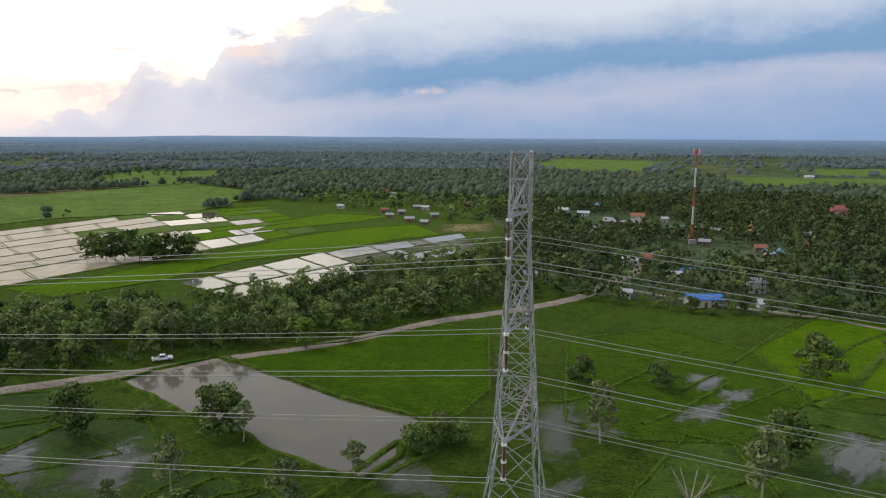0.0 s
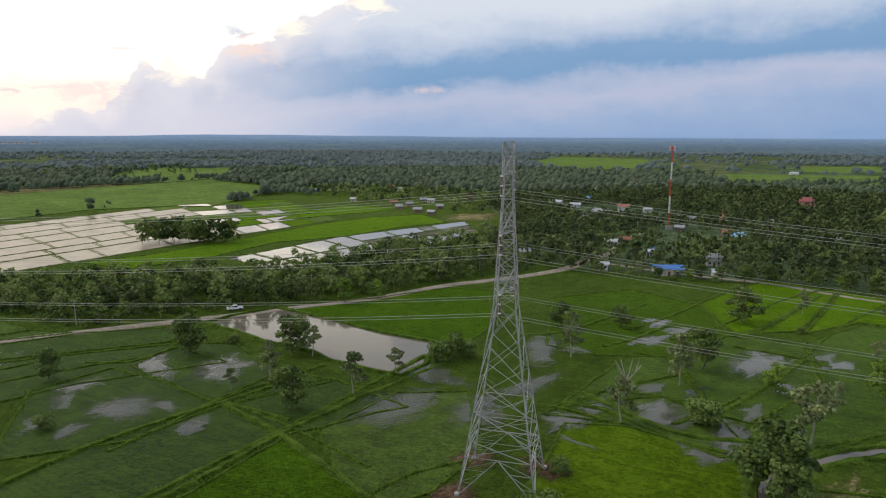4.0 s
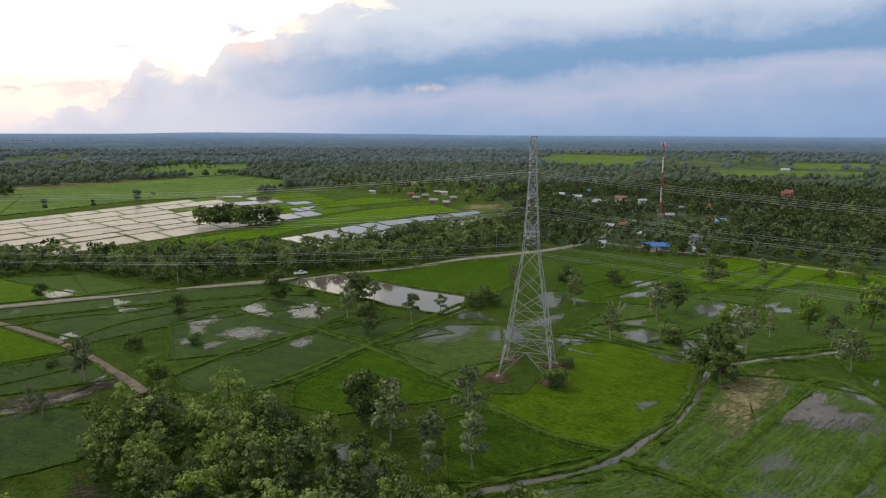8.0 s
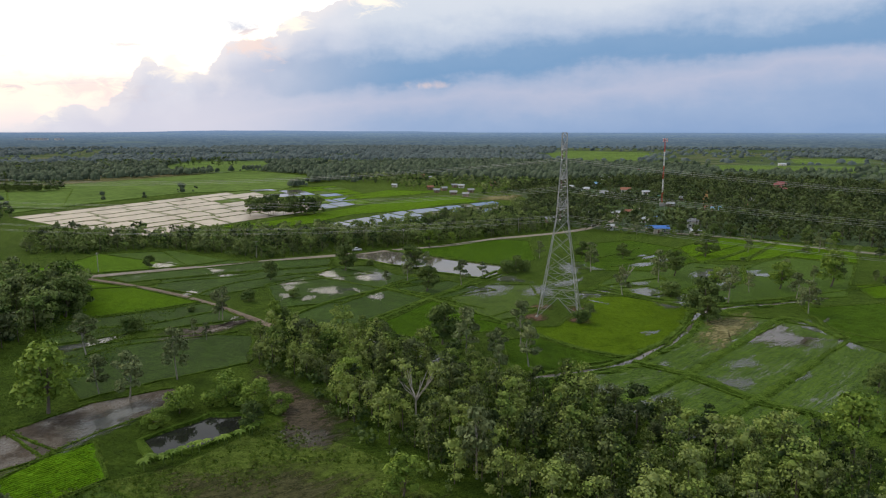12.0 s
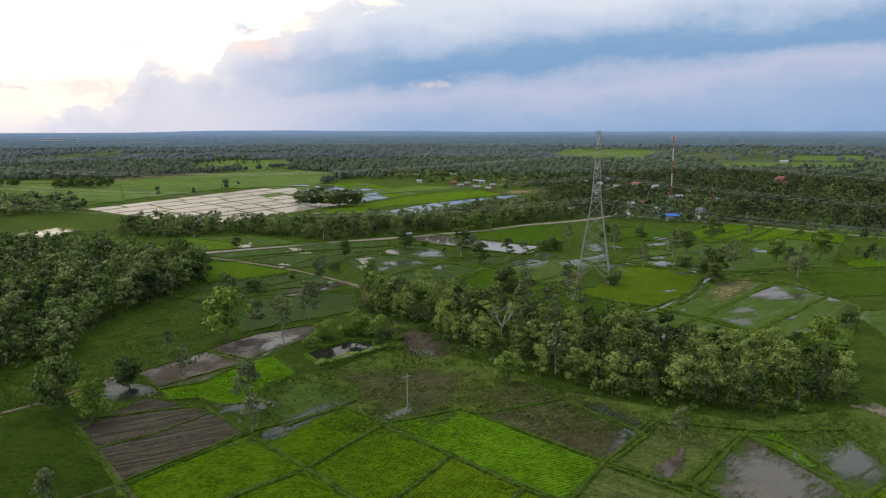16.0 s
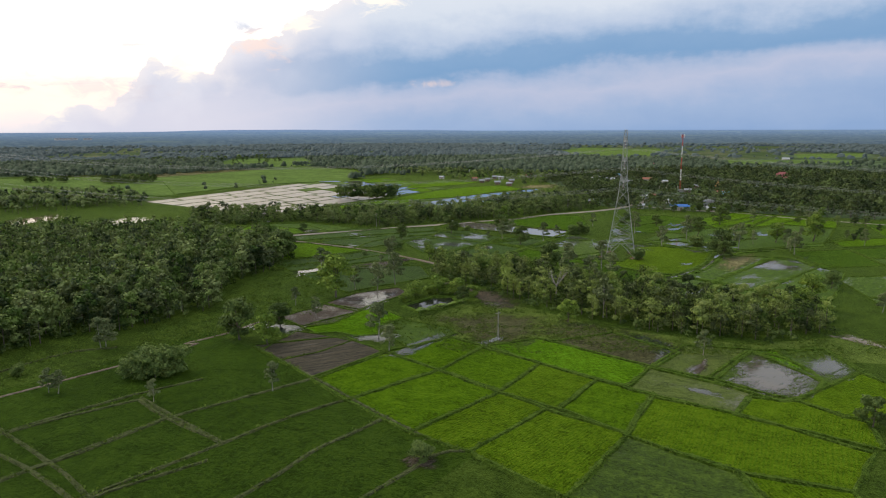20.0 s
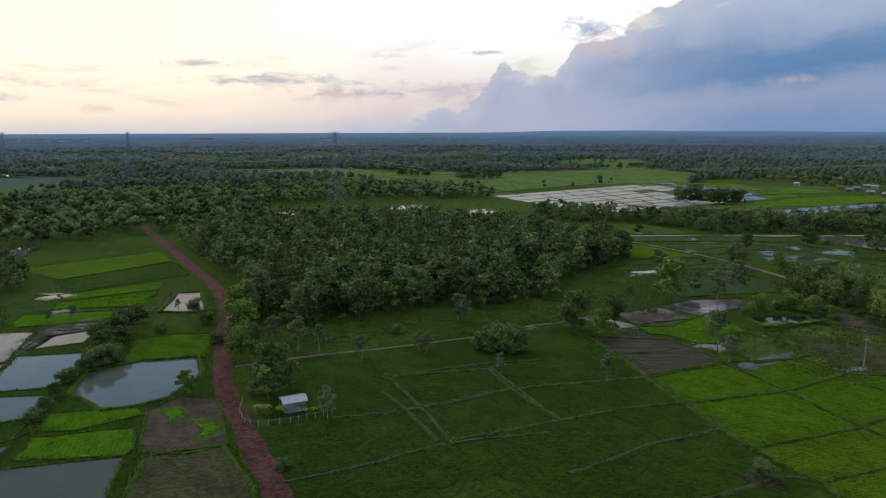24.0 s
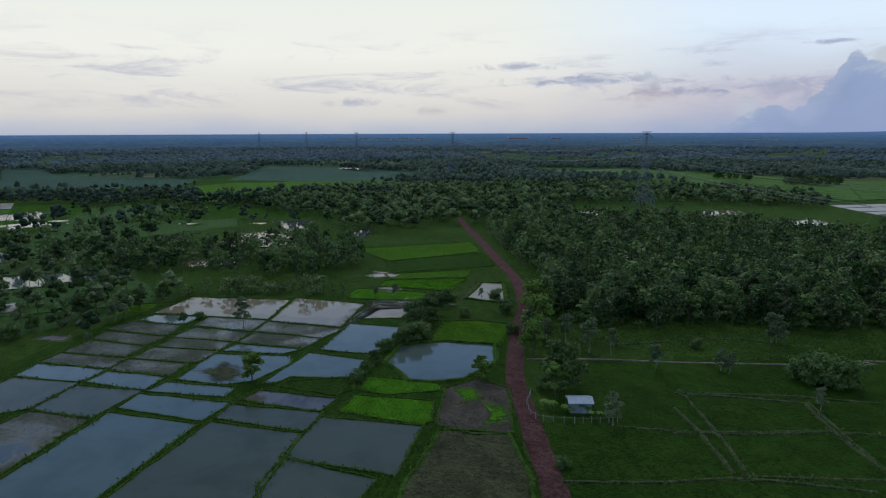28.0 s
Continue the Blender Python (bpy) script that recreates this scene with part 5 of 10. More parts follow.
puddle("puddle_veil", "thin film of water among the rice", [(42.7, 101.0), (48.4, 103.2), (46.7, 96.6), (42.4, 96.0)])
puddle("puddle_veil", "thin film of water among the rice", [(52.0, 98.1), (58.1, 99.6), (54.7, 94.4), (51.4, 94.9)])
puddle("puddle_veil", "thin film of water among the rice", [(60.8, 87.3), (66.5, 90.0), (64.5, 83.7), (59.6, 82.5)])
puddle("puddle_veil", "thin film of water among the rice", [(75.5, 102.9), (80.5, 102.9), (75.2, 95.5), (73.0, 96.9)])
puddle("puddle_veil", "thin film of water among the rice", [(65.1, 77.0), (69.3, 77.0), (66.8, 74.5)])
puddle("puddle_veil", "thin film of water among the rice", [(-22.7, 81.8), (-18.8, 93.2), (-9.8, 99.0), (-4.9, 94.7), (-9.0, 83.1), (-16.0, 78.5)])
puddle("puddle_veil", "thin film of water among the rice", [(-81.7, 111.2), (-79.9, 118.5), (-69.2, 107.9), (-70.7, 103.0)])
puddle("puddle_veil", "thin film of water among the rice", [(-62.2, 111.4), (-62.0, 118.0), (-54.3, 111.5), (-53.5, 103.1), (-58.4, 104.7)])
puddle("puddle_veil", "thin film of water among the rice", [(-92.8, 96.7), (-90.5, 102.8), (-86.1, 106.0), (-85.0, 99.7), (-88.7, 93.9)])
puddle("puddle_veil", "thin film of water among the rice", [(-78.4, 86.1), (-76.1, 90.0), (-68.5, 86.2), (-71.4, 81.4)])
puddle("puddle_veil", "thin film of water among the rice", [(-68.2, 90.0), (-64.3, 91.4), (-60.3, 87.5), (-62.0, 83.8)])
puddle("puddle_veil", "thin film of water among the rice", [(-58.3, 76.0), (-55.7, 79.3), (-51.2, 77.1), (-53.0, 72.9)])
puddle("puddle_veil", "thin film of water among the rice", [(-14.4, 111.9), (-6.7, 115.6), (-0.0, 106.9), (-0.1, 101.5), (-7.6, 103.6)])
puddle("puddle_veil", "thin film of water among the rice", [(-2.5, 88.0), (3.3, 93.4), (8.8, 90.7), (7.0, 80.9), (-0.4, 78.6)])
puddle("puddle_grey", "shallow puddle of standing rainwater among rice", [(-65.9, 113.4), (-60.4, 122.4), (-53.9, 115.7), (-56.1, 103.1), (-64.3, 105.0)])
puddle("puddle_grey", "shallow puddle of standing rainwater among rice", [(-83.0, 116.5), (-78.1, 122.2), (-72.8, 111.2), (-77.8, 107.0)])
puddle("puddle_grey", "shallow puddle of standing rainwater among rice", [(-1.4, -0.2), (6.5, 5.2), (11.6, 8.9), (17.1, 11.1), (17.4, 6.9), (9.4, 2.9), (5.3, -0.2)])
puddle("puddle_grey", "shallow puddle of standing rainwater among rice", [(77.4, 47.5), (82.1, 48.2), (81.3, 35.8), (77.5, 36.4)])
puddle("puddle_grey", "shallow puddle of standing rainwater among rice", [(80.0, 27.9), (83.3, 29.4), (83.2, 21.5), (79.3, 20.0)])
puddle("puddle_grey", "shallow puddle of standing rainwater among rice", [(6.5, -21.8), (11.7, -16.0), (18.0, -11.2), (21.7, -7.9), (17.8, -15.9), (12.4, -21.8)])
puddle("puddle_grey", "shallow puddle of standing rainwater among rice", [(-134.5, 12.1), (-134.0, 18.9), (-129.3, 24.3), (-123.7, 30.5), (-122.1, 29.4), (-127.5, 20.8), (-131.9, 12.6)])
puddle("puddle_grey", "shallow puddle of standing rainwater among rice", [(-158.0, 137.2), (-153.3, 141.1), (-147.8, 133.5), (-151.9, 128.5)])
puddle("puddle_grey", "shallow puddle of standing rainwater among rice", [(-125.3, 84.8), (-123.2, 87.4), (-119.6, 82.3), (-122.3, 79.7)])
puddle("puddle_grey", "shallow puddle of standing rainwater among rice", [(-97.3, 43.1), (-95.5, 51.2), (-93.1, 48.0), (-94.4, 39.6)])
puddle("puddle_veil", "thin film of water among the rice", [(-78.9, 89.6), (-72.3, 94.3), (-65.2, 88.8), (-68.2, 81.8), (-75.7, 83.5)])
puddle("puddle_veil", "thin film of water among the rice", [(-57.7, 78.6), (-53.2, 83.7), (-51.6, 77.0), (-55.1, 73.0)])
puddle("puddle_veil", "thin film of water among the rice", [(1.5, 87.6), (7.1, 97.8), (8.8, 87.7)])
puddle("puddle_veil", "thin film of water among the rice", [(28.7, 90.6), (33.4, 95.2), (33.1, 87.0)])
puddle("puddle_veil", "thin film of water among the rice", [(92.1, 122.6), (103.8, 125.1), (97.8, 117.1)])
puddle("puddle_veil", "thin film of water among the rice", [(27.8, 35.4), (33.8, 38.8), (31.6, 34.4), (27.7, 32.2)])
puddle("puddle_veil", "thin film of water among the rice", [(41.7, 66.9), (49.2, 72.3), (51.5, 67.8), (42.9, 61.9)])
puddle("puddle_veil", "thin film of water among the rice", [(33.4, -0.7), (39.3, 0.4), (43.2, -4.3), (39.5, -8.1), (34.4, -8.1)])
puddle("puddle_veil", "thin film of water among the rice", [(40.6, 8.7), (50.1, 15.7), (48.7, 9.2), (41.1, 4.7)])
puddle("puddle_veil", "thin film of water among the rice", [(52.8, 3.2), (59.6, 5.6), (57.6, -0.5), (50.4, -4.2)])
puddle("puddle_veil", "thin film of water among the rice", [(85.3, 47.6), (92.0, 53.4), (88.1, 47.0)])
puddle("puddle_veil", "thin film of water among the rice", [(-89.1, 80.0), (-85.9, 83.4), (-83.8, 76.7), (-87.2, 73.5)])
puddle("puddle_veil", "thin film of water among the rice", [(-91.3, 93.2), (-87.0, 93.2), (-84.6, 86.9), (-87.9, 86.0)])
puddle("puddle_veil", "thin film of water among the rice", [(-80.7, 78.4), (-75.6, 77.6), (-78.3, 71.2)])
puddle("puddle_veil", "thin film of water among the rice", [(-93.3, 99.8), (-88.1, 102.8), (-87.9, 97.0)])
puddle("puddle_veil", "thin film of water among the rice", [(-130.9, 127.5), (-122.2, 122.9), (-125.0, 117.2)])
puddle("puddle_veil", "thin film of water among the rice", [(2.4, -8.0), (8.3, -4.5), (10.1, -8.0), (3.8, -12.9)])
puddle("puddle_veil", "thin film of water among the rice", [(20.9, 6.9), (26.5, 11.1), (26.6, 7.0), (21.8, 3.0)])
puddle("puddle_mud", "bare grey mud with a skin of water", [(53.3, 26.1), (64.2, 41.4), (71.0, 43.2), (70.9, 33.0), (77.5, 30.4), (69.2, 23.8), (60.4, 24.7)], "mud_patch", "mud patch", "patches of the plain")
puddle("soft_dry", "dry straw-coloured stubble", [(45.1, 35.6), (54.2, 50.5), (66.0, 55.2), (63.0, 44.4), (53.0, 32.9), (46.6, 25.1), (42.1, 27.6)], "stubble_patch", "stubble patch", "patches of the plain")
puddle("soft_mud", "wet reddish-brown mud", [(-109.4, 29.0), (-103.7, 35.0), (-96.0, 41.9), (-94.6, 51.2), (-92.6, 48.7), (-94.4, 36.7), (-101.1, 28.0)], "mud_patch", "mud patch", "patches of the plain")
puddle("puddle_still", "smooth grey-brown flooded paddy corner", [(-8.6, -102.6), (-4.2, -98.0), (5.9, -84.5), (9.4, -90.0), (13.6, -99.6), (3.3, -110.0), (-3.2, -106.6)], "puddle", "puddle", "patches of the plain")
puddle("puddle_grey", "shallow puddle of standing rainwater among rice", [(-23.0, -91.4), (-19.2, -83.5), (-13.6, -81.2), (-18.0, -87.8)])
puddle("puddle_grey", "bare grey mud with a skin of water", [(24.8, -84.6), (26.0, -94.4), (20.3, -98.2), (16.0, -95.4), (16.4, -89.6)], "mud_patch", "mud patch", "patches of the plain")
puddle("puddle_mud", "bare grey mud with a skin of water", [(-15.4, -94.6), (-7.5, -85.6), (-8.6, -92.1), (-13.7, -99.2)], "mud_patch", "mud patch", "patches of the plain")
puddle("puddle_grey", "shallow puddle of standing rainwater among rice", [(-19.4, -104.5), (-13.6, -107.4), (-13.0, -111.2), (-18.6, -108.0)])
puddle("puddle_blue", "shallow puddle of standing rainwater among rice", [(-88.9, -84.5), (-80.6, -70.8), (-75.0, -64.5), (-73.1, -69.0), (-83.3, -83.1)])
puddle("puddle_grey", "shallow puddle of standing rainwater among rice", [(-104.0, -27.9), (-99.2, -19.3), (-91.6, -13.8), (-94.1, -27.9), (-98.8, -36.3)])
puddle("puddle_grey", "shallow puddle of standing rainwater among rice", [(-63.9, -72.4), (-59.0, -67.3), (-57.6, -70.7), (-62.5, -74.9)])
puddle("puddle_grey", "shallow puddle of standing rainwater among rice", [(-38.2, 15.3), (-33.9, 15.4), (-28.4, 13.2), (-25.8, 2.9), (-28.0, 1.1), (-33.1, 9.9)])
puddle("puddle_veil", "thin film of water among the rice", [(-53.1, 29.3), (-48.5, 32.2), (-44.9, 26.6), (-49.0, 24.6)])
bund([(-161.5, 88.9), (-144.7, 93.6), (-131.4, 103.4), (-113.7, 110.8), (-105.3, 121.9)], 0.8, 0.35)
bund([(-120.2, 74.0), (-113.4, 95.8), (-101.5, 107.8), (-83.6, 119.9)], 0.8, 0.35)
bund([(-144.5, 26.1), (-136.0, 36.9), (-120.3, 42.9), (-110.2, 52.4), (-103.5, 59.2)], 0.8, 0.35)
bund([(-124.0, 14.4), (-117.7, 22.9), (-103.1, 29.0), (-90.7, 35.6)], 0.8, 0.35)
bund([(-65.9, 66.8), (-59.7, 78.6), (-53.0, 93.5), (-43.3, 111.5)], 0.8, 0.35)
bund([(-54.2, 47.7), (-46.3, 59.7), (-35.6, 76.3), (-20.9, 101.4), (-8.3, 122.8)], 1.4, 0.5)
bund([(-52.9, 91.7), (-35.7, 78.8), (-16.7, 61.4)], 0.8, 0.35)
bund([(-19.2, 48.0), (-9.5, 58.6), (0.4, 63.7)], 0.8, 0.35)
bund([(-19.1, 49.9), (-6.4, 38.0), (4.3, 23.8), (12.9, 14.5)], 0.8, 0.35)
bund([(55.3, 67.8), (66.5, 69.4), (84.9, 75.8), (102.3, 82.5), (138.2, 98.0)], 0.8, 0.35)
bund([(87.0, 54.0), (85.4, 38.7), (93.1, 28.0)], 0.8, 0.35)
bund([(62.6, 138.0), (86.5, 155.8), (116.8, 184.0), (147.3, 205.8)], 0.8, 0.35)
bund([(84.4, 112.6), (117.5, 149.1), (151.6, 179.3)], 0.8, 0.35)
bund([(28.5, 97.0), (34.5, 87.1), (43.4, 75.4), (55.8, 71.6)], 1.6, 0.5)
bund([(22.5, 90.9), (30.7, 87.1), (35.6, 81.1), (42.6, 71.7), (49.4, 67.0)], 1.5, 0.5)
bund([(49.4, 81.3), (59.1, 88.6), (69.5, 98.3), (81.5, 109.4)], 1.5, 0.5)
bund([(82.4, 139.9), (98.3, 153.1), (122.3, 178.5), (136.7, 193.8)], 2, 0.6)
bund([(-11.1, -99.1), (-2.7, -89.6), (5.6, -80.5)], 0.9, 0.4)
bund([(5.6, -80.5), (13.0, -86.9), (13.7, -102.7), (0.5, -113.1), (-6.1, -108.0), (-10.8, -102.4)], 1.1, 0.5)
bund([(15.4, -82.2), (26.7, -78.7), (26.5, -95.6)], 0.9, 0.4)
ditch([(-10.7, -2.2), (-1.0, 1.8), (8.5, 4.8), (16.1, 9.4), (23.5, 16.8), (32.2, 25.9), (40.8, 37.9), (46.6, 48.6), (52.1, 56.7), (66.6, 64.7), (85.5, 69.8), (104.7, 77.3)])
bund([(-79.4, 51.6), (-69.2, 70.6), (-52.3, 89.9), (-43.7, 99.1)], 1.4, 0.6)
bund([(-61.9, 38.3), (-49.6, 49.7), (-35.3, 74.7), (-23.2, 91.8)], 1.5, 0.6)
bund([(-52.3, 89.9), (-35.2, 73.7), (-14.0, 48.6), (-5.2, 34.9), (5.3, 20.8), (17.3, 13.4)], 1.4, 0.6)
paddy("rice_rowed", "rice_paddy", "thin rice in rows with water between", [(19.4, 10.3), (32.8, 25.9), (44.6, 44.1), (54.2, 53.6), (65.7, 51.6), (72.9, 49.1), (52.9, 27.8), (28.6, 2.4)], 0.7, 0.4, 0.5)
paddy("rice_rowed", "rice_paddy", "thin rice in rows with water between", [(29.0, 1.3), (52.3, 25.4), (73.4, 46.1), (83.0, 39.4), (83.7, 29.9), (63.1, 10.5), (48.1, -4.3), (38.0, -13.8)], 0.7, 0.4, 0.5)
paddy("rice_rowed", "rice_paddy", "thin rice in rows with water between", [(-3.4, -1.6), (8.5, 3.2), (17.1, 7.8), (26.6, 0.5), (18.0, -8.1), (7.9, -15.8), (2.6, -7.9)], 0.7, 0.4, 0.5)
paddy("rice_rowed", "rice_paddy", "thin rice in rows with water between", [(7.9, -17.5), (17.5, -9.7), (26.7, -1.4), (36.3, -15.8), (20.7, -30.0), (15.9, -33.5), (12.3, -26.4)], 0.7, 0.4, 0.5)
paddy("rice_rowed", "rice_paddy", "thin rice in rows with water between", [(21.1, -30.9), (36.0, -16.9), (44.1, -22.2), (42.8, -31.0), (30.5, -41.0), (21.6, -39.9)], 0.7, 0.4, 0.5)
paddy("rice_rowed", "rice_paddy", "thin rice in rows with water between", [(38.6, -14.3), (64.1, 10.5), (82.6, 26.9), (86.6, 16.6), (57.9, -26.6), (46.6, -20.4)], 0.7, 0.4, 0.5)
bund([(17.8, 10.3), (28.3, 1.6), (33.5, -6.0), (38.4, -14.6), (45.6, -21.0), (54.7, -31.1)], 2.2, 0.7)
bund([(8.2, -16.1), (17.9, -8.3), (28.3, 1.6), (41.5, 15.7), (53.4, 27.8), (66.8, 43.6), (76.2, 50.6), (81.2, 44.4), (81.9, 29.8)], 2.2, 0.6)
bund([(20.6, -30.4), (29.4, -21.8), (36.6, -15.4), (50.5, -2.4), (64.3, 11.0)], 2.2, 0.7)
puddle("puddle_veil", "thin film of water among the rice", [(-161.3, 137.0), (-151.2, 133.6), (-148.3, 125.3), (-155.6, 128.5)], "puddle", "puddle", "patches of the plain")
puddle("puddle_veil", "thin film of water among the rice", [(-127.3, 115.6), (-114.7, 115.7), (-119.1, 110.6)], "puddle", "puddle", "patches of the plain")
bund([(19.0, 89.4), (25.7, 85.1), (32.7, 79.4)], 1.0, 0.45)
bund([(20.7, 88.9), (36.0, 99.1), (46.5, 104.8), (57.6, 109.8)], 1.0, 0.45)
bund([(53.4, 147.3), (74.4, 167.0), (111.5, 208.0)], 1.0, 0.45)
bund([(77.7, 131.1), (85.0, 126.4), (92.2, 120.1), (95.7, 114.4)], 1.0, 0.45)
bund([(43.4, 79.5), (54.1, 87.1), (69.8, 98.9), (82.4, 110.4), (92.2, 120.1)], 1.0, 0.45)
bund([(21.8, 142.5), (30.5, 144.1), (48.9, 159.9), (67.7, 179.4)], 1.0, 0.45)
bund([(41.5, 130.8), (50.3, 137.2), (70.0, 155.3)], 1.0, 0.45)
bund([(-60.9, 82.1), (-57.9, 84.9), (-53.5, 90.9), (-49.6, 97.2), (-43.7, 103.0), (-33.9, 115.1)], 1.0, 0.45)
bund([(-32.2, 81.0), (-26.9, 88.9), (-17.2, 99.4), (-9.8, 108.9), (-1.2, 118.7)], 1.0, 0.45)
bund([(-53.2, 90.3), (-44.8, 86.4), (-35.4, 81.1)], 1.0, 0.45)
bund([(-95.6, 115.9), (-84.4, 117.1), (-77.1, 129.2)], 1.0, 0.45)
puddle("puddle_pale", "shallow puddle of standing rainwater among rice", [(35.2, -67.3), (40.8, -68.5), (45.0, -75.8), (42.9, -77.9), (37.1, -72.2)])
paddy("rice_green", "rice_paddy", "bright green young rice paddy with low bunds", [(-104.4, -99.7), (-89.9, -81.8), (-75.6, -94.7), (-94.6, -112.5)], 0.84, 0.4, 0.5)
paddy("rice_green", "rice_paddy", "bright green young rice paddy with low bunds", [(-93.9, -112.8), (-75.3, -95.1), (-61.8, -108.1), (-80.0, -128.0)], 0.84, 0.4, 0.5)
paddy("rice_green", "rice_paddy", "bright green young rice paddy with low bunds", [(-88.2, -80.4), (-72.2, -69.3), (-64.4, -76.4), (-74.7, -93.9)], 0.84, 0.4, 0.5)
paddy("rice_green", "rice_paddy", "bright green young rice paddy with low bunds", [(-74.2, -94.7), (-63.7, -78.3), (-50.3, -89.5), (-61.4, -107.7)], 0.84, 0.4, 0.5)
paddy("rice_yellow", "rice_paddy", "yellow-green rice paddy drilled in rows", [(-60.8, -108.1), (-49.8, -90.8), (-38.7, -101.3), (-49.3, -116.9)], 0.84, 0.4, 0.5)
paddy("rice_lime", "rice_paddy", "lime green rice seedbed paddy", [(-61.6, -76.5), (-47.2, -70.1), (-23.7, -91.8), (-32.1, -104.7), (-49.5, -88.7)], 0.84, 0.4, 0.5)
paddy("rice_yellow", "rice_paddy", "yellow-green rice paddy drilled in rows", [(-79.1, -128.7), (-61.4, -109.1), (-52.7, -117.9), (-68.7, -135.9)], 0.84, 0.4, 0.5)
paddy("rice_yellow", "rice_paddy", "yellow-green rice paddy drilled in rows", [(-67.9, -136.5), (-52.2, -118.5), (-38.7, -129.5), (-53.8, -151.2)], 0.84, 0.4, 0.5)
paddy("rice_green", "rice_paddy", "bright green young rice paddy with low bunds", [(-48.6, -116.9), (-38.2, -102.0), (-27.8, -110.1), (-38.2, -128.6)], 0.84, 0.4, 0.5)
paddy("rice_fallow", "rice_paddy", "yellowish flooded paddy with sparse rice", [(-32.1, -106.1), (-22.9, -93.8), (-5.7, -108.6), (-13.7, -119.2)], 0.84, 0.4, 0.5)
paddy("rice_yellow", "rice_paddy", "yellow-green rice paddy drilled in rows", [(-38.0, -129.8), (-28.1, -111.6), (-13.3, -120.6), (3.5, -137.0), (-7.7, -149.5), (-23.2, -143.1)], 0.84, 0.4, 0.5)
paddy("fallow", "crop_field", "brownish fallow field with faint rows", [(-43.5, -72.3), (-25.5, -65.1), (-13.2, -81.6), (-22.3, -91.8)], 0.84, 0.4, 0.5)
paddy("rice_fallow", "rice_paddy", "yellowish flooded paddy with sparse rice", [(-22.0, -91.8), (-9.0, -76.3), (7.3, -79.5), (-10.0, -99.7)], 0.84, 0.4, 0.5)
paddy("rice_flooded", "rice_paddy", "half-flooded rice paddy with open water", [(-9.6, -100.4), (6.6, -81.7), (14.1, -103.6), (2.3, -112.6)], 0.84, 0.4, 0.5)
paddy("rice_flooded", "rice_paddy", "half-flooded rice paddy with open water", [(8.1, -80.3), (26.5, -79.9), (26.9, -94.5), (14.7, -103.6)], 0.84, 0.4, 0.5)
paddy("rice_yellow", "rice_paddy", "yellow-green rice paddy drilled in rows", [(3.4, -113.0), (25.8, -96.4), (27.3, -103.9), (19.2, -122.5), (8.6, -121.0)], 0.84, 0.4, 0.5)
paddy("rice_yellow", "rice_paddy", "yellow-green rice paddy drilled in rows", [(-12.9, -120.6), (-6.9, -111.8), (2.6, -114.5), (10.4, -123.8), (6.8, -135.3)], 0.84, 0.4, 0.5)
paddy("rice_flooded", "rice_paddy", "half-flooded rice paddy with open water", [(-52.8, -151.7), (-38.3, -131.0), (-23.6, -143.9), (-22.3, -155.2)], 0.84, 0.4, 0.5)
paddy("rice_yellow", "rice_paddy", "yellow-green rice paddy drilled in rows", [(-21.8, -155.2), (-22.8, -144.3), (-8.0, -150.1), (-8.5, -155.4)], 0.84, 0.4, 0.5)
puddle("soft_lime", "patch of lime green seedlings", [(6.6, -81.7), (13.3, -79.4), (14.8, -96.1), (8.2, -90.3)], "seedling_patch", "seedling patch", "patches of the plain")
paddy("rough_grass", "waste_field", "rough yellow-green grass on waste ground", [(-101.3, -56.3), (-76.5, -44.7), (-62.9, -25.6), (-42.2, -40.6), (-27.2, -58.3), (6.7, -74.2), (36.7, -68.5), (63.0, -80.1), (43.3, -91.2), (14.0, -85.6), (-26.5, -80.5), (-66.4, -84.2)], 0, 0.3, 0.5)
paddy("plough", "crop_field", "wet dark ploughed earth in furrows", [(-125.5, -75.5), (-102.5, -68.5), (-89.9, -81.4), (-104.4, -99.7)], 0.7, 0.3, 0.5)
paddy("plough", "crop_field", "dark ploughed earth with weeds", [(-122.1, -79.7), (-119.8, -71.8), (-116.8, -63.4), (-108.1, -67.1), (-100.6, -71.7), (-108.2, -80.7), (-115.4, -86.4)], 0.5, 0.25, 0.5)
paddy("rice_lime", "rice_paddy", "lime green rice seedbed paddy", [(-115.7, -57.3), (-96.5, -35.8), (-87.6, -48.7), (-93.5, -56.0), (-92.9, -64.9), (-98.8, -66.6), (-104.5, -62.6), (-110.4, -64.4)], 0.56, 0.3, 0.5)
puddle("puddle_blue", "shallow puddle of standing rainwater among rice", [(-99.4, -66.6), (-92.7, -65.6), (-90.5, -62.4), (-87.8, -67.9), (-91.6, -72.2), (-96.2, -71.1)])
paddy("mud", "mud_field", "reddish-brown wet mud field", [(-125.0, -47.5), (-114.1, -31.8), (-101.8, -39.2), (-108.0, -53.5), (-115.4, -57.8)])
paddy("mud", "mud_field", "reddish-brown wet mud field", [(-114.6, -30.6), (-105.8, -17.1), (-92.1, -8.3), (-87.4, -16.5), (-98.1, -30.9), (-102.2, -40.0)])
puddle("puddle_blue", "shallow puddle of standing rainwater among rice", [(-130.8, -58.3), (-127.5, -51.8), (-115.8, -59.3), (-118.1, -64.5), (-125.8, -62.8)])
paddy("water_dark", "pond", "small dark still pond", [(-86.8, -33.8), (-78.3, -23.7), (-71.8, -22.9), (-70.3, -29.9), (-75.2, -35.9), (-82.0, -41.1)], 1.26, 0.6, 0.5)
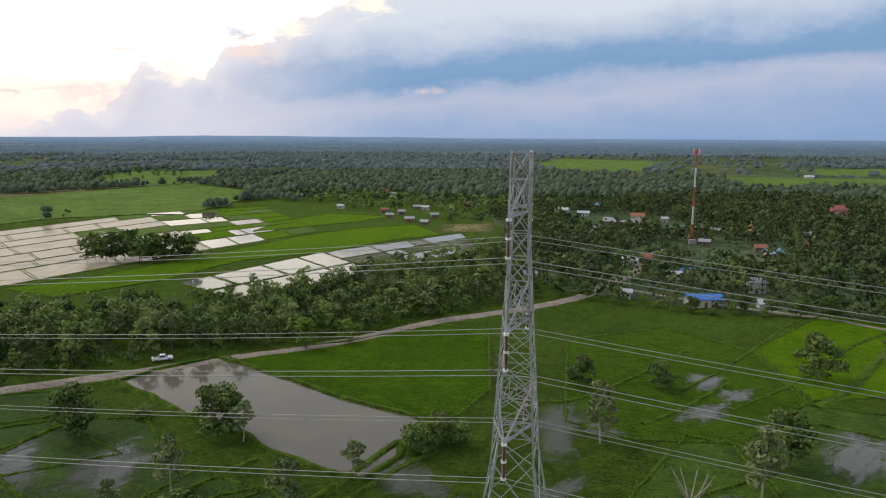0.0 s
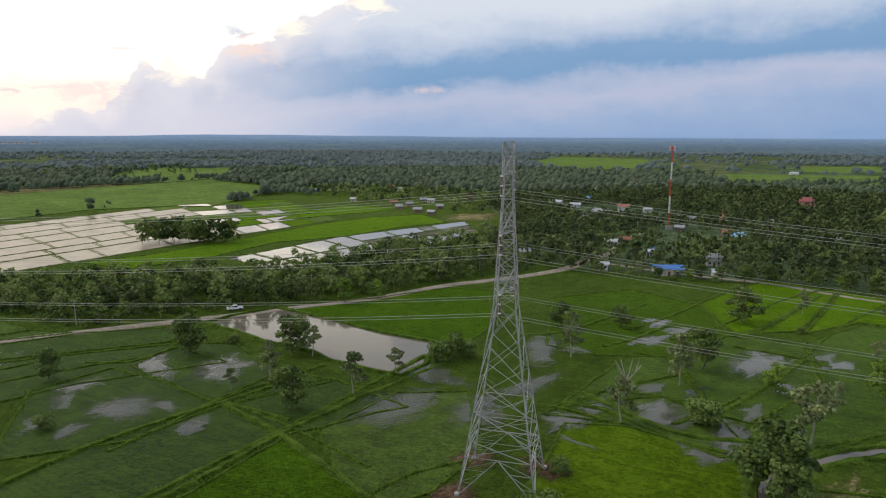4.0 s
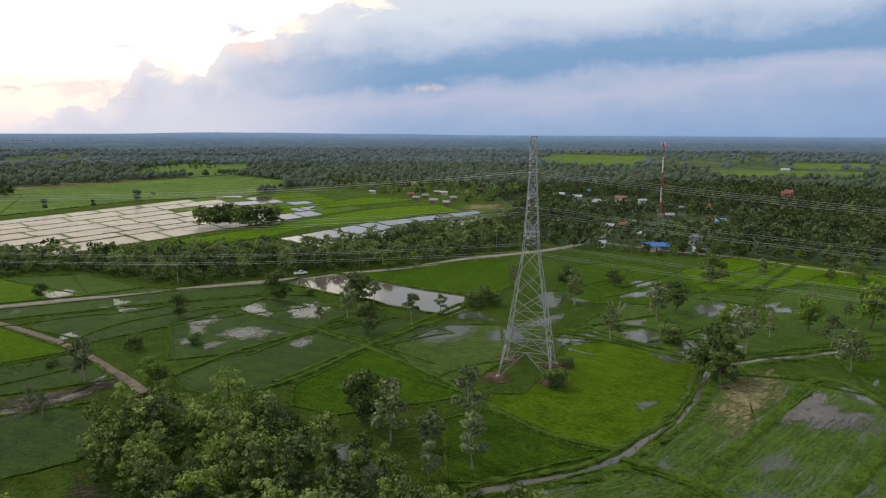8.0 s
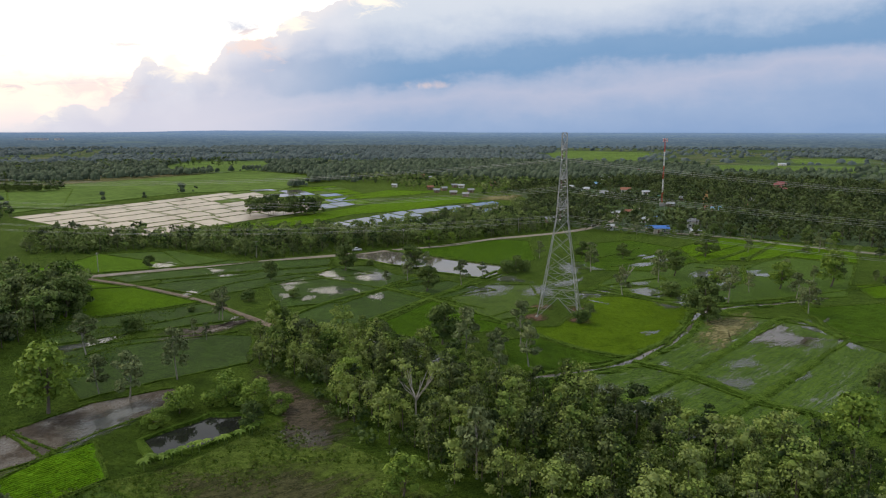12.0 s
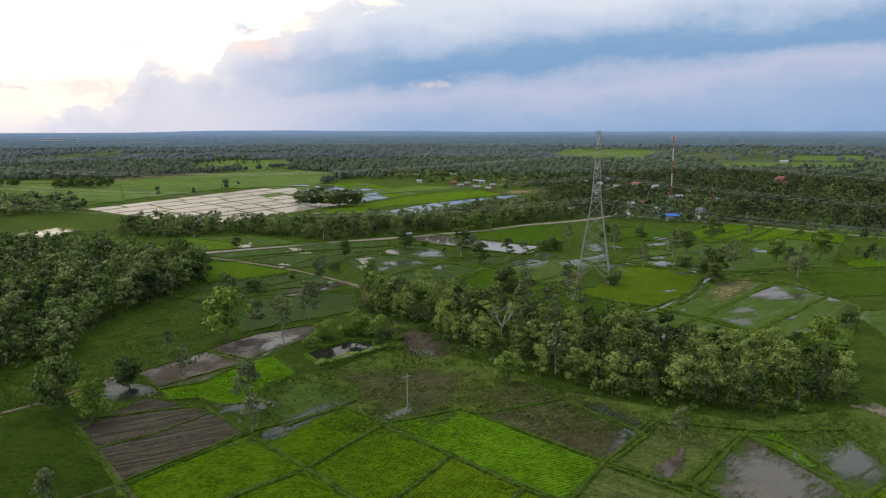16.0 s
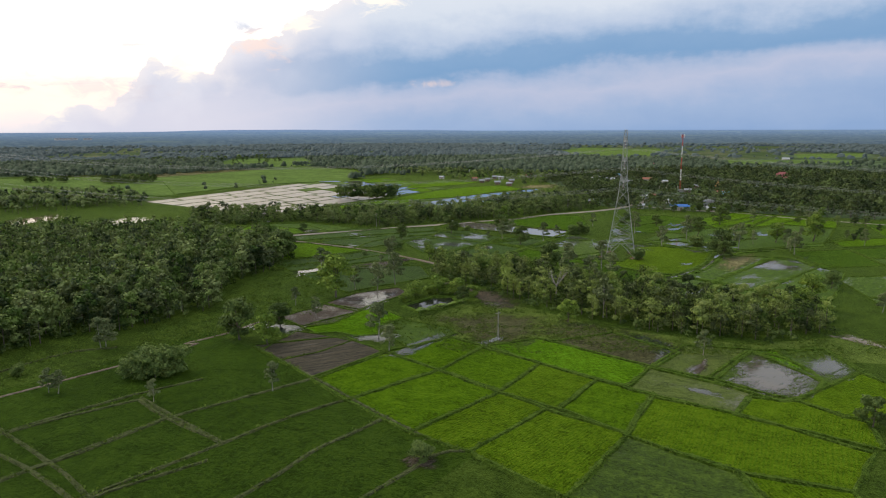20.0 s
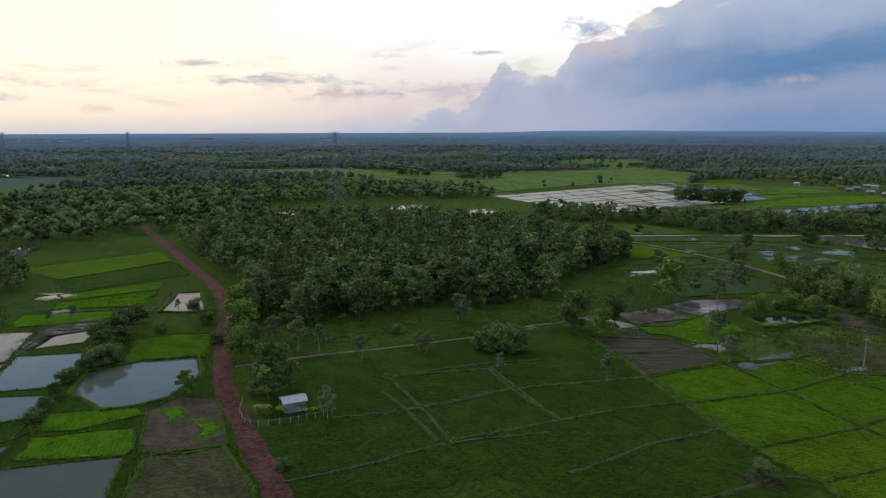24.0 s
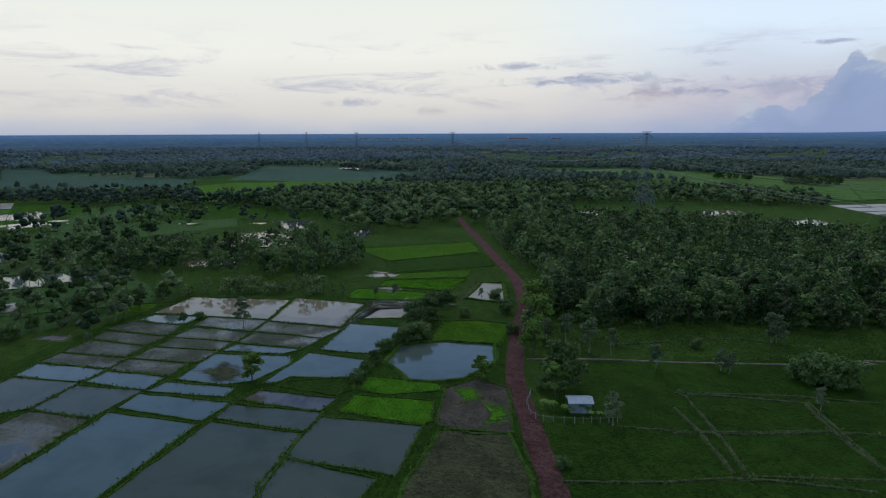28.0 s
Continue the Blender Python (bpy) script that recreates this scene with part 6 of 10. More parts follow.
puddle("soft_earth", "bare wet brown earth beside the woodlot", [(-75.0, 1.5), (-66.7, -5.5), (-58.9, -14.4), (-53.0, -21.0), (-50.8, -30.1), (-52.4, -35.8), (-58.7, -35.0), (-61.4, -27.9), (-66.0, -18.4), (-72.6, -8.2)], "mud_patch", "mud patch", "patches of the plain")
puddle("puddle_still", "still grey-brown rainwater on bare earth", [(-62.0, -27.6), (-55.7, -28.0), (-51.0, -30.0), (-51.8, -35.9), (-58.9, -36.6)])
paddy("rice_wet", "rice_paddy", "green rice paddy with small wet patches", [(-91.8, -59.2), (-87.0, -50.9), (-73.5, -59.5), (-71.3, -64.6), (-82.6, -77.3), (-87.4, -69.4)])
puddle("soft_fallow", "patch of brownish fallow ground", [(-75.7, -47.2), (-58.8, -44.8), (-46.2, -48.7), (-48.0, -64.8), (-55.9, -72.6), (-64.7, -69.1)], "weedy_ground", "weedy ground", "patches of the plain")
puddle("soft_fallow", "patch of brownish fallow ground", [(-44.7, -63.8), (-34.2, -52.7), (-25.6, -61.5), (-12.0, -71.2), (-13.0, -78.8), (-23.7, -88.0), (-33.6, -78.8)], "weedy_ground", "weedy ground", "patches of the plain")
puddle("puddle_blue", "shallow puddle of standing rainwater among rice", [(-21.4, -63.8), (-15.8, -69.2), (-12.8, -74.1), (-15.3, -76.0), (-20.4, -71.1)])
puddle("puddle_blue", "shallow puddle of standing rainwater among rice", [(-18.3, -80.3), (-13.6, -76.9), (-12.3, -79.7), (-18.2, -83.8)])
paddy("rice_dark", "rice_paddy", "deep green rice paddy on the plain", [(-175.2, -108.1), (-162.5, -98.2), (-138.4, -103.3), (-127.7, -76.5), (-125.1, -77.4), (-104.2, -100.9), (-88.9, -118.8), (-76.4, -132.5), (-68.1, -137.0), (-75.9, -147.3), (-85.9, -160.0), (-140.5, -159.7)], 0, 0.3, 0.5)
paddy("rice_dark", "rice_paddy", "deep green rice paddy on the plain", [(-189.2, -133.5), (-164.8, -101.3), (-144.5, -62.9), (-122.8, -81.7), (-106.3, -124.1), (-114.8, -154.8), (-139.2, -187.6), (-156.9, -172.2)], 0, 0.3, 0.5)
bund([(-140.1, -112.9), (-130.8, -121.7), (-115.0, -133.2)], 0.8, 0.3, "low pale grassy bund across the green paddies", "bank_pale")
bund([(-145.4, -143.5), (-138.5, -134.1), (-130.5, -122.6)], 0.8, 0.3, "low pale grassy bund across the green paddies", "bank_pale")
bund([(-131.4, -153.1), (-123.6, -143.8), (-115.1, -133.6), (-104.9, -121.5), (-94.6, -112.5)], 0.8, 0.3, "low pale grassy bund across the green paddies", "bank_pale")
bund([(-106.8, -153.4), (-101.6, -144.9), (-97.3, -136.5), (-92.0, -130.1), (-85.0, -121.4)], 0.8, 0.3, "low pale grassy bund across the green paddies", "bank_pale")
bund([(-125.2, -76.5), (-104.4, -99.7), (-89.0, -117.7), (-76.4, -131.5)], 0.8, 0.3, "low pale grassy bund across the green paddies", "bank_pale")
bund([(-86.8, -153.2), (-80.9, -145.6), (-74.2, -137.2), (-68.4, -136.3)], 0.8, 0.3, "low pale grassy bund across the green paddies", "bank_pale")
bund([(-155.4, -137.3), (-145.4, -143.5), (-132.3, -153.1)], 0.8, 0.3, "low pale grassy bund across the green paddies", "bank_pale")
bund([(-148.1, -148.2), (-145.4, -143.5)], 0.8, 0.3, "low pale grassy bund across the green paddies", "bank_pale")
bund([(-130.5, -122.6), (-113.2, -107.7), (-104.4, -99.7)], 0.8, 0.3, "low pale grassy bund across the green paddies", "bank_pale")
bund([(-160.0, -130.5), (-150.7, -121.6), (-140.1, -112.9)], 0.8, 0.3, "low pale grassy bund across the green paddies", "bank_pale")
bund([(-148.0, -178.7), (-138.6, -166.5), (-130.5, -153.5), (-115.4, -140.0)], 0.8, 0.3, "low pale grassy bund across the green paddies", "bank_pale")
bund([(-156.6, -154.4), (-142.3, -140.6), (-129.3, -121.4)], 0.8, 0.3, "low pale grassy bund across the green paddies", "bank_pale")
bund([(-161.2, -127.6), (-140.9, -142.8), (-129.1, -153.2)], 0.8, 0.3, "low pale grassy bund across the green paddies", "bank_pale")
bund([(-140.3, -111.7), (-129.3, -121.4), (-116.5, -131.9)], 0.8, 0.3, "low pale grassy bund across the green paddies", "bank_pale")
bund([(-160.6, -130.6), (-144.8, -112.5), (-130.6, -100.3)], 0.8, 0.3, "low pale grassy bund across the green paddies", "bank_pale")
bund([(-190.0, -112.0), (-175.2, -83.9), (-162.6, -77.0)], 0.8, 0.3, "low pale grassy bund across the green paddies", "bank_pale")
paddy("rice_dark", "rice_paddy", "deep green rice paddy on the plain", [(-189.6, -134.1), (-172.1, -114.3), (-160.6, -129.5), (-142.5, -140.1), (-156.9, -154.0), (-174.0, -150.3)], 0, 0.3, 0.5)
paddy("rice_dark", "rice_paddy", "deep green rice paddy on the plain", [(-160.3, -164.9), (-156.1, -155.0), (-142.0, -141.0), (-130.4, -152.7), (-138.3, -165.5), (-148.4, -178.3)], 0, 0.3, 0.5)
paddy("rice_dark", "rice_paddy", "deep green rice paddy on the plain", [(-159.8, -128.5), (-141.0, -112.7), (-129.6, -120.6), (-142.2, -139.7)], 0, 0.3, 0.5)
paddy("rice_dark", "rice_paddy", "deep green rice paddy on the plain", [(-192.7, -261.4), (-258.7, -260.7), (-285.9, -233.3), (-310.4, -202.6), (-283.1, -142.0), (-242.4, -135.0), (-212.7, -134.0), (-160.3, -176.7), (-142.1, -191.7)], 0.00, 0.25, 0.5)
paddy("water_brown", "pond", "muddy tan-brown pond", [(-301.2, -207.2), (-315.6, -191.1), (-291.6, -165.7), (-272.6, -181.1)], 0.42, 0.25, 0.5)
paddy("water_brown", "pond", "muddy tan-brown pond", [(-270.4, -180.3), (-292.0, -162.3), (-271.1, -147.4), (-251.7, -166.4)], 0.42, 0.25, 0.5)
paddy("water_pale", "flooded_paddy", "shallow flooded paddy mirroring the pale sky", [(-256.9, -158.8), (-265.9, -144.3), (-256.9, -135.9), (-249.3, -146.5)], 0.42, 0.25, 0.5)
paddy("water_teal", "pond", "still grey-brown pond mirroring clouds", [(-295.8, -214.5), (-299.0, -207.7), (-288.5, -197.0), (-282.1, -204.3)], 0.42, 0.25, 0.5)
paddy("stubble", "rice_paddy", "shallow flooded paddy of grey-brown stubble", [(-278.9, -201.0), (-285.2, -194.6), (-271.4, -181.6), (-263.3, -189.8)], 0.42, 0.25, 0.5)
paddy("stubble", "rice_paddy", "shallow flooded paddy of grey-brown stubble", [(-262.4, -188.7), (-269.5, -181.2), (-249.3, -167.1), (-245.3, -175.7)], 0.42, 0.25, 0.5)
paddy("stubble", "rice_paddy", "shallow flooded paddy of grey-brown stubble", [(-290.2, -223.2), (-294.8, -215.2), (-281.5, -204.6), (-273.7, -211.2)], 0.42, 0.25, 0.5)
paddy("stubble", "rice_paddy", "shallow flooded paddy of grey-brown stubble", [(-271.0, -209.4), (-276.1, -201.4), (-262.2, -190.3), (-256.2, -196.7)], 0.42, 0.25, 0.5)
paddy("stubble", "rice_paddy", "shallow flooded paddy of grey-brown stubble", [(-255.2, -196.2), (-260.1, -188.4), (-244.6, -176.6), (-239.5, -184.0)], 0.42, 0.25, 0.5)
paddy("stubble", "rice_paddy", "shallow flooded paddy of grey-brown stubble", [(-282.9, -228.4), (-288.3, -223.6), (-272.5, -211.5), (-267.7, -218.1)], 0.42, 0.25, 0.5)
paddy("stubble", "rice_paddy", "shallow flooded paddy of grey-brown stubble", [(-264.7, -215.0), (-269.3, -208.9), (-255.8, -197.8), (-251.4, -203.4)], 0.42, 0.25, 0.5)
paddy("water_teal", "pond", "still grey-brown pond mirroring clouds", [(-249.8, -202.0), (-252.9, -196.4), (-238.8, -184.8), (-238.4, -190.6)], 0.42, 0.25, 0.5)
paddy("stubble", "rice_paddy", "shallow flooded paddy of grey-brown stubble", [(-274.2, -236.7), (-280.9, -229.2), (-267.1, -218.3), (-260.7, -224.5)], 0.42, 0.25, 0.5)
paddy("stubble", "rice_paddy", "shallow flooded paddy of grey-brown stubble", [(-258.0, -222.5), (-263.7, -216.1), (-250.9, -203.6), (-245.0, -210.7)], 0.42, 0.25, 0.5)
paddy("water_teal", "pond", "still pond mirroring the blue-grey sky", [(-239.0, -213.6), (-248.1, -204.5), (-235.2, -190.0), (-229.9, -192.4), (-224.3, -203.8), (-226.1, -210.0), (-235.4, -217.1)], 0.42, 0.25, 0.5)
paddy("stubble", "rice_paddy", "shallow flooded paddy of grey-brown stubble", [(-268.3, -242.3), (-273.4, -237.1), (-259.2, -224.8), (-253.4, -229.6)], 0.42, 0.25, 0.5)
paddy("stubble", "rice_paddy", "shallow flooded paddy of grey-brown stubble", [(-252.0, -229.8), (-257.1, -223.5), (-245.5, -212.8), (-239.2, -219.1)], 0.42, 0.25, 0.5)
paddy("water_teal", "pond", "still grey-brown pond mirroring clouds", [(-260.8, -248.9), (-267.3, -243.1), (-252.7, -230.1), (-247.3, -236.5)], 0.42, 0.25, 0.5)
paddy("water_teal", "pond", "still pond mirroring the blue-grey sky", [(-246.9, -235.8), (-251.2, -230.0), (-239.3, -219.9), (-233.5, -226.0)], 0.42, 0.25, 0.5)
paddy("water_teal", "pond", "still grey-brown pond mirroring clouds", [(-231.5, -225.0), (-234.7, -219.9), (-222.5, -209.2), (-218.4, -212.6)], 0.42, 0.25, 0.5)
paddy("water_green", "flooded_paddy", "dark flooded paddy with rice shoots under water", [(-250.7, -256.5), (-260.1, -249.3), (-246.7, -237.4), (-236.8, -247.5), (-237.9, -256.9)], 0.42, 0.25, 0.5)
paddy("water_green", "flooded_paddy", "dark flooded paddy with rice shoots under water", [(-235.6, -247.0), (-244.7, -237.7), (-233.0, -226.5), (-223.5, -238.3)], 0.42, 0.25, 0.5)
paddy("water_teal", "pond", "still pond mirroring the blue-grey sky", [(-225.4, -232.1), (-230.6, -226.6), (-214.0, -212.6), (-208.6, -220.3)], 0.42, 0.25, 0.5)
paddy("water_mud", "pond", "shallow muddy brown pool beside trees", [(-213.8, -209.5), (-216.1, -204.0), (-202.7, -193.2), (-198.8, -199.1)], 0.42, 0.25, 0.5)
paddy("water_green", "flooded_paddy", "dark flooded paddy with rice shoots under water", [(-207.5, -217.1), (-212.1, -212.1), (-198.0, -199.0), (-191.6, -205.3)], 0.42, 0.25, 0.5)
paddy("stubble", "rice_paddy", "shallow flooded paddy of grey-brown stubble", [(-226.3, -258.3), (-234.0, -248.2), (-222.7, -238.7), (-206.7, -254.8), (-203.7, -259.1)], 0.42, 0.25, 0.5)
paddy("water_teal", "pond", "still pond mirroring the blue-grey sky", [(-201.2, -257.2), (-223.4, -234.9), (-206.9, -222.0), (-188.6, -243.0), (-191.1, -255.9)], 0.42, 0.25, 0.5)
paddy("water_green", "flooded_paddy", "dark flooded paddy with rice shoots under water", [(-186.1, -242.5), (-206.0, -219.1), (-190.6, -206.6), (-170.9, -224.8)], 0.42, 0.25, 0.5)
paddy("water_green", "flooded_paddy", "dark flooded paddy with rice shoots under water", [(-183.7, -212.6), (-195.0, -199.6), (-179.6, -185.9), (-166.8, -200.0)], 0.42, 0.25, 0.5)
paddy("water_green", "flooded_paddy", "dark flooded paddy with rice shoots under water", [(-176.4, -219.3), (-182.7, -213.0), (-167.4, -204.0), (-163.9, -208.9), (-171.5, -222.3)], 0.42, 0.25, 0.5)
paddy("water_teal", "pond", "still pond mirroring the blue-grey sky", [(-220.5, -202.3), (-234.3, -184.3), (-220.9, -175.6), (-212.4, -183.0), (-219.3, -197.0)], 0.42, 0.25, 0.5)
paddy("water_teal", "pond", "still pond mirroring the blue-grey sky", [(-235.3, -180.1), (-252.5, -162.4), (-239.9, -152.5), (-228.5, -163.3), (-224.8, -171.3)], 0.42, 0.25, 0.5)
paddy("rice_dark", "rice_paddy", "deep green rice paddy on the plain", [(-217.9, -199.9), (-220.0, -194.9), (-210.6, -184.9), (-204.8, -192.2)], 0.42, 0.25, 0.5)
puddle("soft_fallow", "patch of brownish fallow ground", [(-237.4, -211.6), (-240.8, -205.1), (-232.4, -202.7), (-226.4, -206.6), (-229.3, -210.6)], "weedy_ground", "weedy ground", "patches of the plain")
paddy("rice_dark", "rice_paddy", "deep green rice paddy on the plain", [(-214.7, -200.9), (-219.8, -194.6), (-210.7, -184.4), (-205.4, -188.0), (-205.8, -194.1)], 0.35, 0.25, 0.5)
paddy("rice_lime", "rice_paddy", "lime green rice seedbed paddy", [(-196.1, -193.8), (-200.9, -188.4), (-188.8, -176.9), (-181.3, -182.9), (-180.8, -185.3), (-194.8, -194.5)], 0.31, 0.25, 0.5)
paddy("rice_lime", "rice_paddy", "lime green rice seedbed paddy", [(-203.8, -185.6), (-209.2, -179.9), (-196.6, -169.8), (-192.9, -171.7), (-197.8, -181.4)], 0.31, 0.25, 0.5)
paddy("water_teal", "pond", "still pond mirroring the blue-grey sky", [(-216.3, -170.8), (-225.0, -160.9), (-220.5, -149.0), (-210.4, -141.1), (-200.7, -149.2), (-195.6, -162.3), (-198.1, -168.7), (-202.4, -173.0)], 1.12, 0.5, 0.5)
paddy("rice_dark", "rice_paddy", "deep green rice paddy on the plain", [(-225.7, -161.9), (-242.4, -145.7), (-238.2, -138.1), (-225.4, -151.3)], 0.35, 0.25, 0.5)
paddy("rice_green", "rice_paddy", "bright green young rice paddy with low bunds", [(-224.0, -151.3), (-236.8, -138.1), (-232.1, -129.7), (-222.9, -124.5), (-210.2, -139.2), (-218.7, -146.5)], 0.35, 0.25, 0.5)
paddy("bare_earth", "crop_field", "bare brown earth plot", [(-178.9, -181.8), (-192.3, -169.7), (-192.6, -161.2), (-184.3, -158.8), (-167.5, -172.7), (-171.0, -178.7)], 0.39, 0.25, 0.5)
puddle("soft_lime", "patch of lime green seedlings", [(-190.6, -168.5), (-188.5, -164.5), (-184.3, -167.1), (-184.4, -170.9)], "seedling_patch", "seedling patch", "patches of the plain")
puddle("soft_lime", "patch of lime green seedlings", [(-181.5, -168.6), (-177.5, -165.5), (-170.8, -170.7), (-173.1, -174.8), (-175.6, -170.4)], "seedling_patch", "seedling patch", "patches of the plain")
paddy("fallow", "crop_field", "brownish fallow field with faint rows", [(-162.2, -199.9), (-175.4, -183.6), (-167.0, -174.2), (-152.0, -182.6), (-144.9, -189.0), (-157.3, -204.8)], 0.7, 0.3, 0.5)
puddle("soft_mud", "wet reddish-brown mud", [(-250.8, -167.1), (-270.8, -145.7), (-269.0, -136.9), (-258.1, -124.8), (-254.3, -129.8), (-263.5, -147.1), (-255.7, -159.4)], "mud_patch", "mud patch", "patches of the plain")
paddy("water_pale", "flooded_paddy", "shallow flooded paddy mirroring the pale sky", [(-257.0, -114.1), (-272.3, -94.2), (-266.2, -89.5), (-243.1, -107.6)], 1.12, 0.6, 0.5)
puddle("soft_earth", "bare brown earth", [(-257.5, -116.3), (-274.6, -95.7), (-273.1, -93.7), (-256.3, -114.6)], "bare_ground", "bare ground", "patches of the plain")
paddy("rice_lime", "rice_paddy", "lime green rice seedbed paddy", [(-284.1, -146.0), (-291.7, -137.4), (-271.7, -121.2), (-263.3, -129.3), (-279.9, -146.1)])
paddy("rice_lime", "rice_paddy", "lime green rice seedbed paddy", [(-297.2, -122.2), (-281.3, -96.1), (-269.7, -112.7), (-290.8, -128.4)])
paddy("rice_green", "rice_paddy", "bright green young rice paddy with low bunds", [(-308.2, -115.7), (-294.7, -82.7), (-284.6, -93.5), (-298.5, -118.9)])
paddy("rice_green", "rice_paddy", "bright green young rice paddy with low bunds", [(-369.4, -95.8), (-351.9, -37.9), (-326.6, -52.5), (-331.0, -99.3)], 0.35, 0.25, 0.5)
paddy("rice_dark", "rice_paddy", "deep green rice paddy on the plain", [(-332.5, -101.4), (-322.1, -54.4), (-295.5, -69.6), (-309.7, -112.1)], 0.35, 0.25, 0.5)
puddle("puddle_pale", "shallow puddle of standing rainwater among rice", [(-287.8, -133.7), (-289.1, -124.6), (-280.1, -126.5), (-280.9, -131.9)])
puddle("puddle_pale", "shallow puddle of standing rainwater among rice", [(-317.3, -118.3), (-307.3, -110.9), (-306.2, -116.9)])
puddle("puddle_pale", "shallow puddle of standing rainwater among rice", [(-433.4, -135.6), (-454.2, -118.3), (-428.2, -112.4), (-420.5, -125.1)])
puddle("puddle_pale", "shallow puddle of standing rainwater among rice", [(-418.7, -146.7), (-422.4, -136.6), (-403.6, -118.2), (-404.9, -131.3)])
puddle("puddle_sky", "shallow puddle of standing rainwater among rice", [(-393.1, -82.8), (-417.7, -63.6), (-415.7, -61.0), (-392.9, -79.4)])
puddle("puddle_sky", "shallow puddle of standing rainwater among rice", [(-494.7, -106.9), (-492.3, -94.9), (-485.5, -99.4)])
puddle("puddle_sky", "shallow puddle of standing rainwater among rice", [(-490.5, -88.2), (-486.6, -64.5), (-465.4, -82.1), (-456.7, -95.1)])
puddle("puddle_sky", "shallow puddle of standing rainwater among rice", [(-564.7, -236.9), (-572.8, -218.4), (-568.7, -199.7), (-558.4, -216.4)])
puddle("puddle_pale", "shallow puddle of standing rainwater among rice", [(-439.4, -243.4), (-468.5, -232.0), (-456.4, -229.5), (-438.8, -237.9)])
puddle("puddle_sky", "shallow puddle of standing rainwater among rice", [(-613.2, -235.0), (-636.4, -203.0), (-613.3, -215.4)])
puddle("puddle_sky", "shallow puddle of standing rainwater among rice", [(-1057.9, 246.4), (-1038.6, 269.8), (-939.7, 244.3), (-989.7, 229.0)])
puddle("puddle_pale", "shallow puddle of standing rainwater among rice", [(-436.1, -215.0), (-444.2, -202.6), (-432.9, -205.8)])
puddle("puddle_sky", "shallow puddle of standing rainwater among rice", [(-523.2, -144.2), (-517.2, -131.8), (-508.4, -137.8)])
puddle("puddle_pale", "shallow puddle of standing rainwater among rice", [(-415.3, -218.0), (-427.8, -211.5), (-416.0, -212.2)])
puddle("puddle_pale", "shallow puddle of standing rainwater among rice", [(-292.6, -242.4), (-293.7, -236.6), (-286.6, -232.5), (-286.4, -237.5)])
puddle("puddle_pale", "shallow puddle of standing rainwater among rice", [(-425.2, 66.5), (-415.2, 91.2), (-406.1, 75.6)])
puddle("puddle_pale", "shallow puddle of standing rainwater among rice", [(-404.9, 99.2), (-389.9, 108.0), (-385.1, 92.9)])
puddle("puddle_pale", "shallow puddle of standing rainwater among rice", [(-286.4, 145.9), (-279.3, 167.0), (-277.0, 149.6)])
puddle("puddle_sky", "shallow puddle of standing rainwater among rice", [(-722.7, -137.0), (-727.6, -126.5), (-711.5, -130.9)])
puddle("puddle_pale", "shallow puddle of standing rainwater among rice", [(-339.3, 109.2), (-330.2, 107.4), (-331.3, 97.4)])
puddle("puddle_pale", "shallow puddle of standing rainwater among rice", [(-331.1, -248.8), (-340.6, -243.5), (-334.5, -241.4), (-328.6, -246.6)])
puddle("puddle_sky", "shallow puddle of standing rainwater among rice", [(-472.8, -146.2), (-474.3, -140.9), (-466.3, -144.9)])
puddle("puddle_pale", "shallow puddle of standing rainwater among rice", [(-296.8, 149.5), (-292.1, 159.7), (-288.8, 147.1)])
paddy("rice_wet", "rice_paddy", "green rice paddy with small wet patches", [(-479.4, -241.0), (-553.5, -201.4), (-530.6, -101.8), (-488.6, -116.2), (-477.6, -177.1), (-450.2, -228.8)], 0.00, 0.25, 0.5)
paddy("rice_wet", "rice_paddy", "green rice paddy with small wet patches", [(-339.6, -248.4), (-403.4, -233.4), (-390.6, -195.9), (-352.6, -201.3), (-326.2, -196.9), (-305.3, -219.5), (-298.4, -250.3)], 0.00, 0.25, 0.5)
paddy("rice_rowed", "rice_paddy", "thin rice in rows with water between", [(68.4, -47.3), (97.9, -50.1), (102.3, -25.4), (72.8, -23.9)], 0.66, 0.3, 0.5)
paddy("rice_rowed", "rice_paddy", "thin rice in rows with water between", [(72.8, -23.9), (102.3, -25.4), (109.1, 10.8), (78.7, 8.0)], 0.66, 0.3, 0.5)
paddy("rice_mid_darker", "rice_paddy", "green rice paddy darkened in its colour", [(82.4, 27.4), (112.9, 31.7), (119.7, 69.8), (88.8, 62.8)], 0.66, 0.3, 0.5)
paddy("rice_wet", "rice_paddy", "green rice paddy with small wet patches", [(97.9, -50.1), (131.0, -54.0), (134.8, -32.2), (101.4, -30.4)], 0.66, 0.3, 0.5)
paddy("rice_flooded", "rice_paddy", "half-flooded rice paddy with open water", [(101.4, -30.4), (134.8, -32.2), (144.2, 19.9), (110.4, 17.8)], 0.66, 0.3, 0.5)
paddy("rice_wet", "rice_paddy", "green rice paddy with small wet patches", [(110.4, 17.8), (144.2, 19.9), (150.2, 52.0), (115.6, 46.8)], 0.66, 0.3, 0.5)
paddy("rice_mid_darker", "rice_paddy", "green rice paddy darkened in its colour", [(115.6, 46.8), (150.2, 52.0), (154.8, 77.4), (119.7, 69.8)], 0.66, 0.3, 0.5)
paddy("rice_wet", "rice_paddy", "green rice paddy with small wet patches", [(131.0, -54.0), (154.7, -57.7), (159.0, -33.2), (134.8, -31.7)], 0.66, 0.3, 0.5)
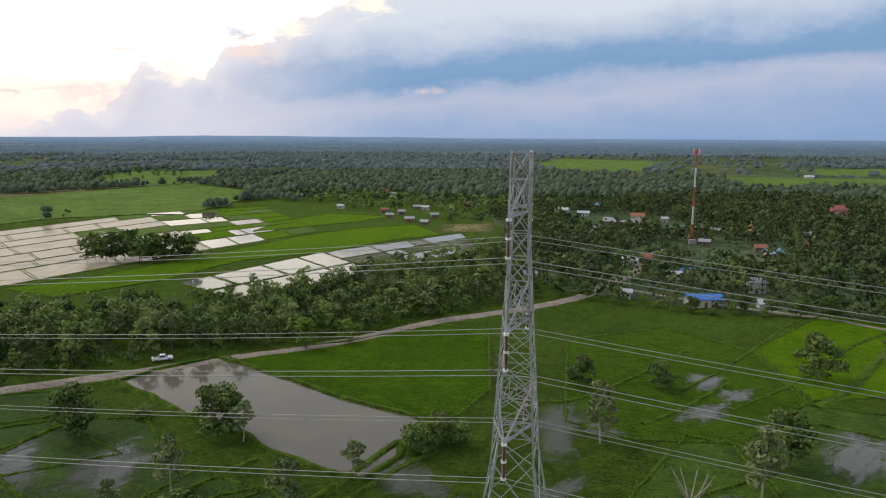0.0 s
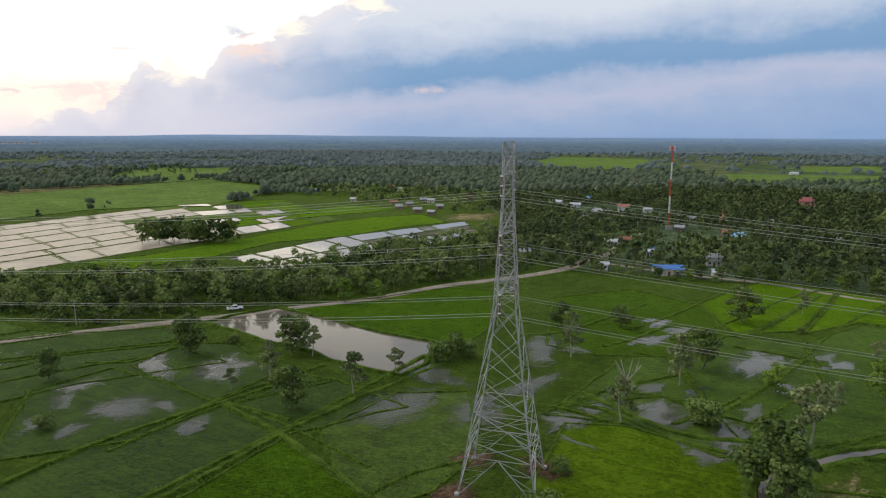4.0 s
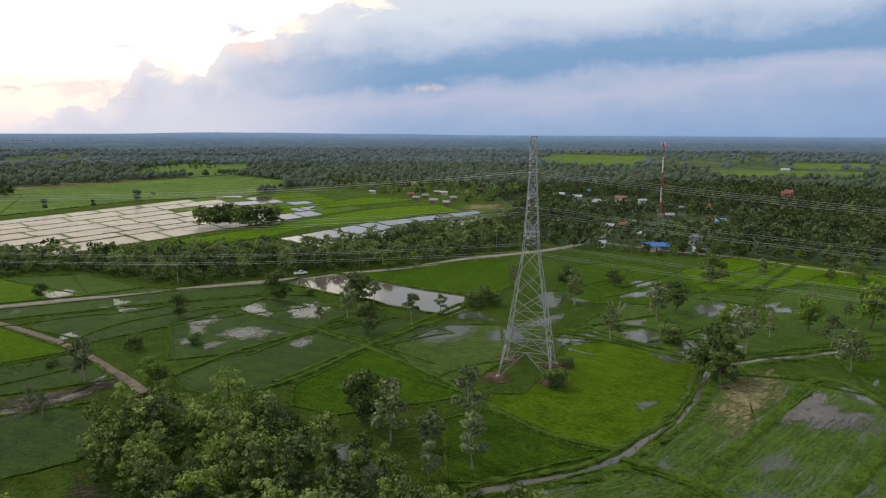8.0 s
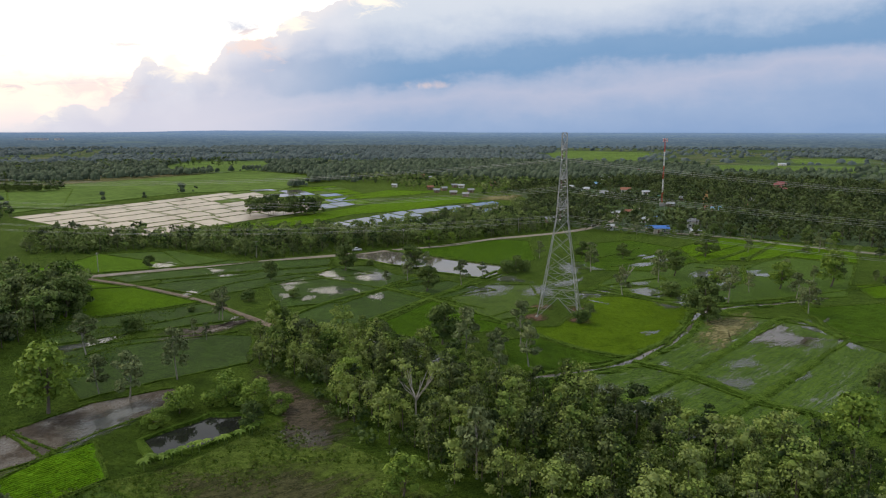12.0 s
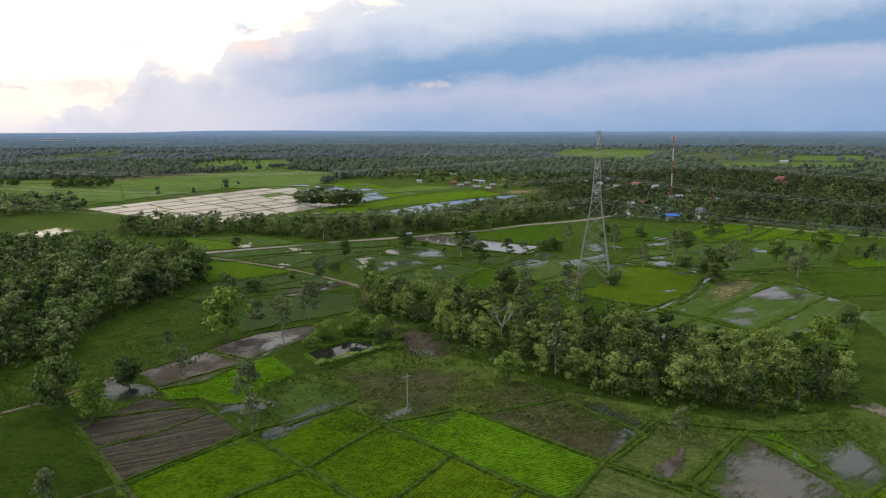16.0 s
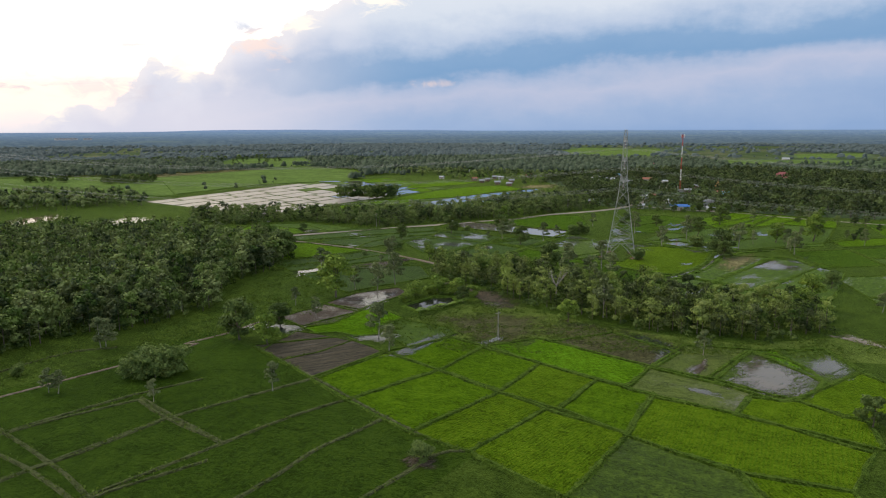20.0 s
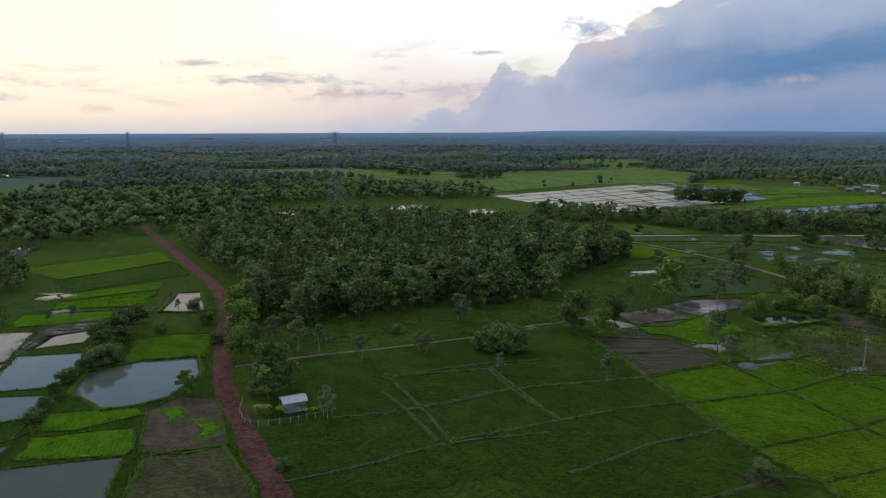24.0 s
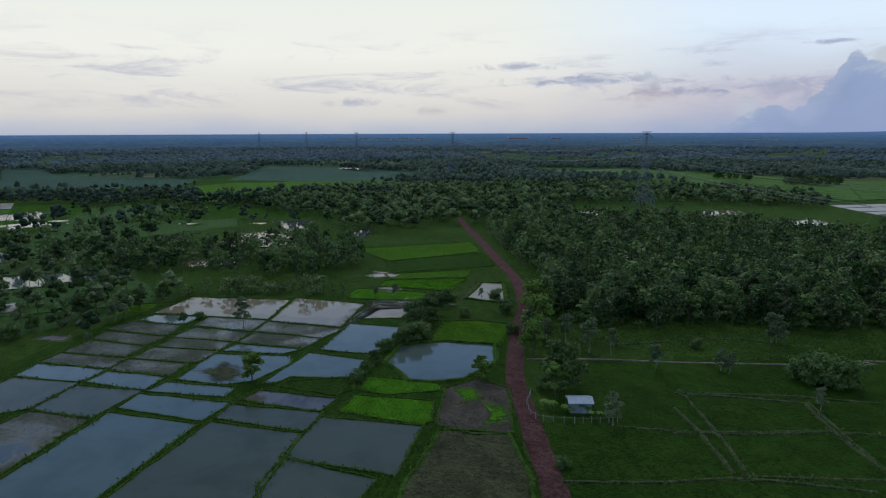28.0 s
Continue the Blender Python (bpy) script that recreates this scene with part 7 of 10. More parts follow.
paddy("rice_yellow", "rice_paddy", "yellow-green rice paddy drilled in rows", [(134.8, -31.7), (159.0, -33.2), (167.1, 11.4), (142.5, 10.1)], 0.66, 0.3, 0.5)
paddy("rice_wet", "rice_paddy", "green rice paddy with small wet patches", [(142.5, 10.1), (167.1, 11.4), (174.8, 53.5), (149.7, 49.5)], 0.66, 0.3, 0.5)
paddy("rice_yellow", "rice_paddy", "yellow-green rice paddy drilled in rows", [(149.7, 49.5), (174.8, 53.5), (180.1, 83.0), (154.8, 77.4)], 0.66, 0.3, 0.5)
paddy("rice_yellow", "rice_paddy", "yellow-green rice paddy drilled in rows", [(154.7, -57.7), (185.3, -62.5), (193.7, -15.7), (162.2, -15.1)], 0.66, 0.3, 0.5)
paddy("rice_wet", "rice_paddy", "green rice paddy with small wet patches", [(162.2, -15.1), (193.7, -15.7), (200.7, 22.5), (168.7, 20.2)], 0.66, 0.3, 0.5)
paddy("rice_mid_darker", "rice_paddy", "green rice paddy darkened in its colour", [(168.7, 20.2), (200.7, 22.5), (207.6, 60.8), (175.2, 55.7)], 0.66, 0.3, 0.5)
paddy("rice_wet", "rice_paddy", "green rice paddy with small wet patches", [(175.2, 55.7), (207.6, 60.8), (212.9, 90.2), (180.1, 83.0)], 0.66, 0.3, 0.5)
paddy("rice_mid", "rice_paddy", "green rice paddy on the plain", [(185.3, -62.5), (212.2, -66.2), (217.4, -37.1), (190.1, -35.4)], 0.66, 0.3, 0.5)
paddy("rice_flooded", "rice_paddy", "half-flooded rice paddy with open water", [(190.1, -35.4), (217.4, -37.1), (228.4, 22.9), (200.4, 21.2)], 0.66, 0.3, 0.5)
paddy("rice_wet", "rice_paddy", "green rice paddy with small wet patches", [(200.4, 21.2), (228.4, 22.9), (234.4, 56.6), (206.2, 52.9)], 0.66, 0.3, 0.5)
paddy("rice_wet", "rice_paddy", "green rice paddy with small wet patches", [(206.2, 52.9), (234.4, 56.6), (241.5, 96.3), (212.9, 90.2)], 0.66, 0.3, 0.5)
paddy("rice_green", "rice_paddy", "bright green young rice paddy with low bunds", [(121.0, 76.8), (152.6, 83.1), (160.5, 104.1), (126.1, 96.2)], 0.66, 0.3, 0.5)
paddy("rice_mid_darker", "rice_paddy", "green rice paddy darkened in its colour", [(152.6, 83.1), (205.7, 94.1), (216.9, 114.8), (159.6, 101.7)], 0.66, 0.3, 0.5)
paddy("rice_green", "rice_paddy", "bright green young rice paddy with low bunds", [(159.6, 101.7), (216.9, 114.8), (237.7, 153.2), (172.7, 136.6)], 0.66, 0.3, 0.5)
paddy("rice_mid_darker", "rice_paddy", "green rice paddy darkened in its colour", [(172.7, 136.6), (237.7, 153.2), (253.3, 181.9), (182.5, 163.3)], 0.66, 0.3, 0.5)
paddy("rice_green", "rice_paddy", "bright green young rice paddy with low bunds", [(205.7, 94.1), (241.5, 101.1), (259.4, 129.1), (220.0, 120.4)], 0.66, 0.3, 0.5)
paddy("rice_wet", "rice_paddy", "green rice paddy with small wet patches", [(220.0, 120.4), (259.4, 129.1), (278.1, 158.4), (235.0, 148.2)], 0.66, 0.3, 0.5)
paddy("rice_mid_darker", "rice_paddy", "green rice paddy darkened in its colour", [(235.0, 148.2), (278.1, 158.4), (301.0, 194.1), (253.3, 181.9)], 0.66, 0.3, 0.5)
paddy("rice_mid", "rice_paddy", "green rice paddy on the plain", [(63.2, -162.8), (93.5, -168.9), (96.6, -123.5), (64.9, -119.2)], 0.66, 0.3, 0.5)
paddy("rice_wet", "rice_paddy", "green rice paddy with small wet patches", [(64.9, -119.2), (96.6, -123.5), (98.2, -99.9), (65.7, -96.9)], 0.66, 0.3, 0.5)
paddy("rice_wet", "rice_paddy", "green rice paddy with small wet patches", [(65.7, -96.9), (98.2, -99.9), (100.3, -57.0), (66.5, -55.1)], 0.66, 0.3, 0.5)
paddy("rice_mid", "rice_paddy", "green rice paddy on the plain", [(93.5, -168.9), (123.7, -175.1), (127.1, -136.5), (96.1, -131.1)], 0.66, 0.3, 0.5)
paddy("rice_wet", "rice_paddy", "green rice paddy with small wet patches", [(96.1, -131.1), (127.1, -136.5), (130.7, -95.6), (98.9, -90.9)], 0.66, 0.3, 0.5)
paddy("rice_mid", "rice_paddy", "green rice paddy on the plain", [(98.9, -90.9), (130.7, -95.6), (133.0, -60.6), (100.3, -57.0)], 0.66, 0.3, 0.5)
paddy("rice_yellow", "rice_paddy", "yellow-green rice paddy drilled in rows", [(123.7, -175.1), (160.9, -182.8), (164.5, -149.5), (126.6, -142.1)], 0.66, 0.3, 0.5)
paddy("rice_mid", "rice_paddy", "green rice paddy on the plain", [(126.6, -142.1), (164.5, -149.5), (169.5, -101.7), (130.8, -94.5)], 0.66, 0.3, 0.5)
paddy("rice_wet", "rice_paddy", "green rice paddy with small wet patches", [(130.8, -94.5), (169.5, -101.7), (172.9, -66.6), (133.0, -60.6)], 0.66, 0.3, 0.5)
paddy("rice_wet", "rice_paddy", "green rice paddy with small wet patches", [(160.9, -182.8), (192.7, -189.5), (197.6, -150.3), (165.0, -144.1)], 0.66, 0.3, 0.5)
paddy("rice_wet", "rice_paddy", "green rice paddy with small wet patches", [(165.0, -144.1), (197.6, -150.3), (203.3, -103.5), (169.9, -98.0)], 0.66, 0.3, 0.5)
paddy("rice_wet", "rice_paddy", "green rice paddy with small wet patches", [(169.9, -98.0), (203.3, -103.5), (207.3, -71.0), (172.9, -66.6)], 0.66, 0.3, 0.5)
paddy("rice_mid", "rice_paddy", "green rice paddy on the plain", [(-516.0, -261.0), (-513.5, -240.8), (-564.9, -235.5), (-566.8, -256.8)], 0.36, 0.25, 0.5)
paddy("rice_green", "rice_paddy", "bright green young rice paddy with low bunds", [(-566.8, -256.8), (-564.9, -235.5), (-605.1, -231.5), (-606.6, -253.7)], 0.36, 0.25, 0.5)
paddy("water_pale", "flooded_paddy", "shallow flooded paddy mirroring the pale sky", [(-606.6, -253.7), (-605.1, -231.5), (-650.1, -227.1), (-651.0, -250.1)], 0.36, 0.25, 0.5)
paddy("rice_mid", "rice_paddy", "green rice paddy on the plain", [(-651.0, -250.1), (-650.1, -227.1), (-686.6, -223.4), (-687.1, -247.1)], 0.36, 0.25, 0.5)
paddy("water_pale", "flooded_paddy", "shallow flooded paddy mirroring the pale sky", [(-687.1, -247.1), (-686.6, -223.4), (-741.4, -217.5), (-741.5, -242.5)], 0.36, 0.25, 0.5)
paddy("cane", "rice_paddy", "broad bluish-green field of tall crops", [(-899.2, 14.4), (-1171.2, 179.0), (-1064.2, 260.7), (-871.2, 277.8), (-762.1, 204.7), (-809.3, 101.2)], 0, 0.3, 0.5)
paddy("cane", "rice_paddy", "broad bluish-green field of tall crops", [(-1352.0, -196.3), (-1330.3, -140.6), (-1103.7, -145.4), (-1005.8, -101.3), (-931.1, -7.5), (-835.1, -63.3), (-844.3, -128.9), (-934.6, -217.5)], 0.00, 0.25, 0.5)
paddy("rice_mid", "rice_paddy", "pale green rice field among dark woods", [(-821.7, -60.1), (-851.7, 6.2), (-780.7, 112.2), (-729.1, 18.2), (-645.3, -57.2), (-646.9, -85.7)], 0.00, 0.25, 0.5)
paddy("rice_green_darker", "rice_paddy", "wet green paddies among dark trees", [(-724.8, -228.2), (-696.2, -183.0), (-644.8, -176.4), (-588.4, -202.3), (-502.6, -239.5)], 0.00, 0.25, 0.5)
paddy("rice_soak", "rice_paddy", "wet green paddies among dark trees", [(-658.1, -172.2), (-664.0, -133.1), (-619.3, -114.2), (-577.7, -153.8), (-527.9, -197.1), (-477.1, -229.6), (-484.2, -239.0), (-575.8, -201.8)], 0.00, 0.25, 0.5)
paddy("rice_mid_darker", "rice_paddy", "wet green paddies among dark trees", [(-617.7, -112.1), (-608.3, -76.9), (-523.4, -38.6), (-498.9, -50.6), (-527.4, -111.1), (-537.8, -135.9), (-572.4, -152.8)], 0.00, 0.25, 0.5)
puddle("puddle_grey", "thin film of water in far fields", [(-637.1, -234.5), (-651.1, -211.9), (-636.8, -199.8), (-600.4, -218.1), (-611.8, -235.7)])
puddle("puddle_sky", "bright sheet of standing water in far fields", [(-581.4, -237.2), (-583.6, -212.1), (-572.0, -212.3), (-570.8, -237.7)])
puddle("puddle_sky", "bright sheet of standing water in far fields", [(-564.5, -236.3), (-564.7, -229.6), (-554.7, -230.2), (-557.9, -236.7)])
puddle("puddle_sky", "bright sheet of standing water in far fields", [(-590.5, -207.7), (-585.1, -197.9), (-576.3, -199.9), (-581.0, -208.7)])
puddle("puddle_sky", "bright sheet of standing water in far fields", [(-469.2, -241.2), (-470.0, -232.9), (-462.9, -228.2), (-448.7, -234.4), (-436.8, -242.8)])
puddle("puddle_sky", "bright sheet of standing water in far fields", [(-429.4, -217.0), (-432.3, -212.6), (-420.5, -214.6), (-416.5, -218.2)])
puddle("puddle_sky", "bright sheet of standing water in far fields", [(-436.7, -134.0), (-449.6, -121.7), (-436.9, -115.0), (-420.4, -116.1), (-422.5, -126.2)])
puddle("puddle_sky", "bright sheet of standing water in far fields", [(-419.5, -146.4), (-424.6, -132.6), (-407.9, -114.0), (-402.1, -120.1), (-411.5, -144.1)])
puddle("puddle_sky", "bright sheet of standing water in far fields", [(-381.8, -171.9), (-377.2, -152.8), (-367.6, -156.9), (-363.4, -163.4), (-370.7, -169.5)])
puddle("puddle_sky", "bright sheet of standing water in far fields", [(-344.7, -247.5), (-343.0, -240.0), (-334.1, -242.6), (-331.7, -248.2)])
paddy("rice_fresh", "rice_paddy", "small bright green paddy among scrub", [(-336.4, -229.0), (-335.1, -224.1), (-324.5, -226.1), (-325.4, -230.8)], 0.00, 0.25, 0.5)
paddy("rice_fresh", "rice_paddy", "small bright green paddy among scrub", [(-331.2, -216.5), (-318.4, -203.3), (-305.4, -207.3), (-309.5, -218.3)], 0.00, 0.25, 0.5)
paddy("rice_mid", "rice_paddy", "green rice paddy on the plain", [(-341.2, -306.5), (-335.2, -282.6), (-370.8, -279.9), (-375.9, -302.2)], 0.36, 0.25, 0.5)
paddy("rice_wet", "rice_paddy", "green rice paddy with small wet patches", [(-375.9, -302.2), (-370.8, -279.9), (-425.8, -275.2), (-429.6, -295.3)], 0.36, 0.25, 0.5)
paddy("water_teal", "pond", "still grey-brown pond mirroring clouds", [(-429.6, -295.3), (-425.8, -275.2), (-455.6, -272.5), (-458.8, -291.4)], 0.36, 0.25, 0.5)
paddy("rice_wet", "rice_paddy", "green rice paddy with small wet patches", [(-458.8, -291.4), (-455.6, -272.5), (-493.8, -269.0), (-496.1, -286.4)], 0.36, 0.25, 0.5)
paddy("rice_dark", "rice_paddy", "deep green rice paddy on the plain", [(-335.2, -282.6), (-328.6, -256.5), (-380.2, -254.9), (-385.4, -278.6)], 0.36, 0.25, 0.5)
paddy("water_teal", "pond", "still grey-brown pond mirroring clouds", [(-385.4, -278.6), (-380.2, -254.9), (-415.8, -253.6), (-420.1, -275.7)], 0.36, 0.25, 0.5)
paddy("rice_wet", "rice_paddy", "green rice paddy with small wet patches", [(-420.1, -275.7), (-415.8, -253.6), (-459.2, -251.5), (-462.5, -271.8)], 0.36, 0.25, 0.5)
paddy("rice_mid", "rice_paddy", "green rice paddy on the plain", [(-462.5, -271.8), (-459.2, -251.5), (-491.3, -250.1), (-493.8, -269.0)], 0.36, 0.25, 0.5)
paddy("rice_wet", "rice_paddy", "green rice paddy with small wet patches", [(-328.6, -256.5), (-322.1, -230.5), (-365.6, -231.2), (-371.0, -255.2)], 0.36, 0.25, 0.5)
paddy("water_teal", "pond", "still grey-brown pond mirroring clouds", [(-371.0, -255.2), (-365.6, -231.2), (-395.8, -231.4), (-400.5, -254.2)], 0.36, 0.25, 0.5)
paddy("rice_flooded", "rice_paddy", "half-flooded rice paddy with open water", [(-400.5, -254.2), (-395.8, -231.4), (-449.4, -231.3), (-452.8, -251.7)], 0.36, 0.25, 0.5)
paddy("rice_flooded", "rice_paddy", "half-flooded rice paddy with open water", [(-452.8, -251.7), (-449.4, -231.3), (-488.8, -231.2), (-491.3, -250.1)], 0.36, 0.25, 0.5)
paddy("rice_wet", "rice_paddy", "green rice paddy with small wet patches", [(-322.1, -230.5), (-313.8, -197.6), (-364.1, -201.1), (-370.8, -231.2)], 0.36, 0.25, 0.5)
paddy("water_teal", "pond", "still grey-brown pond mirroring clouds", [(-370.8, -231.2), (-364.1, -201.1), (-388.3, -202.7), (-394.3, -231.4)], 0.36, 0.25, 0.5)
paddy("rice_flooded", "rice_paddy", "half-flooded rice paddy with open water", [(-394.3, -231.4), (-388.3, -202.7), (-432.5, -204.9), (-437.1, -231.4)], 0.36, 0.25, 0.5)
paddy("rice_wet", "rice_paddy", "green rice paddy with small wet patches", [(-437.1, -231.4), (-432.5, -204.9), (-485.8, -207.6), (-488.8, -231.2)], 0.36, 0.25, 0.5)
paddy("scrub", "village_ground", "shaded ground beneath the village trees", [(44.3, 257.3), (62.4, 244.7), (84.4, 231.8), (108.3, 219.6), (130.3, 213.6), (150.4, 201.7), (200.7, 179.0), (330.7, 263.1), (421.1, 484.4), (341.0, 644.2), (220.8, 643.1), (150.5, 602.0), (80.2, 560.8), (30.2, 520.9), (40.5, 432.2), (30.2, 350.8)], 0)

# ---- trees ----
def cards(rng, centres, out, size, flat=0.6):
    """Small folded leaf sprays at the given places, facing roughly outwards."""
    n = len(centres)
    nrm = out + rng.normal(0, flat, (n, 3))
    nrm /= np.linalg.norm(nrm, axis=1, keepdims=True) + 1e-9
    r = rng.normal(0, 1, (n, 3))
    u = np.cross(nrm, r)
    u /= np.linalg.norm(u, axis=1, keepdims=True) + 1e-9
    w = np.cross(nrm, u)
    s = (size * rng.uniform(0.6, 1.35, n))[:, None]
    v = np.empty((n, 4, 3))
    v[:, 0], v[:, 2] = centres - u * s * 0.54, centres + u * s * 0.54
    v[:, 1], v[:, 3] = centres - w * s * 0.46 + nrm * s * 0.14, centres + w * s * 0.46 + nrm * s * 0.14
    return v


SHAPES = {  # lobes, crown base, crown half-width, lobe size, sprays, spray size; for a tree 10 m high
    "round": (17, 0.08, 4.4, 1.55, 2100, 0.55), "open": (18, 0.20, 2.9, 0.95, 1400, 0.48), "lime": (16, 0.08, 3.9, 1.45, 2000, 0.55),
    "bush": (12, 0.02, 5.4, 2.5, 1700, 0.66), "grey": (16, 0.12, 3.1, 1.15, 1500, 0.5), "wide": (18, 0.0, 6.2, 2.3, 2800, 0.62), "limebush": (14, 0.0, 5.6, 2.2, 2200, 0.62)}


def clumps(rng, centres, radii):
    """Uneven rounded masses of twigs and leaves, open beneath; the inside of a crown."""
    a = np.arange(6) * 1.0472
    out = []
    for c, r in zip(centres, radii):
        rings = []
        for z, w in ((-0.62, 0.78), (0.12, 1.0), (0.68, 0.62)):
            k = w * rng.uniform(0.78, 1.18, 6)
            rings.append(np.stack([c[0] + r * k * np.cos(a + z), c[1] + r * k * np.sin(a + z), c[2] + r * (z * 0.85 + rng.uniform(-.12, .12, 6))], 1))
        for p, q in zip(rings, rings[1:]):
            for i in range(6):
                j = (i + 1) % 6
                out.append((p[i], p[j], q[j], q[i]))
        t = rings[2]
        m = np.array([c[0], c[1], c[2] + r * 0.9])
        out += [(t[0], t[1], t[2], m), (t[2], t[3], t[4], m), (t[4], t[5], t[0], m)]
    return np.array(out)


def lump_arrays(kind, seed, n, sprays=0):
    """A tree far off: a few leafy clumps of different size."""
    lobes, base, half, lobe, count, size = SHAPES[kind]
    rng = np.random.default_rng(seed * 31 + len(kind))
    a = np.arange(n) * 2.4 + rng.uniform(0, 1, n)
    r = half * rng.uniform(0.32, 0.52, n)
    d = (half - r) * rng.uniform(0.6, 1.25, n)
    z = rng.uniform(3.0, 6.6, n)
    z[0], d[0], r[0] = 7.0, half * 0.15, half * 0.48
    c = np.stack([d * np.cos(a), d * np.sin(a), z], 1)
    if not sprays:
        return clumps(rng, c, r)
    m = n * sprays
    w = rng.integers(0, n, m)
    q = rng.normal(0, 1, (m, 3))
    q[:, 2] = np.abs(q[:, 2]) - 0.2
    q /= np.linalg.norm(q, axis=1, keepdims=True)
    return np.concatenate([clumps(rng, c, r * 0.95), cards(rng, c[w] + q * r[w, None] * rng.uniform(0.85, 1.15, m)[:, None], q, 1.0, 0.35)])


def crown_arrays(kind, seed, share=1.0, coarse=1.0):
    lobes, base, half, lobe, count, size = SHAPES[kind]
    rng = np.random.default_rng(seed * 17 + len(kind))
    lobes = lobes + int(rng.integers(-2, 4))
    z = base * 10 + lobe * (0.7 if base > 0.05 else 0.2) + rng.uniform(0, 1, lobes) ** 0.85 * (10 - base * 10 - lobe * 1.5)
    t = (z - base * 10) / (10 - base * 10)
    spread = half * np.sqrt(np.clip(1.05 - (2 * t - 0.75) ** 2 * 0.8, 0.08, 1))
    ang = np.arange(lobes) * 2.4 + rng.uniform(0, 1.2, lobes)
    rad = np.sqrt(rng.uniform(0.05, 1, lobes)) * np.clip(spread - lobe * 0.6, 0.1, None)
    c = np.stack([rad * np.cos(ang), rad * np.sin(ang), z], 1)
    size_l = lobe * rng.uniform(0.65, 1.2, lobes)
    n = int(count * share)
    which = rng.integers(0, lobes, n)
    d = rng.normal(0, 1, (n, 3))
    d[:, 2] = np.abs(d[:, 2]) * 1.0 - 0.35
    d /= np.linalg.norm(d, axis=1, keepdims=True)
    p = c[which] + d * (size_l[which] * rng.uniform(0.62, 1.08, n))[:, None] * np.array([1, 1, 0.8])
    leaves = cards(rng, p, d + np.array([0, 0, 0.35]), size * coarse)
    if kind != "open":
        some = slice(None) if share > 0.5 else slice(0, 6 if share > 0.06 else 3)
        leaves = np.concatenate([leaves, clumps(rng, c[some], size_l[some] * (0.5 if share > 0.5 else 0.62))])
    return leaves, c


def trunk_mesh(kind, seed, lobes):
    rng = random.Random(seed)
    bm = bmesh.new()
    thick = 0.17 if kind in ("open", "grey") else 0.26
    low = SHAPES[kind][1] * 10
    lean = Vector((rng.uniform(-.4, .4), rng.uniform(-.4, .4), 0))
    mid = Vector((0, 0, max(1.2, low + 1.0))) + lean
    tube(bm, (0, 0, -0.2), mid, thick, thick * 0.7, 7)
    top = mid + lean + Vector((0, 0, (8.6 - mid.z) * 0.8))
    tube(bm, mid, top, thick * 0.7, thick * 0.25, 6)
    for c in lobes[:8]:
        a = mid.lerp(top, rng.uniform(0, 0.7))
        tube(bm, a, Vector(c) * 0.95 + Vector((0, 0, -0.2)), thick * 0.36, thick * 0.1, 4)
    me = bpy.data.meshes.new("trunk")
    bm.to_mesh(me)
    bm.free()
    me.materials.append(MATS["bark_pale" if kind in ("open", "grey") else "bark"])
    return me


LEAF = {"round": "leaf_dark", "open": "leaf_grey", "lime": "leaf_lime", "bush": "leaf_mid", "grey": "leaf_grey", "wide": "leaf_mid", "limebush": "leaf_lime"}
WORDS = {"round": ("tree", "dense dark green round-crowned tree among rice fields"), "open": ("tree", "slender sparse tree with pale trunk and greyish leaves"),
         "lime": ("tree", "leafy yellow-green tree with a full crown"), "bush": ("bush", "low dark green bush on a field bund"),
         "grey": ("tree", "upright tree with pale grey-green foliage"), "limebush": ("bush", "dense bright green bush beside the farm pond"), "wide": ("bush", "broad spreading mid-green thicket beside a path")}
PROTO = {}


def tree(kind, x, y, h):
    seed = int(abs(x * 7.3 + y * 3.1)) % 4
    rng = random.Random(x * 13 + y)
    k = h * 1.2 / 10
    if kind == "wide":
        k *= 1.15
    m = Matrix.LocRotScale((x, y, 0), Euler((0, 0, rng.uniform(0, 6.28))), (k * rng.uniform(.9, 1.15), k * rng.uniform(.9, 1.15), k))
    key = (kind, seed)
    if key not in PROTO:
        name, label = WORDS[kind]
        ob = new(name)
        v, lobes = crown_arrays(kind, seed)
        child("trunk", trunk_mesh(kind, seed, lobes), ob)
        child("crown", mesh_of("crown", v.reshape(-1, 3), np.arange(len(v) * 4).reshape(-1, 4), LEAF[kind]), ob)
        tagged(ob, label, "tree" if name == "tree" else "bush", "trees of the fields" if name == "tree" else "bushes of the fields")
        PROTO[key] = ob
        ob.matrix_basis = m
        return ob
    src = PROTO[key]
    keep = src.matrix_basis.copy()
    src.matrix_basis = Matrix.Identity(4)
    ob = copy_thing(src, m)
    src.matrix_basis = keep
    return ob


def stems(rng, places, h):
    """Three-sided trunks, joined."""
    n = len(places)
    a = np.array([0, 2.094, 4.189])
    ring = np.stack([np.cos(a), np.sin(a), a * 0], 1)
    lo = places[:, None, :] + ring[None] * 0.16
    hi = places[:, None, :] + ring[None] * 0.09 + np.array([0, 0, 1.0]) * (h * 0.62)[:, None, None]
    v = np.concatenate([lo, hi], 1).reshape(-1, 3)
    o = (np.arange(n) * 6)[:, None, None]
    f = (np.array([[0, 1, 4, 3], [1, 2, 5, 4], [2, 0, 3, 5]])[None] + o).reshape(-1, 4)
    return v, f


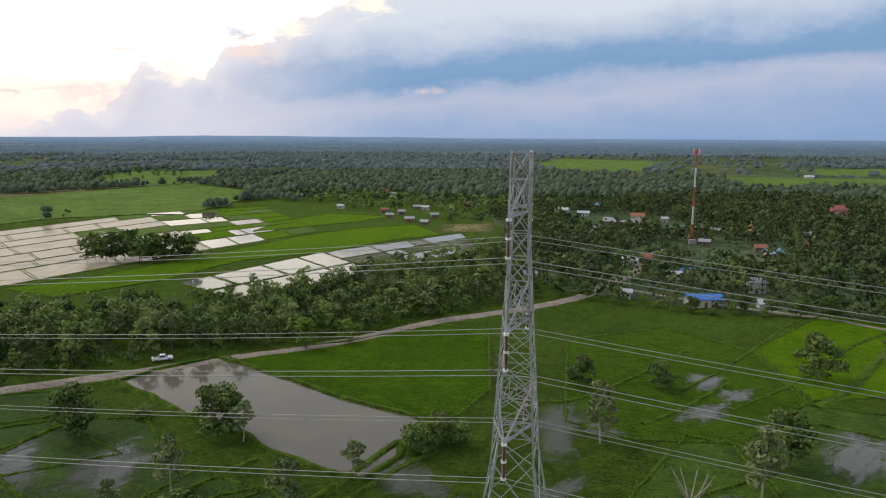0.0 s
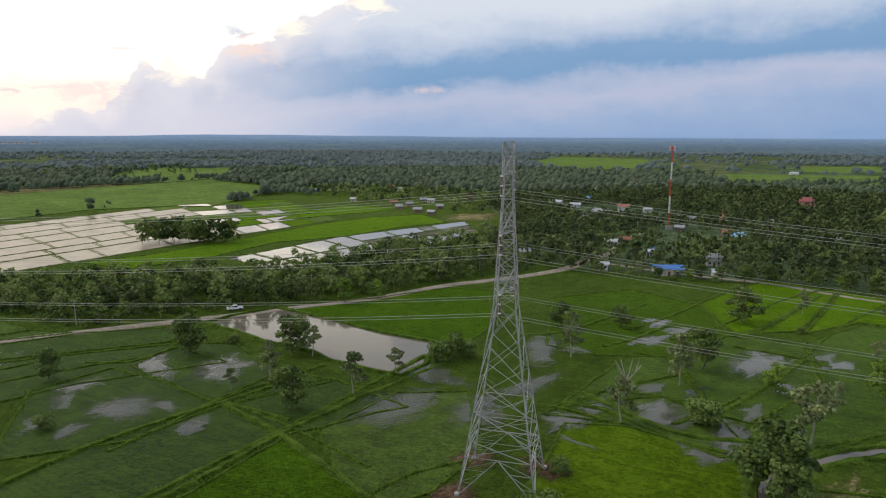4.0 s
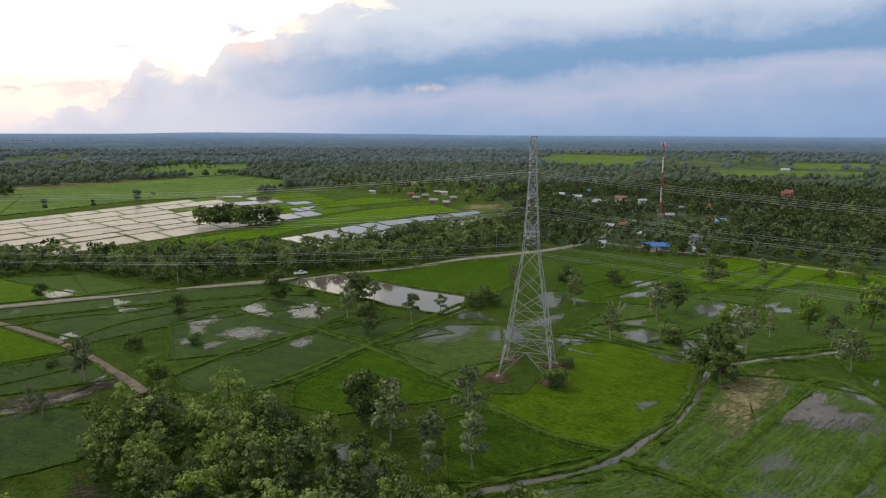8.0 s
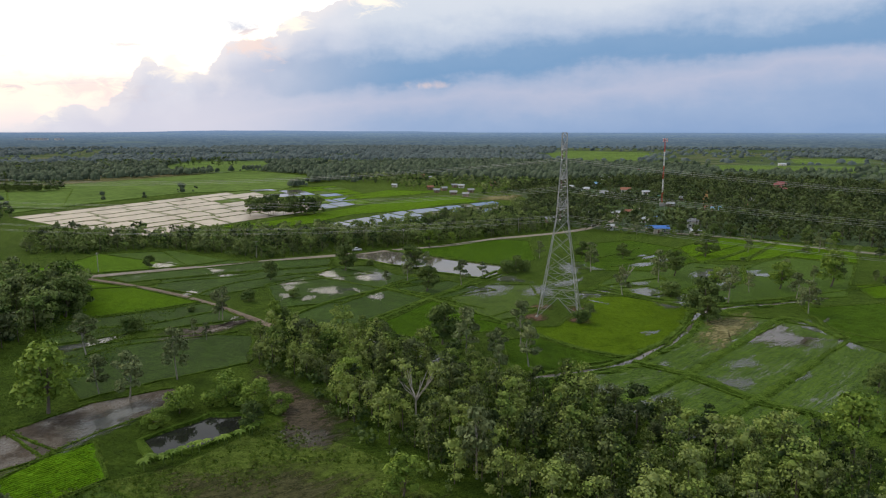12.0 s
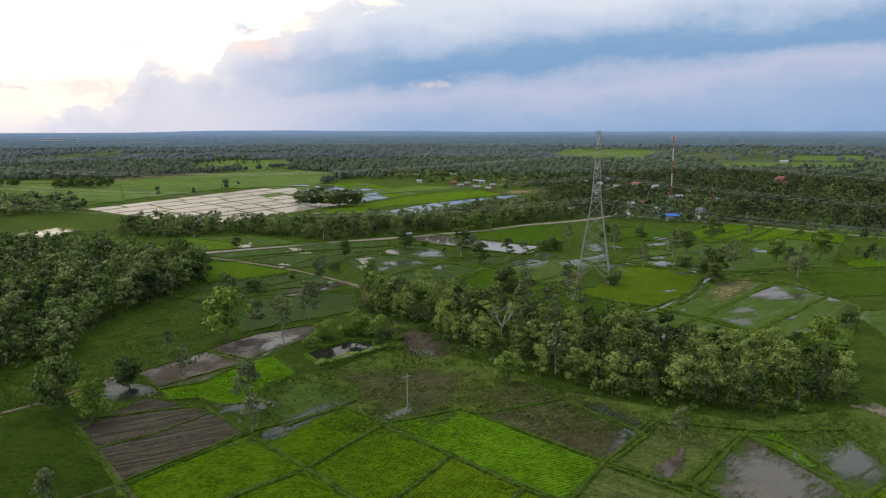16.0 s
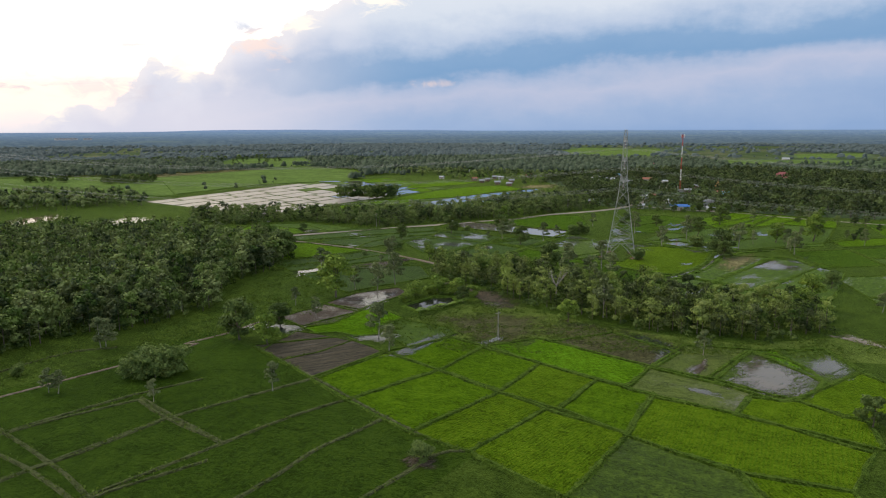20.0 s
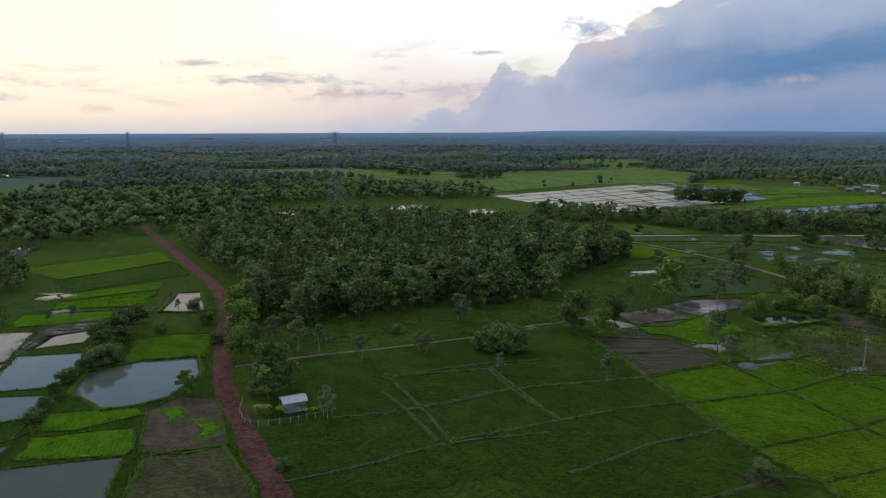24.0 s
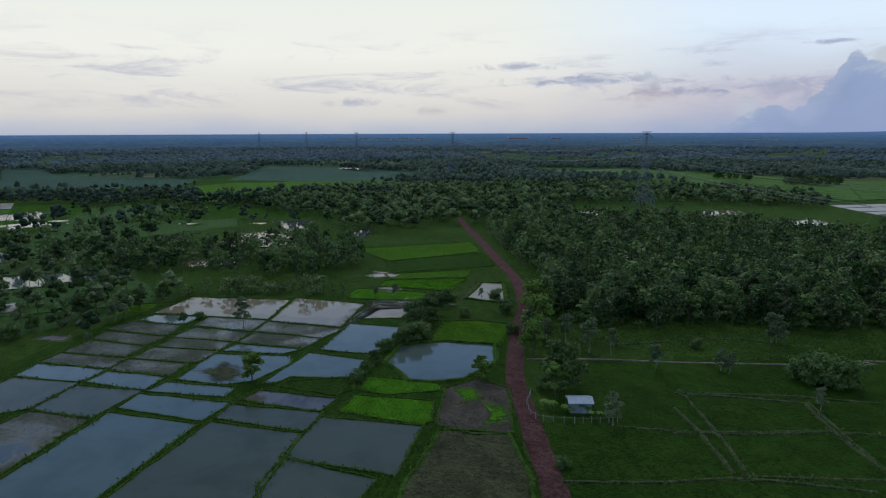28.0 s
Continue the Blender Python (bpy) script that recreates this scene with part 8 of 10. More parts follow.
def wood(label, poly, spacing, hmin, hmax, kinds, share, coarse, leaf, seed, holes=(), trunks=True, name="woodland", keep=1.0):
    """A stand of trees filling a stretch of ground, joined."""
    rng = np.random.default_rng(seed)
    p = np.array(poly, float)
    lo, hi = p.min(0), p.max(0)
    gx, gy = np.meshgrid(np.arange(lo[0], hi[0], spacing), np.arange(lo[1], hi[1], spacing))
    x = gx.ravel() + rng.uniform(-.48, .48, gx.size) * spacing
    y = gy.ravel() + rng.uniform(-.48, .48, gx.size) * spacing
    ok = inside_poly(x, y, poly) & (rng.uniform(0, 1, x.size) < keep)
    for hole in holes:
        ok &= ~inside_poly(x, y, hole)
    for line in ROADS:
        for qx, qy in line[::2]:
            if lo[0] - 5 < qx < hi[0] + 5 and lo[1] - 5 < qy < hi[1] + 5:
                ok &= (x - qx) ** 2 + (y - qy) ** 2 > 16
    for hx, hy, hw in GARDENS:  # keep yards clear round the houses
        d = Vector((-20 - hx, -60 - hy)).normalized()
        u, w = (x - hx) * d.x + (y - hy) * d.y, (x - hx) * d.y - (y - hy) * d.x
        ok &= ~((u > -hw * 0.6) & (u < 24) & (np.abs(w) < hw * 0.5 + 0.5))
    x, y = x[ok], y[ok]
    return stand(label, x, y, rng.uniform(hmin, hmax, len(x)), kinds, share, coarse, leaf, rng, trunks, name)


def stand(label, x, y, h, kinds, share, coarse, leaf, rng, trunks=True, name="woodland"):
    n = len(x)
    protos = [lump_arrays(k, s, int(coarse), int(round(coarse % 1 * 10))) if share == 0 else crown_arrays(k, s, share, coarse)[0] for k in kinds for s in range(6)]
    pick = rng.integers(0, len(protos), n)
    ang = rng.uniform(0, 6.283, n)
    vs, tint = [], []
    hue = np.clip(rng.normal(0, 0.42, n), -0.7, 0.85)
    slim = rng.uniform(0.78, 1.1, n)
    for i, pv in enumerate(protos):
        for j in np.nonzero(pick == i)[0]:
            c, s, k = math.cos(ang[j]), math.sin(ang[j]), h[j] / 10
            w = k * slim[j]
            rot = np.array([[c * w, -s * w, 0], [s * w, c * w, 0], [0, 0, k]])
            vs.append((pv.reshape(-1, 3) @ rot.T + np.array([x[j], y[j], 0])).astype(np.float32))
            tint.append(np.full(pv.shape[0] * 4, hue[j], np.float32))
    v = np.concatenate(vs)
    ob = new(name, mesh_of(name, v, np.arange(len(v)).reshape(-1, 4), leaf))
    ob.data.attributes.new("tint", "FLOAT", "POINT").data.foreach_set("value", np.concatenate(tint))
    tagged(ob, label, "trees", kind="stuff")
    if trunks:
        tv, tf = stems(rng, np.stack([x, y, np.zeros(n)], 1), h)
        child("trunks", mesh_of("trunks", tv, tf, "bark"), ob)
    return ob

# ---- single trees ----
tree("round", 84.3, 220.6, 5.0)
tree("lime", 97.3, 218.5, 4.2)
tree("round", 103.3, 222.6, 5.5)
tree("grey", 78.4, 224.7, 6.0)
tree("round", 62.4, 232.8, 5.5)
tree("lime", 70.4, 229.8, 4.0)
tree("round", 110.3, 218.6, 5.5)
tree("round", 118.3, 215.5, 6.5)
tree("bush", 90.3, 217.5, 2.6)
tree("round", 126.3, 212.5, 7.0)
tree("grey", 132.3, 208.5, 6.0)
tree("round", 140.4, 205.6, 7.5)
tree("lime", 148.4, 199.7, 6.0)
tree("round", 52.4, 238.7, 6.0)
tree("round", 44.3, 245.5, 6.5)
tree("bush", 75.4, 227.7, 2.5)
tree("bush", 106.3, 215.5, 2.5)
tree("round", 158.4, 193.9, 7.0)
tree("lime", 170.5, 188.2, 6.0)
tree("round", -72.0, 123.0, 9.5)
tree("round", -98.7, 104.4, 6.6)
tree("bush", -83.6, 76.5, 3.5)
tree("round", -156.4, 128.1, 4.7)
tree("bush", -112.4, 57.3, 2.1)
tree("open", -99.0, 47.9, 9.5)
tree("lime", -81.5, 43.9, 6.7)
tree("round", -79.0, 43.8, 4.7)
tree("round", -36.9, 86.7, 8.2)
tree("open", -52.6, 97.8, 4.5)
tree("open", -44.8, 103.1, 8.6)
tree("round", -44.2, 124.7, 9.3)
tree("open", -38.5, 122.4, 7.3)
tree("open", -23.9, 95.2, 8.6)
tree("open", -15.0, 108.5, 6.1)
tree("lime", -37.9, 180.0, 7.8)
tree("lime", -27.0, 185.5, 6.1)
tree("bush", -4.4, 118.3, 5.6)
tree("round", -0.7, 120.8, 6.1)
tree("bush", 2.9, 121.7, 5.3)
tree("open", 30.7, 122.3, 10.7)
tree("round", 33.0, 152.1, 6.8)
tree("open", 33.1, 80.4, 9.2)
tree("round", 51.3, 150.3, 6.1)
tree("open", 52.5, 101.9, 11.1)
tree("round", 62.4, 113.2, 9.2)
tree("round", 91.5, 156.6, 10.6)
tree("bush", 50.0, 79.1, 6.0)
tree("round", 51.6, 53.3, 10.9)
tree("lime", 72.5, 96.3, 6.1)
tree("open", 66.5, 70.1, 11.7)
tree("open", 80.5, 85.6, 6.1)
tree("lime", 94.5, 91.3, 8.7)
tree("open", 92.7, 76.0, 8.0)
tree("open", 90.2, 67.6, 5.4)
tree("lime", 115.5, 94.9, 12.3)
tree("open", 151.6, 169.4, 8.4)
tree("bush", 103.7, 144.8, 2.2)
tree("open", 116.1, 167.3, 7.2)
tree("open", 109.2, 116.7, 5.9)
tree("open", 113.7, 103.6, 5.5)
tree("bush", 11.8, 45.4, 5.0)
tree("bush", 16.8, 59.7, 2.7)
tree("round", -30.9, 24.8, 9.7)
tree("grey", -24.4, 17.5, 10.4)
tree("grey", -16.7, 14.0, 7.0)
tree("grey", -16.7, 3.1, 6.0)
tree("open", -9.2, 24.8, 10.4)
tree("open", -9.2, 7.0, 8.9)
tree("open", 13.2, 151.3, 6.8)
tree("open", -123.7, 14.5, 10.0)
tree("bush", -121.6, 36.1, 5.1)
tree("bush", -113.1, 59.5, 2.1)
tree("open", -100.3, 48.3, 8.0)
tree("open", -101.9, 31.6, 4.4)
tree("open", -97.1, 28.1, 4.3)
tree("open", -93.3, -2.2, 10.9)
tree("open", -98.7, -14.9, 9.6)
tree("open", -107.0, -11.6, 7.8)
tree("round", -151.7, 48.0, 10.1)
tree("round", -149.4, 50.8, 11.0)
tree("round", -147.2, 55.5, 8.2)
tree("bush", -97.9, 71.6, 4.3)
tree("limebush", -85.2, -21.5, 5.9)
tree("limebush", -87.2, -28.8, 3.9)
tree("limebush", -76.9, -16.8, 6.7)
tree("limebush", -70.8, -17.8, 6.0)
tree("limebush", -64.6, -20.1, 4.0)
tree("round", -68.0, -28.8, 4.9)
tree("bush", -62.7, 133.3, 3.0)
tree("lime", -112.5, -21.7, 12.8)
tree("round", -131.3, -70.4, 10.3)
tree("lime", -122.0, -75.4, 7.7)
tree("round", -122.9, -57.7, 6.4)
tree("open", -112.2, -107.7, 5.9)
tree("grey", -166.5, -78.0, 7.5)
tree("open", -92.5, -68.8, 8.6)
tree("open", -88.5, -80.4, 6.5)
tree("open", -114.0, -48.9, 6.0)
puddle("soft_earth", "bare brown earth round a bush", [(-77.2 + 3.0 * math.cos(k * 0.785), -140.4 + 2.4 * math.sin(k * 0.785)) for k in range(8)], "bare_ground", "bare ground", "bare patches")
tree("bush", -77.2, -139.6, 3.4)
tree("round", 10.5, -126.4, 5.8)
tree("lime", 42.8, -40.1, 10.3)
tree("round", 67.1, -9.7, 6.0)
tree("open", 65.0, -42.5, 6.1)
tree("open", -6.7, -83.3, 5.8)
tree("wide", -146.2, -98.2, 5.8)
tree("wide", -140.4, -96.6, 5.9)
tree("wide", -142.4, -99.4, 5.2)
tree("open", -124.1, -33.2, 5.4)
tree("open", -136.3, -114.4, 4.5)
tree("open", -162.5, -108.8, 4.9)
tree("bush", -176.2, -98.3, 3.1)
tree("round", 50.8, 47.4, 7.4)
tree("open", 86.6, 56.5, 9.5)
tree("open", 132.8, 80.1, 7.2)
tree("round", -176.4, -149.1, 10.7)
tree("lime", -175.5, -152.3, 6.5)
tree("lime", -223.3, -203.9, 6.5)
tree("lime", -192.1, -160.0, 5.5)
tree("open", -157.2, -154.8, 6.1)
tree("open", -172.1, -121.5, 5.7)
tree("grey", -165.9, -76.4, 6.9)
tree("open", -185.7, -121.6, 6.4)
tree("open", -190.7, -124.6, 8.5)
tree("lime", -209.4, -125.2, 10.5)
tree("lime", -199.6, -136.6, 7.7)
tree("open", -267.9, -190.2, 8.0)
tree("open", -276.2, -230.4, 3.5)
tree("bush", -179.4, -152.0, 3.4)
tree("bush", -183.8, -144.9, 3.2)
tree("round", -241.6, -140.3, 6.2)
tree("round", -237.4, -149.0, 7.0)
tree("round", -250.8, -129.0, 4.8)
tree("bush", -226.8, -153.2, 5.0)
tree("bush", -223.6, -167.2, 3.9)
tree("round", -216.5, -174.6, 3.4)
tree("bush", -212.6, -179.4, 2.9)
tree("bush", -208.9, -183.9, 2.8)
tree("open", -159.9, -109.5, 4.8)
tree("round", -285.0, -203.0, 2.7)
tree("bush", -285.1, -197.8, 2.7)
tree("round", -307.0, -227.4, 7.8)
tree("open", -297.6, -220.0, 7.1)
tree("round", -315.0, -232.8, 4.6)
tree("open", -277.4, -138.6, 3.5)
tree("open", -271.9, -134.0, 4.5)
tree("bush", -249.0, -107.6, 4.0)
tree("open", -251.9, -111.4, 3.6)
tree("open", -139.0, -110.1, 2.8)
tree("bush", -151.3, -175.1, 2.1)
tree("round", -245.9, -135.2, 6.3)
tree("round", -239.1, -143.3, 7.1)
tree("round", -233.0, -150.7, 6.1)
tree("bush", -228.0, -156.6, 5.6)
tree("round", -225.4, -161.4, 4.3)
tree("round", -252.6, -125.2, 4.9)
tree("lime", -225.0, -111.6, 10.1)
tree("grey", -208.6, -128.5, 7.9)
tree("grey", -202.5, -128.6, 6.4)
tree("open", -200.9, -122.5, 7.3)
tree("bush", -232.9, -116.5, 4.7)
tree("bush", -215.7, -129.2, 3.4)
tree("bush", -238.2, -129.4, 2.8)
tree("round", -302.3, -241.6, 4.3)
tree("bush", -296.5, -247.6, 4.6)
tree("round", -311.0, -209.8, 5.8)
tree("round", -318.6, -200.7, 5.0)

# ---- woods ----
GARDENS = []
GARDENS.append((91.9, 230.8, 11.6))
GARDENS.append((105.0, 284.4, 4.4))
GARDENS.append((96.6, 275.1, 3.8))
GARDENS.append((66.7, 241.6, 5.3))
GARDENS.append((36.3, 273.8, 4.8))
GARDENS.append((119.9, 251.2, 6.5))
GARDENS.append((93.2, 523.6, 10.4))
GARDENS.append((105.6, 502.1, 8.2))
GARDENS.append((131.0, 564.4, 7.1))
GARDENS.append((162.7, 656.1, 11.7))
GARDENS.append((134.1, 460.2, 8.4))
GARDENS.append((114.6, 452.4, 10.4))
GARDENS.append((121.6, 439.0, 8.9))
GARDENS.append((97.8, 422.1, 7.0))
GARDENS.append((144.4, 411.6, 10.7))
GARDENS.append((161.9, 421.2, 5.5))
GARDENS.append((154.7, 468.2, 6.0))
GARDENS.append((239.7, 801.5, 9.9))
GARDENS.append((87.5, 307.1, 7.1))
GARDENS.append((96.6, 314.6, 4.8))
GARDENS.append((163.0, 327.7, 8.7))
GARDENS.append((164.7, 344.2, 5.9))
GARDENS.append((284.5, 480.5, 10.5))
GARDENS.append((196.2, 353.9, 6.0))
GARDENS.append((537.5, 990.3, 12.1))
GARDENS.append((21.2, 564.9, 7.1))
GARDENS.append((-136.1, 641.3, 5.7))
GARDENS.append((-60.2, 696.1, 5.6))
GARDENS.append((-49.6, 666.6, 4.7))
GARDENS.append((-31.6, 505.3, 5.5))
GARDENS.append((-22.9, 461.8, 5.9))
GARDENS.append((-45.4, 518.1, 5.6))
GARDENS.append((-38.4, 484.2, 4.4))
GARDENS.append((-13.9, 538.1, 5.8))
GARDENS.append((-6.2, 485.5, 5.3))
GARDENS.append((-20.8, 542.7, 4.9))
GARDENS.append((112.7, 228.0, 4.6))
GARDENS.append((143.6, 363.9, 4.1))
GARDENS.append((215.3, 391.3, 7.3))
GARDENS.append((-82.9, 545.0, 4.4))
GARDENS.append((192.2, 965.7, 7.6))
GARDENS.append((-12.0, 444.5, 4.1))
GARDENS.append((167.3, 409.4, 4.6))
GARDENS.append((213.1, 313.8, 4.8))
wood("belt of mixed green roadside trees", [(-231.2, 161.1), (-198.3, 160.6), (-173.6, 175.8), (-130.2, 157.5), (-111.3, 149.1), (-88.0, 166.1), (-50.8, 181.7), (-27.7, 195.4), (10.4, 223.7), (34.3, 239.6), (42.1, 285.6), (22.0, 325.2), (-20.0, 285.1), (-57.6, 241.9), (-89.6, 215.8), (-118.4, 204.3), (-178.9, 194.4), (-249.5, 201.8)],
     5.4, 5.0, 12.0, ("round", "round", "round", "grey", "lime"), 0.12, 1.5, "leaf_forest", 11, keep=0.95)
wood("dense mixed woodlot of young trees with greyish crowns", [(-83.7, 13.6), (-68.6, 32.8), (-50.7, 28.3), (-36.4, 11.3), (-18.0, -1.2), (-2.9, -12.5), (10.2, -23.3), (24.4, -35.5), (39.4, -41.1), (42.4, -51.0), (35.6, -64.8), (18.4, -70.9), (6.4, -70.9), (-12.1, -64.0), (-25.4, -52.9), (-35.3, -43.9), (-49.2, -24.5), (-59.2, -6.7), (-73.4, 4.6)],
     4.3, 4.0, 11.0, ("grey", "grey", "lime", "round"), 0.32, 0.92, "leaf_wood", 12)
FRONT = [(-228.6, -110.9), (-202.6, -104.8), (-188.4, -84.8), (-180.2, -66.4), (-167.0, -60.0), (-150.8, -37.6), (-156.4, -7.1), (-149.8, 16.8), (-144.0, 54.0), (-164.1, 89.5), (-183.1, 77.7), (-175.8, 48.5), (-178.7, 1.9), (-186.1, -26.4), (-201.3, -46.8), (-218.5, -67.2), (-246.6, -82.3), (-240.6, -95.2)]
BACK = [(-246.6, -82.3), (-218.5, -67.2), (-201.3, -46.8), (-186.1, -26.4), (-178.7, 1.9), (-175.8, 48.5), (-183.1, 77.7), (-164.1, 89.5), (-198.1, 99.5), (-242.3, 124.7), (-297.6, 120.8), (-341.8, 103.3), (-381.8, 56.4), (-391.8, 3.4), (-348.7, -24.2), (-306.5, -47.6), (-268.5, -71.4)]
wood("edge of a dense forest of tall straight trees", FRONT, 4.9, 6.0, 13.5, ("round", "grey", "grey", "lime"), 0.21, 1.3, "leaf_forest", 13)
wood("dense dark green forest of tall straight trees", BACK, 5.4, 6.0, 13.0, ("round", "grey", "grey"), 0.045, 1.9, "leaf_forest", 25)
for shape, seed in ((FRONT, 51), ([(-83.7, 13.6), (-68.6, 32.8), (-50.7, 28.3), (-36.4, 11.3), (-18.0, -1.2), (-2.9, -12.5), (10.2, -23.3), (24.4, -35.5), (39.4, -41.1), (44.4, -51.0), (36.6, -66.7), (18.7, -73.4), (6.6, -73.4), (-13.0, -66.5), (-27.3, -54.7), (-38.3, -45.7), (-52.2, -26.5), (-61.2, -8.5), (-75.3, 2.9)], 52),
                    ([(-231.1, 158.4), (-198.2, 158.1), (-173.5, 173.1), (-130.2, 154.5), (-111.3, 146.2), (-88.0, 163.1), (-50.8, 178.7), (-27.7, 192.3), (10.4, 220.7), (34.4, 236.6), (36.3, 246.4), (6.4, 231.6), (-29.7, 203.5), (-89.9, 176.4), (-129.2, 168.3), (-174.8, 185.9), (-231.5, 172.0)], 53)):
    wood("low shrubs and saplings beneath the trees", shape, 4.0, 1.6, 4.2, ("bush",), 0.022, 3.0, "leaf_dark", seed, trunks=False, name="undergrowth", keep=0.8)
wood("dark mixed trees beyond the laterite road", [(-403.1, -229.4), (-371.1, -197.3), (-349.0, -164.1), (-317.0, -144.0), (-328.3, -117.7), (-368.5, -94.5), (-409.4, -101.3), (-419.2, -137.6), (-424.0, -173.2), (-452.9, -205.8), (-446.9, -223.9)],
     5.8, 5.0, 11.0, ("round", "round", "grey"), 0.08, 1.9, "leaf_forest", 14, keep=0.72)
wood("row of dark trees and shrubs behind the muddy ponds", [(-322.9, -208.7), (-324.8, -191.7), (-310.8, -164.7), (-291.0, -138.1), (-283.0, -141.1), (-296.8, -161.7), (-314.8, -189.6)],
     4.5, 3.0, 8.5, ("round", "bush", "grey"), 0.06, 2.2, "leaf_forest", 26, keep=0.85)
wood("dark wood at the end of the laterite road", [(-636.2, 153.1), (-675.8, 4.3), (-596.1, -86.5), (-496.4, -57.3), (-416.5, -77.7), (-404.8, -2.6), (-391.9, 16.3), (-376.7, 71.6), (-426.2, 113.3), (-466.3, 132.7), (-556.2, 193.1)],
     8.0, 8.0, 13.0, ("round", "round", "grey"), 0, 4.8, "leaf_forest", 15, keep=0.9)
wood("dark wood beneath the power line", [(-626.0, 203.8), (-575.9, 304.0), (-497.5, 318.8), (-438.1, 356.6), (-368.4, 350.6), (-339.4, 302.0), (-348.7, 264.5), (-407.6, 243.5), (-446.2, 193.0), (-476.4, 142.5), (-556.2, 198.2)],
     8.0, 6.0, 12.0, ("round", "round", "grey"), 0, 4.8, "leaf_forest", 16, keep=0.9)
wood("band of dark trees behind the wet strip", [(-465, 100), (-425, 176), (-362, 232), (-304, 270), (-318, 292), (-345, 318), (-402, 300), (-470, 262), (-500, 240), (-530, 190)], 8.5, 6.0, 11.0, ("round", "round", "grey"), 0, 4.6, "leaf_forest", 27, keep=0.85)
wood("scattered field trees beyond the flooded paddies", [(-537.3, 611.3), (-502.1, 687.1), (-412.1, 863.1), (-363.8, 927.9), (-410.6, 1080.8), (-560.8, 923.0), (-661.5, 800.8)], 26, 6.0, 11.0, ("round", "grey"), 0.08, 2.2, "leaf_dark", 41, keep=0.5)
wood("line of dark trees on the far field edge", [(-697.9, 856.3), (-586.4, 975.3), (-424.4, 1126.0), (-439.3, 1174.6), (-614.5, 1032.8), (-728.0, 902.3)], 12, 6.0, 11.0, ("round", "round"), 0.06, 2.3, "leaf_dark", 42, keep=0.7)
wood("round leafy copse standing among flooded paddies", [(-168.3, 300.8), (-117.3, 305.8), (-117.3, 320.8), (-149.2, 325.0), (-169.3, 314.9)], 6.5, 10.5, 15.5, ("round", "round"), 0.14, 1.8, "leaf_dark", 17)
wood("dark copse in the broad green field", [(-455.8, 470.5), (-404.5, 492.0), (-404.5, 511.7), (-455.9, 500.3)], 7.0, 6, 11, ("round",), 0.15, 2.4, "leaf_dark", 18)
wood("dark copse in the broad green field", [(-564.8, 495.7), (-505.0, 498.0), (-505.0, 515.0), (-564.8, 515.6)], 8.0, 5, 9, ("round",), 0.15, 2.4, "leaf_dark", 19)
VILLAGE_HOLES = [[(110.4, 301.5), (160.1, 300.3), (165.1, 330.3), (150.3, 366.2), (118.4, 361.6)],
                 [(85.4, 516.6), (150.6, 497.5), (165.5, 442.3), (150.4, 401.8), (125.5, 417.2), (95.5, 422.3), (85.6, 462.3)], [(265.7, 457.8), (300.8, 468.2), (300.8, 493.4), (265.7, 488.1)], [(178.0, 325.1), (155.1, 318.4), (155.2, 345.7), (178.1, 348.4)]]
wood("green garden trees and palms round the village houses", [(40.3, 253.3), (60.4, 241.7), (82.4, 227.7), (108.3, 215.5), (130.3, 209.5), (150.4, 197.7), (200.7, 175.1), (330.7, 263.1), (421.1, 484.4), (341.0, 644.2), (220.8, 643.1), (150.5, 602.0), (80.2, 560.8), (30.2, 520.9), (40.5, 432.2), (30.2, 350.8)],
     6.7, 6.0, 12.5, ("round", "round", "round", "lime"), 0.02, 3.0, "leaf_village", 20, VILLAGE_HOLES, keep=0.8)
wood("trees round the houses at the edge of the paddies", [(-89.7, 561.2), (-39.5, 482.0), (-19.4, 457.3), (30.5, 442.2), (40.2, 520.9), (90.2, 600.7), (0.0, 640.1), (-99.6, 701.7), (-159.3, 692.8), (-149.4, 642.3)], 9.0, 5.0, 10.0, ("round", "grey"), 0, 4.6, "leaf_forest", 21,
     [[(-60, 470), (0, 440), (5, 500), (-20, 540), (-60, 530)]], keep=0.8)
wood("scattered trees over the fields east of the village", [(120.7, 93.4), (181.6, 66.8), (331.0, 204.3), (330.8, 258.2), (200.7, 178.0), (150.4, 201.7)], 13, 4, 9, ("open", "lime", "round"), 0.3, 1.6, "leaf_forest", 22, keep=0.5)


wood("scattered dark trees and scrub over wet fields", [(-436.3, -316.9), (-555.9, -185.8), (-596.1, -76.4), (-495.9, -135.8), (-445.9, -200.8), (-376.1, -201.3), (-325.8, -193.7), (-285.9, -225.8), (-326.1, -306.3)], 11, 5, 12, ("round", "grey", "round"), 0, 5.8, "leaf_forest", 23, keep=0.6)
wood("thin line of trees across the far wet fields", [(-555.9, -185.8), (-796.3, -187.1), (-845.9, -45.8), (-695.9, -25.9), (-596.1, -76.4)], 16, 5, 10, ("round", "open"), 0.12, 2.7, "leaf_forest", 24, keep=0.35)


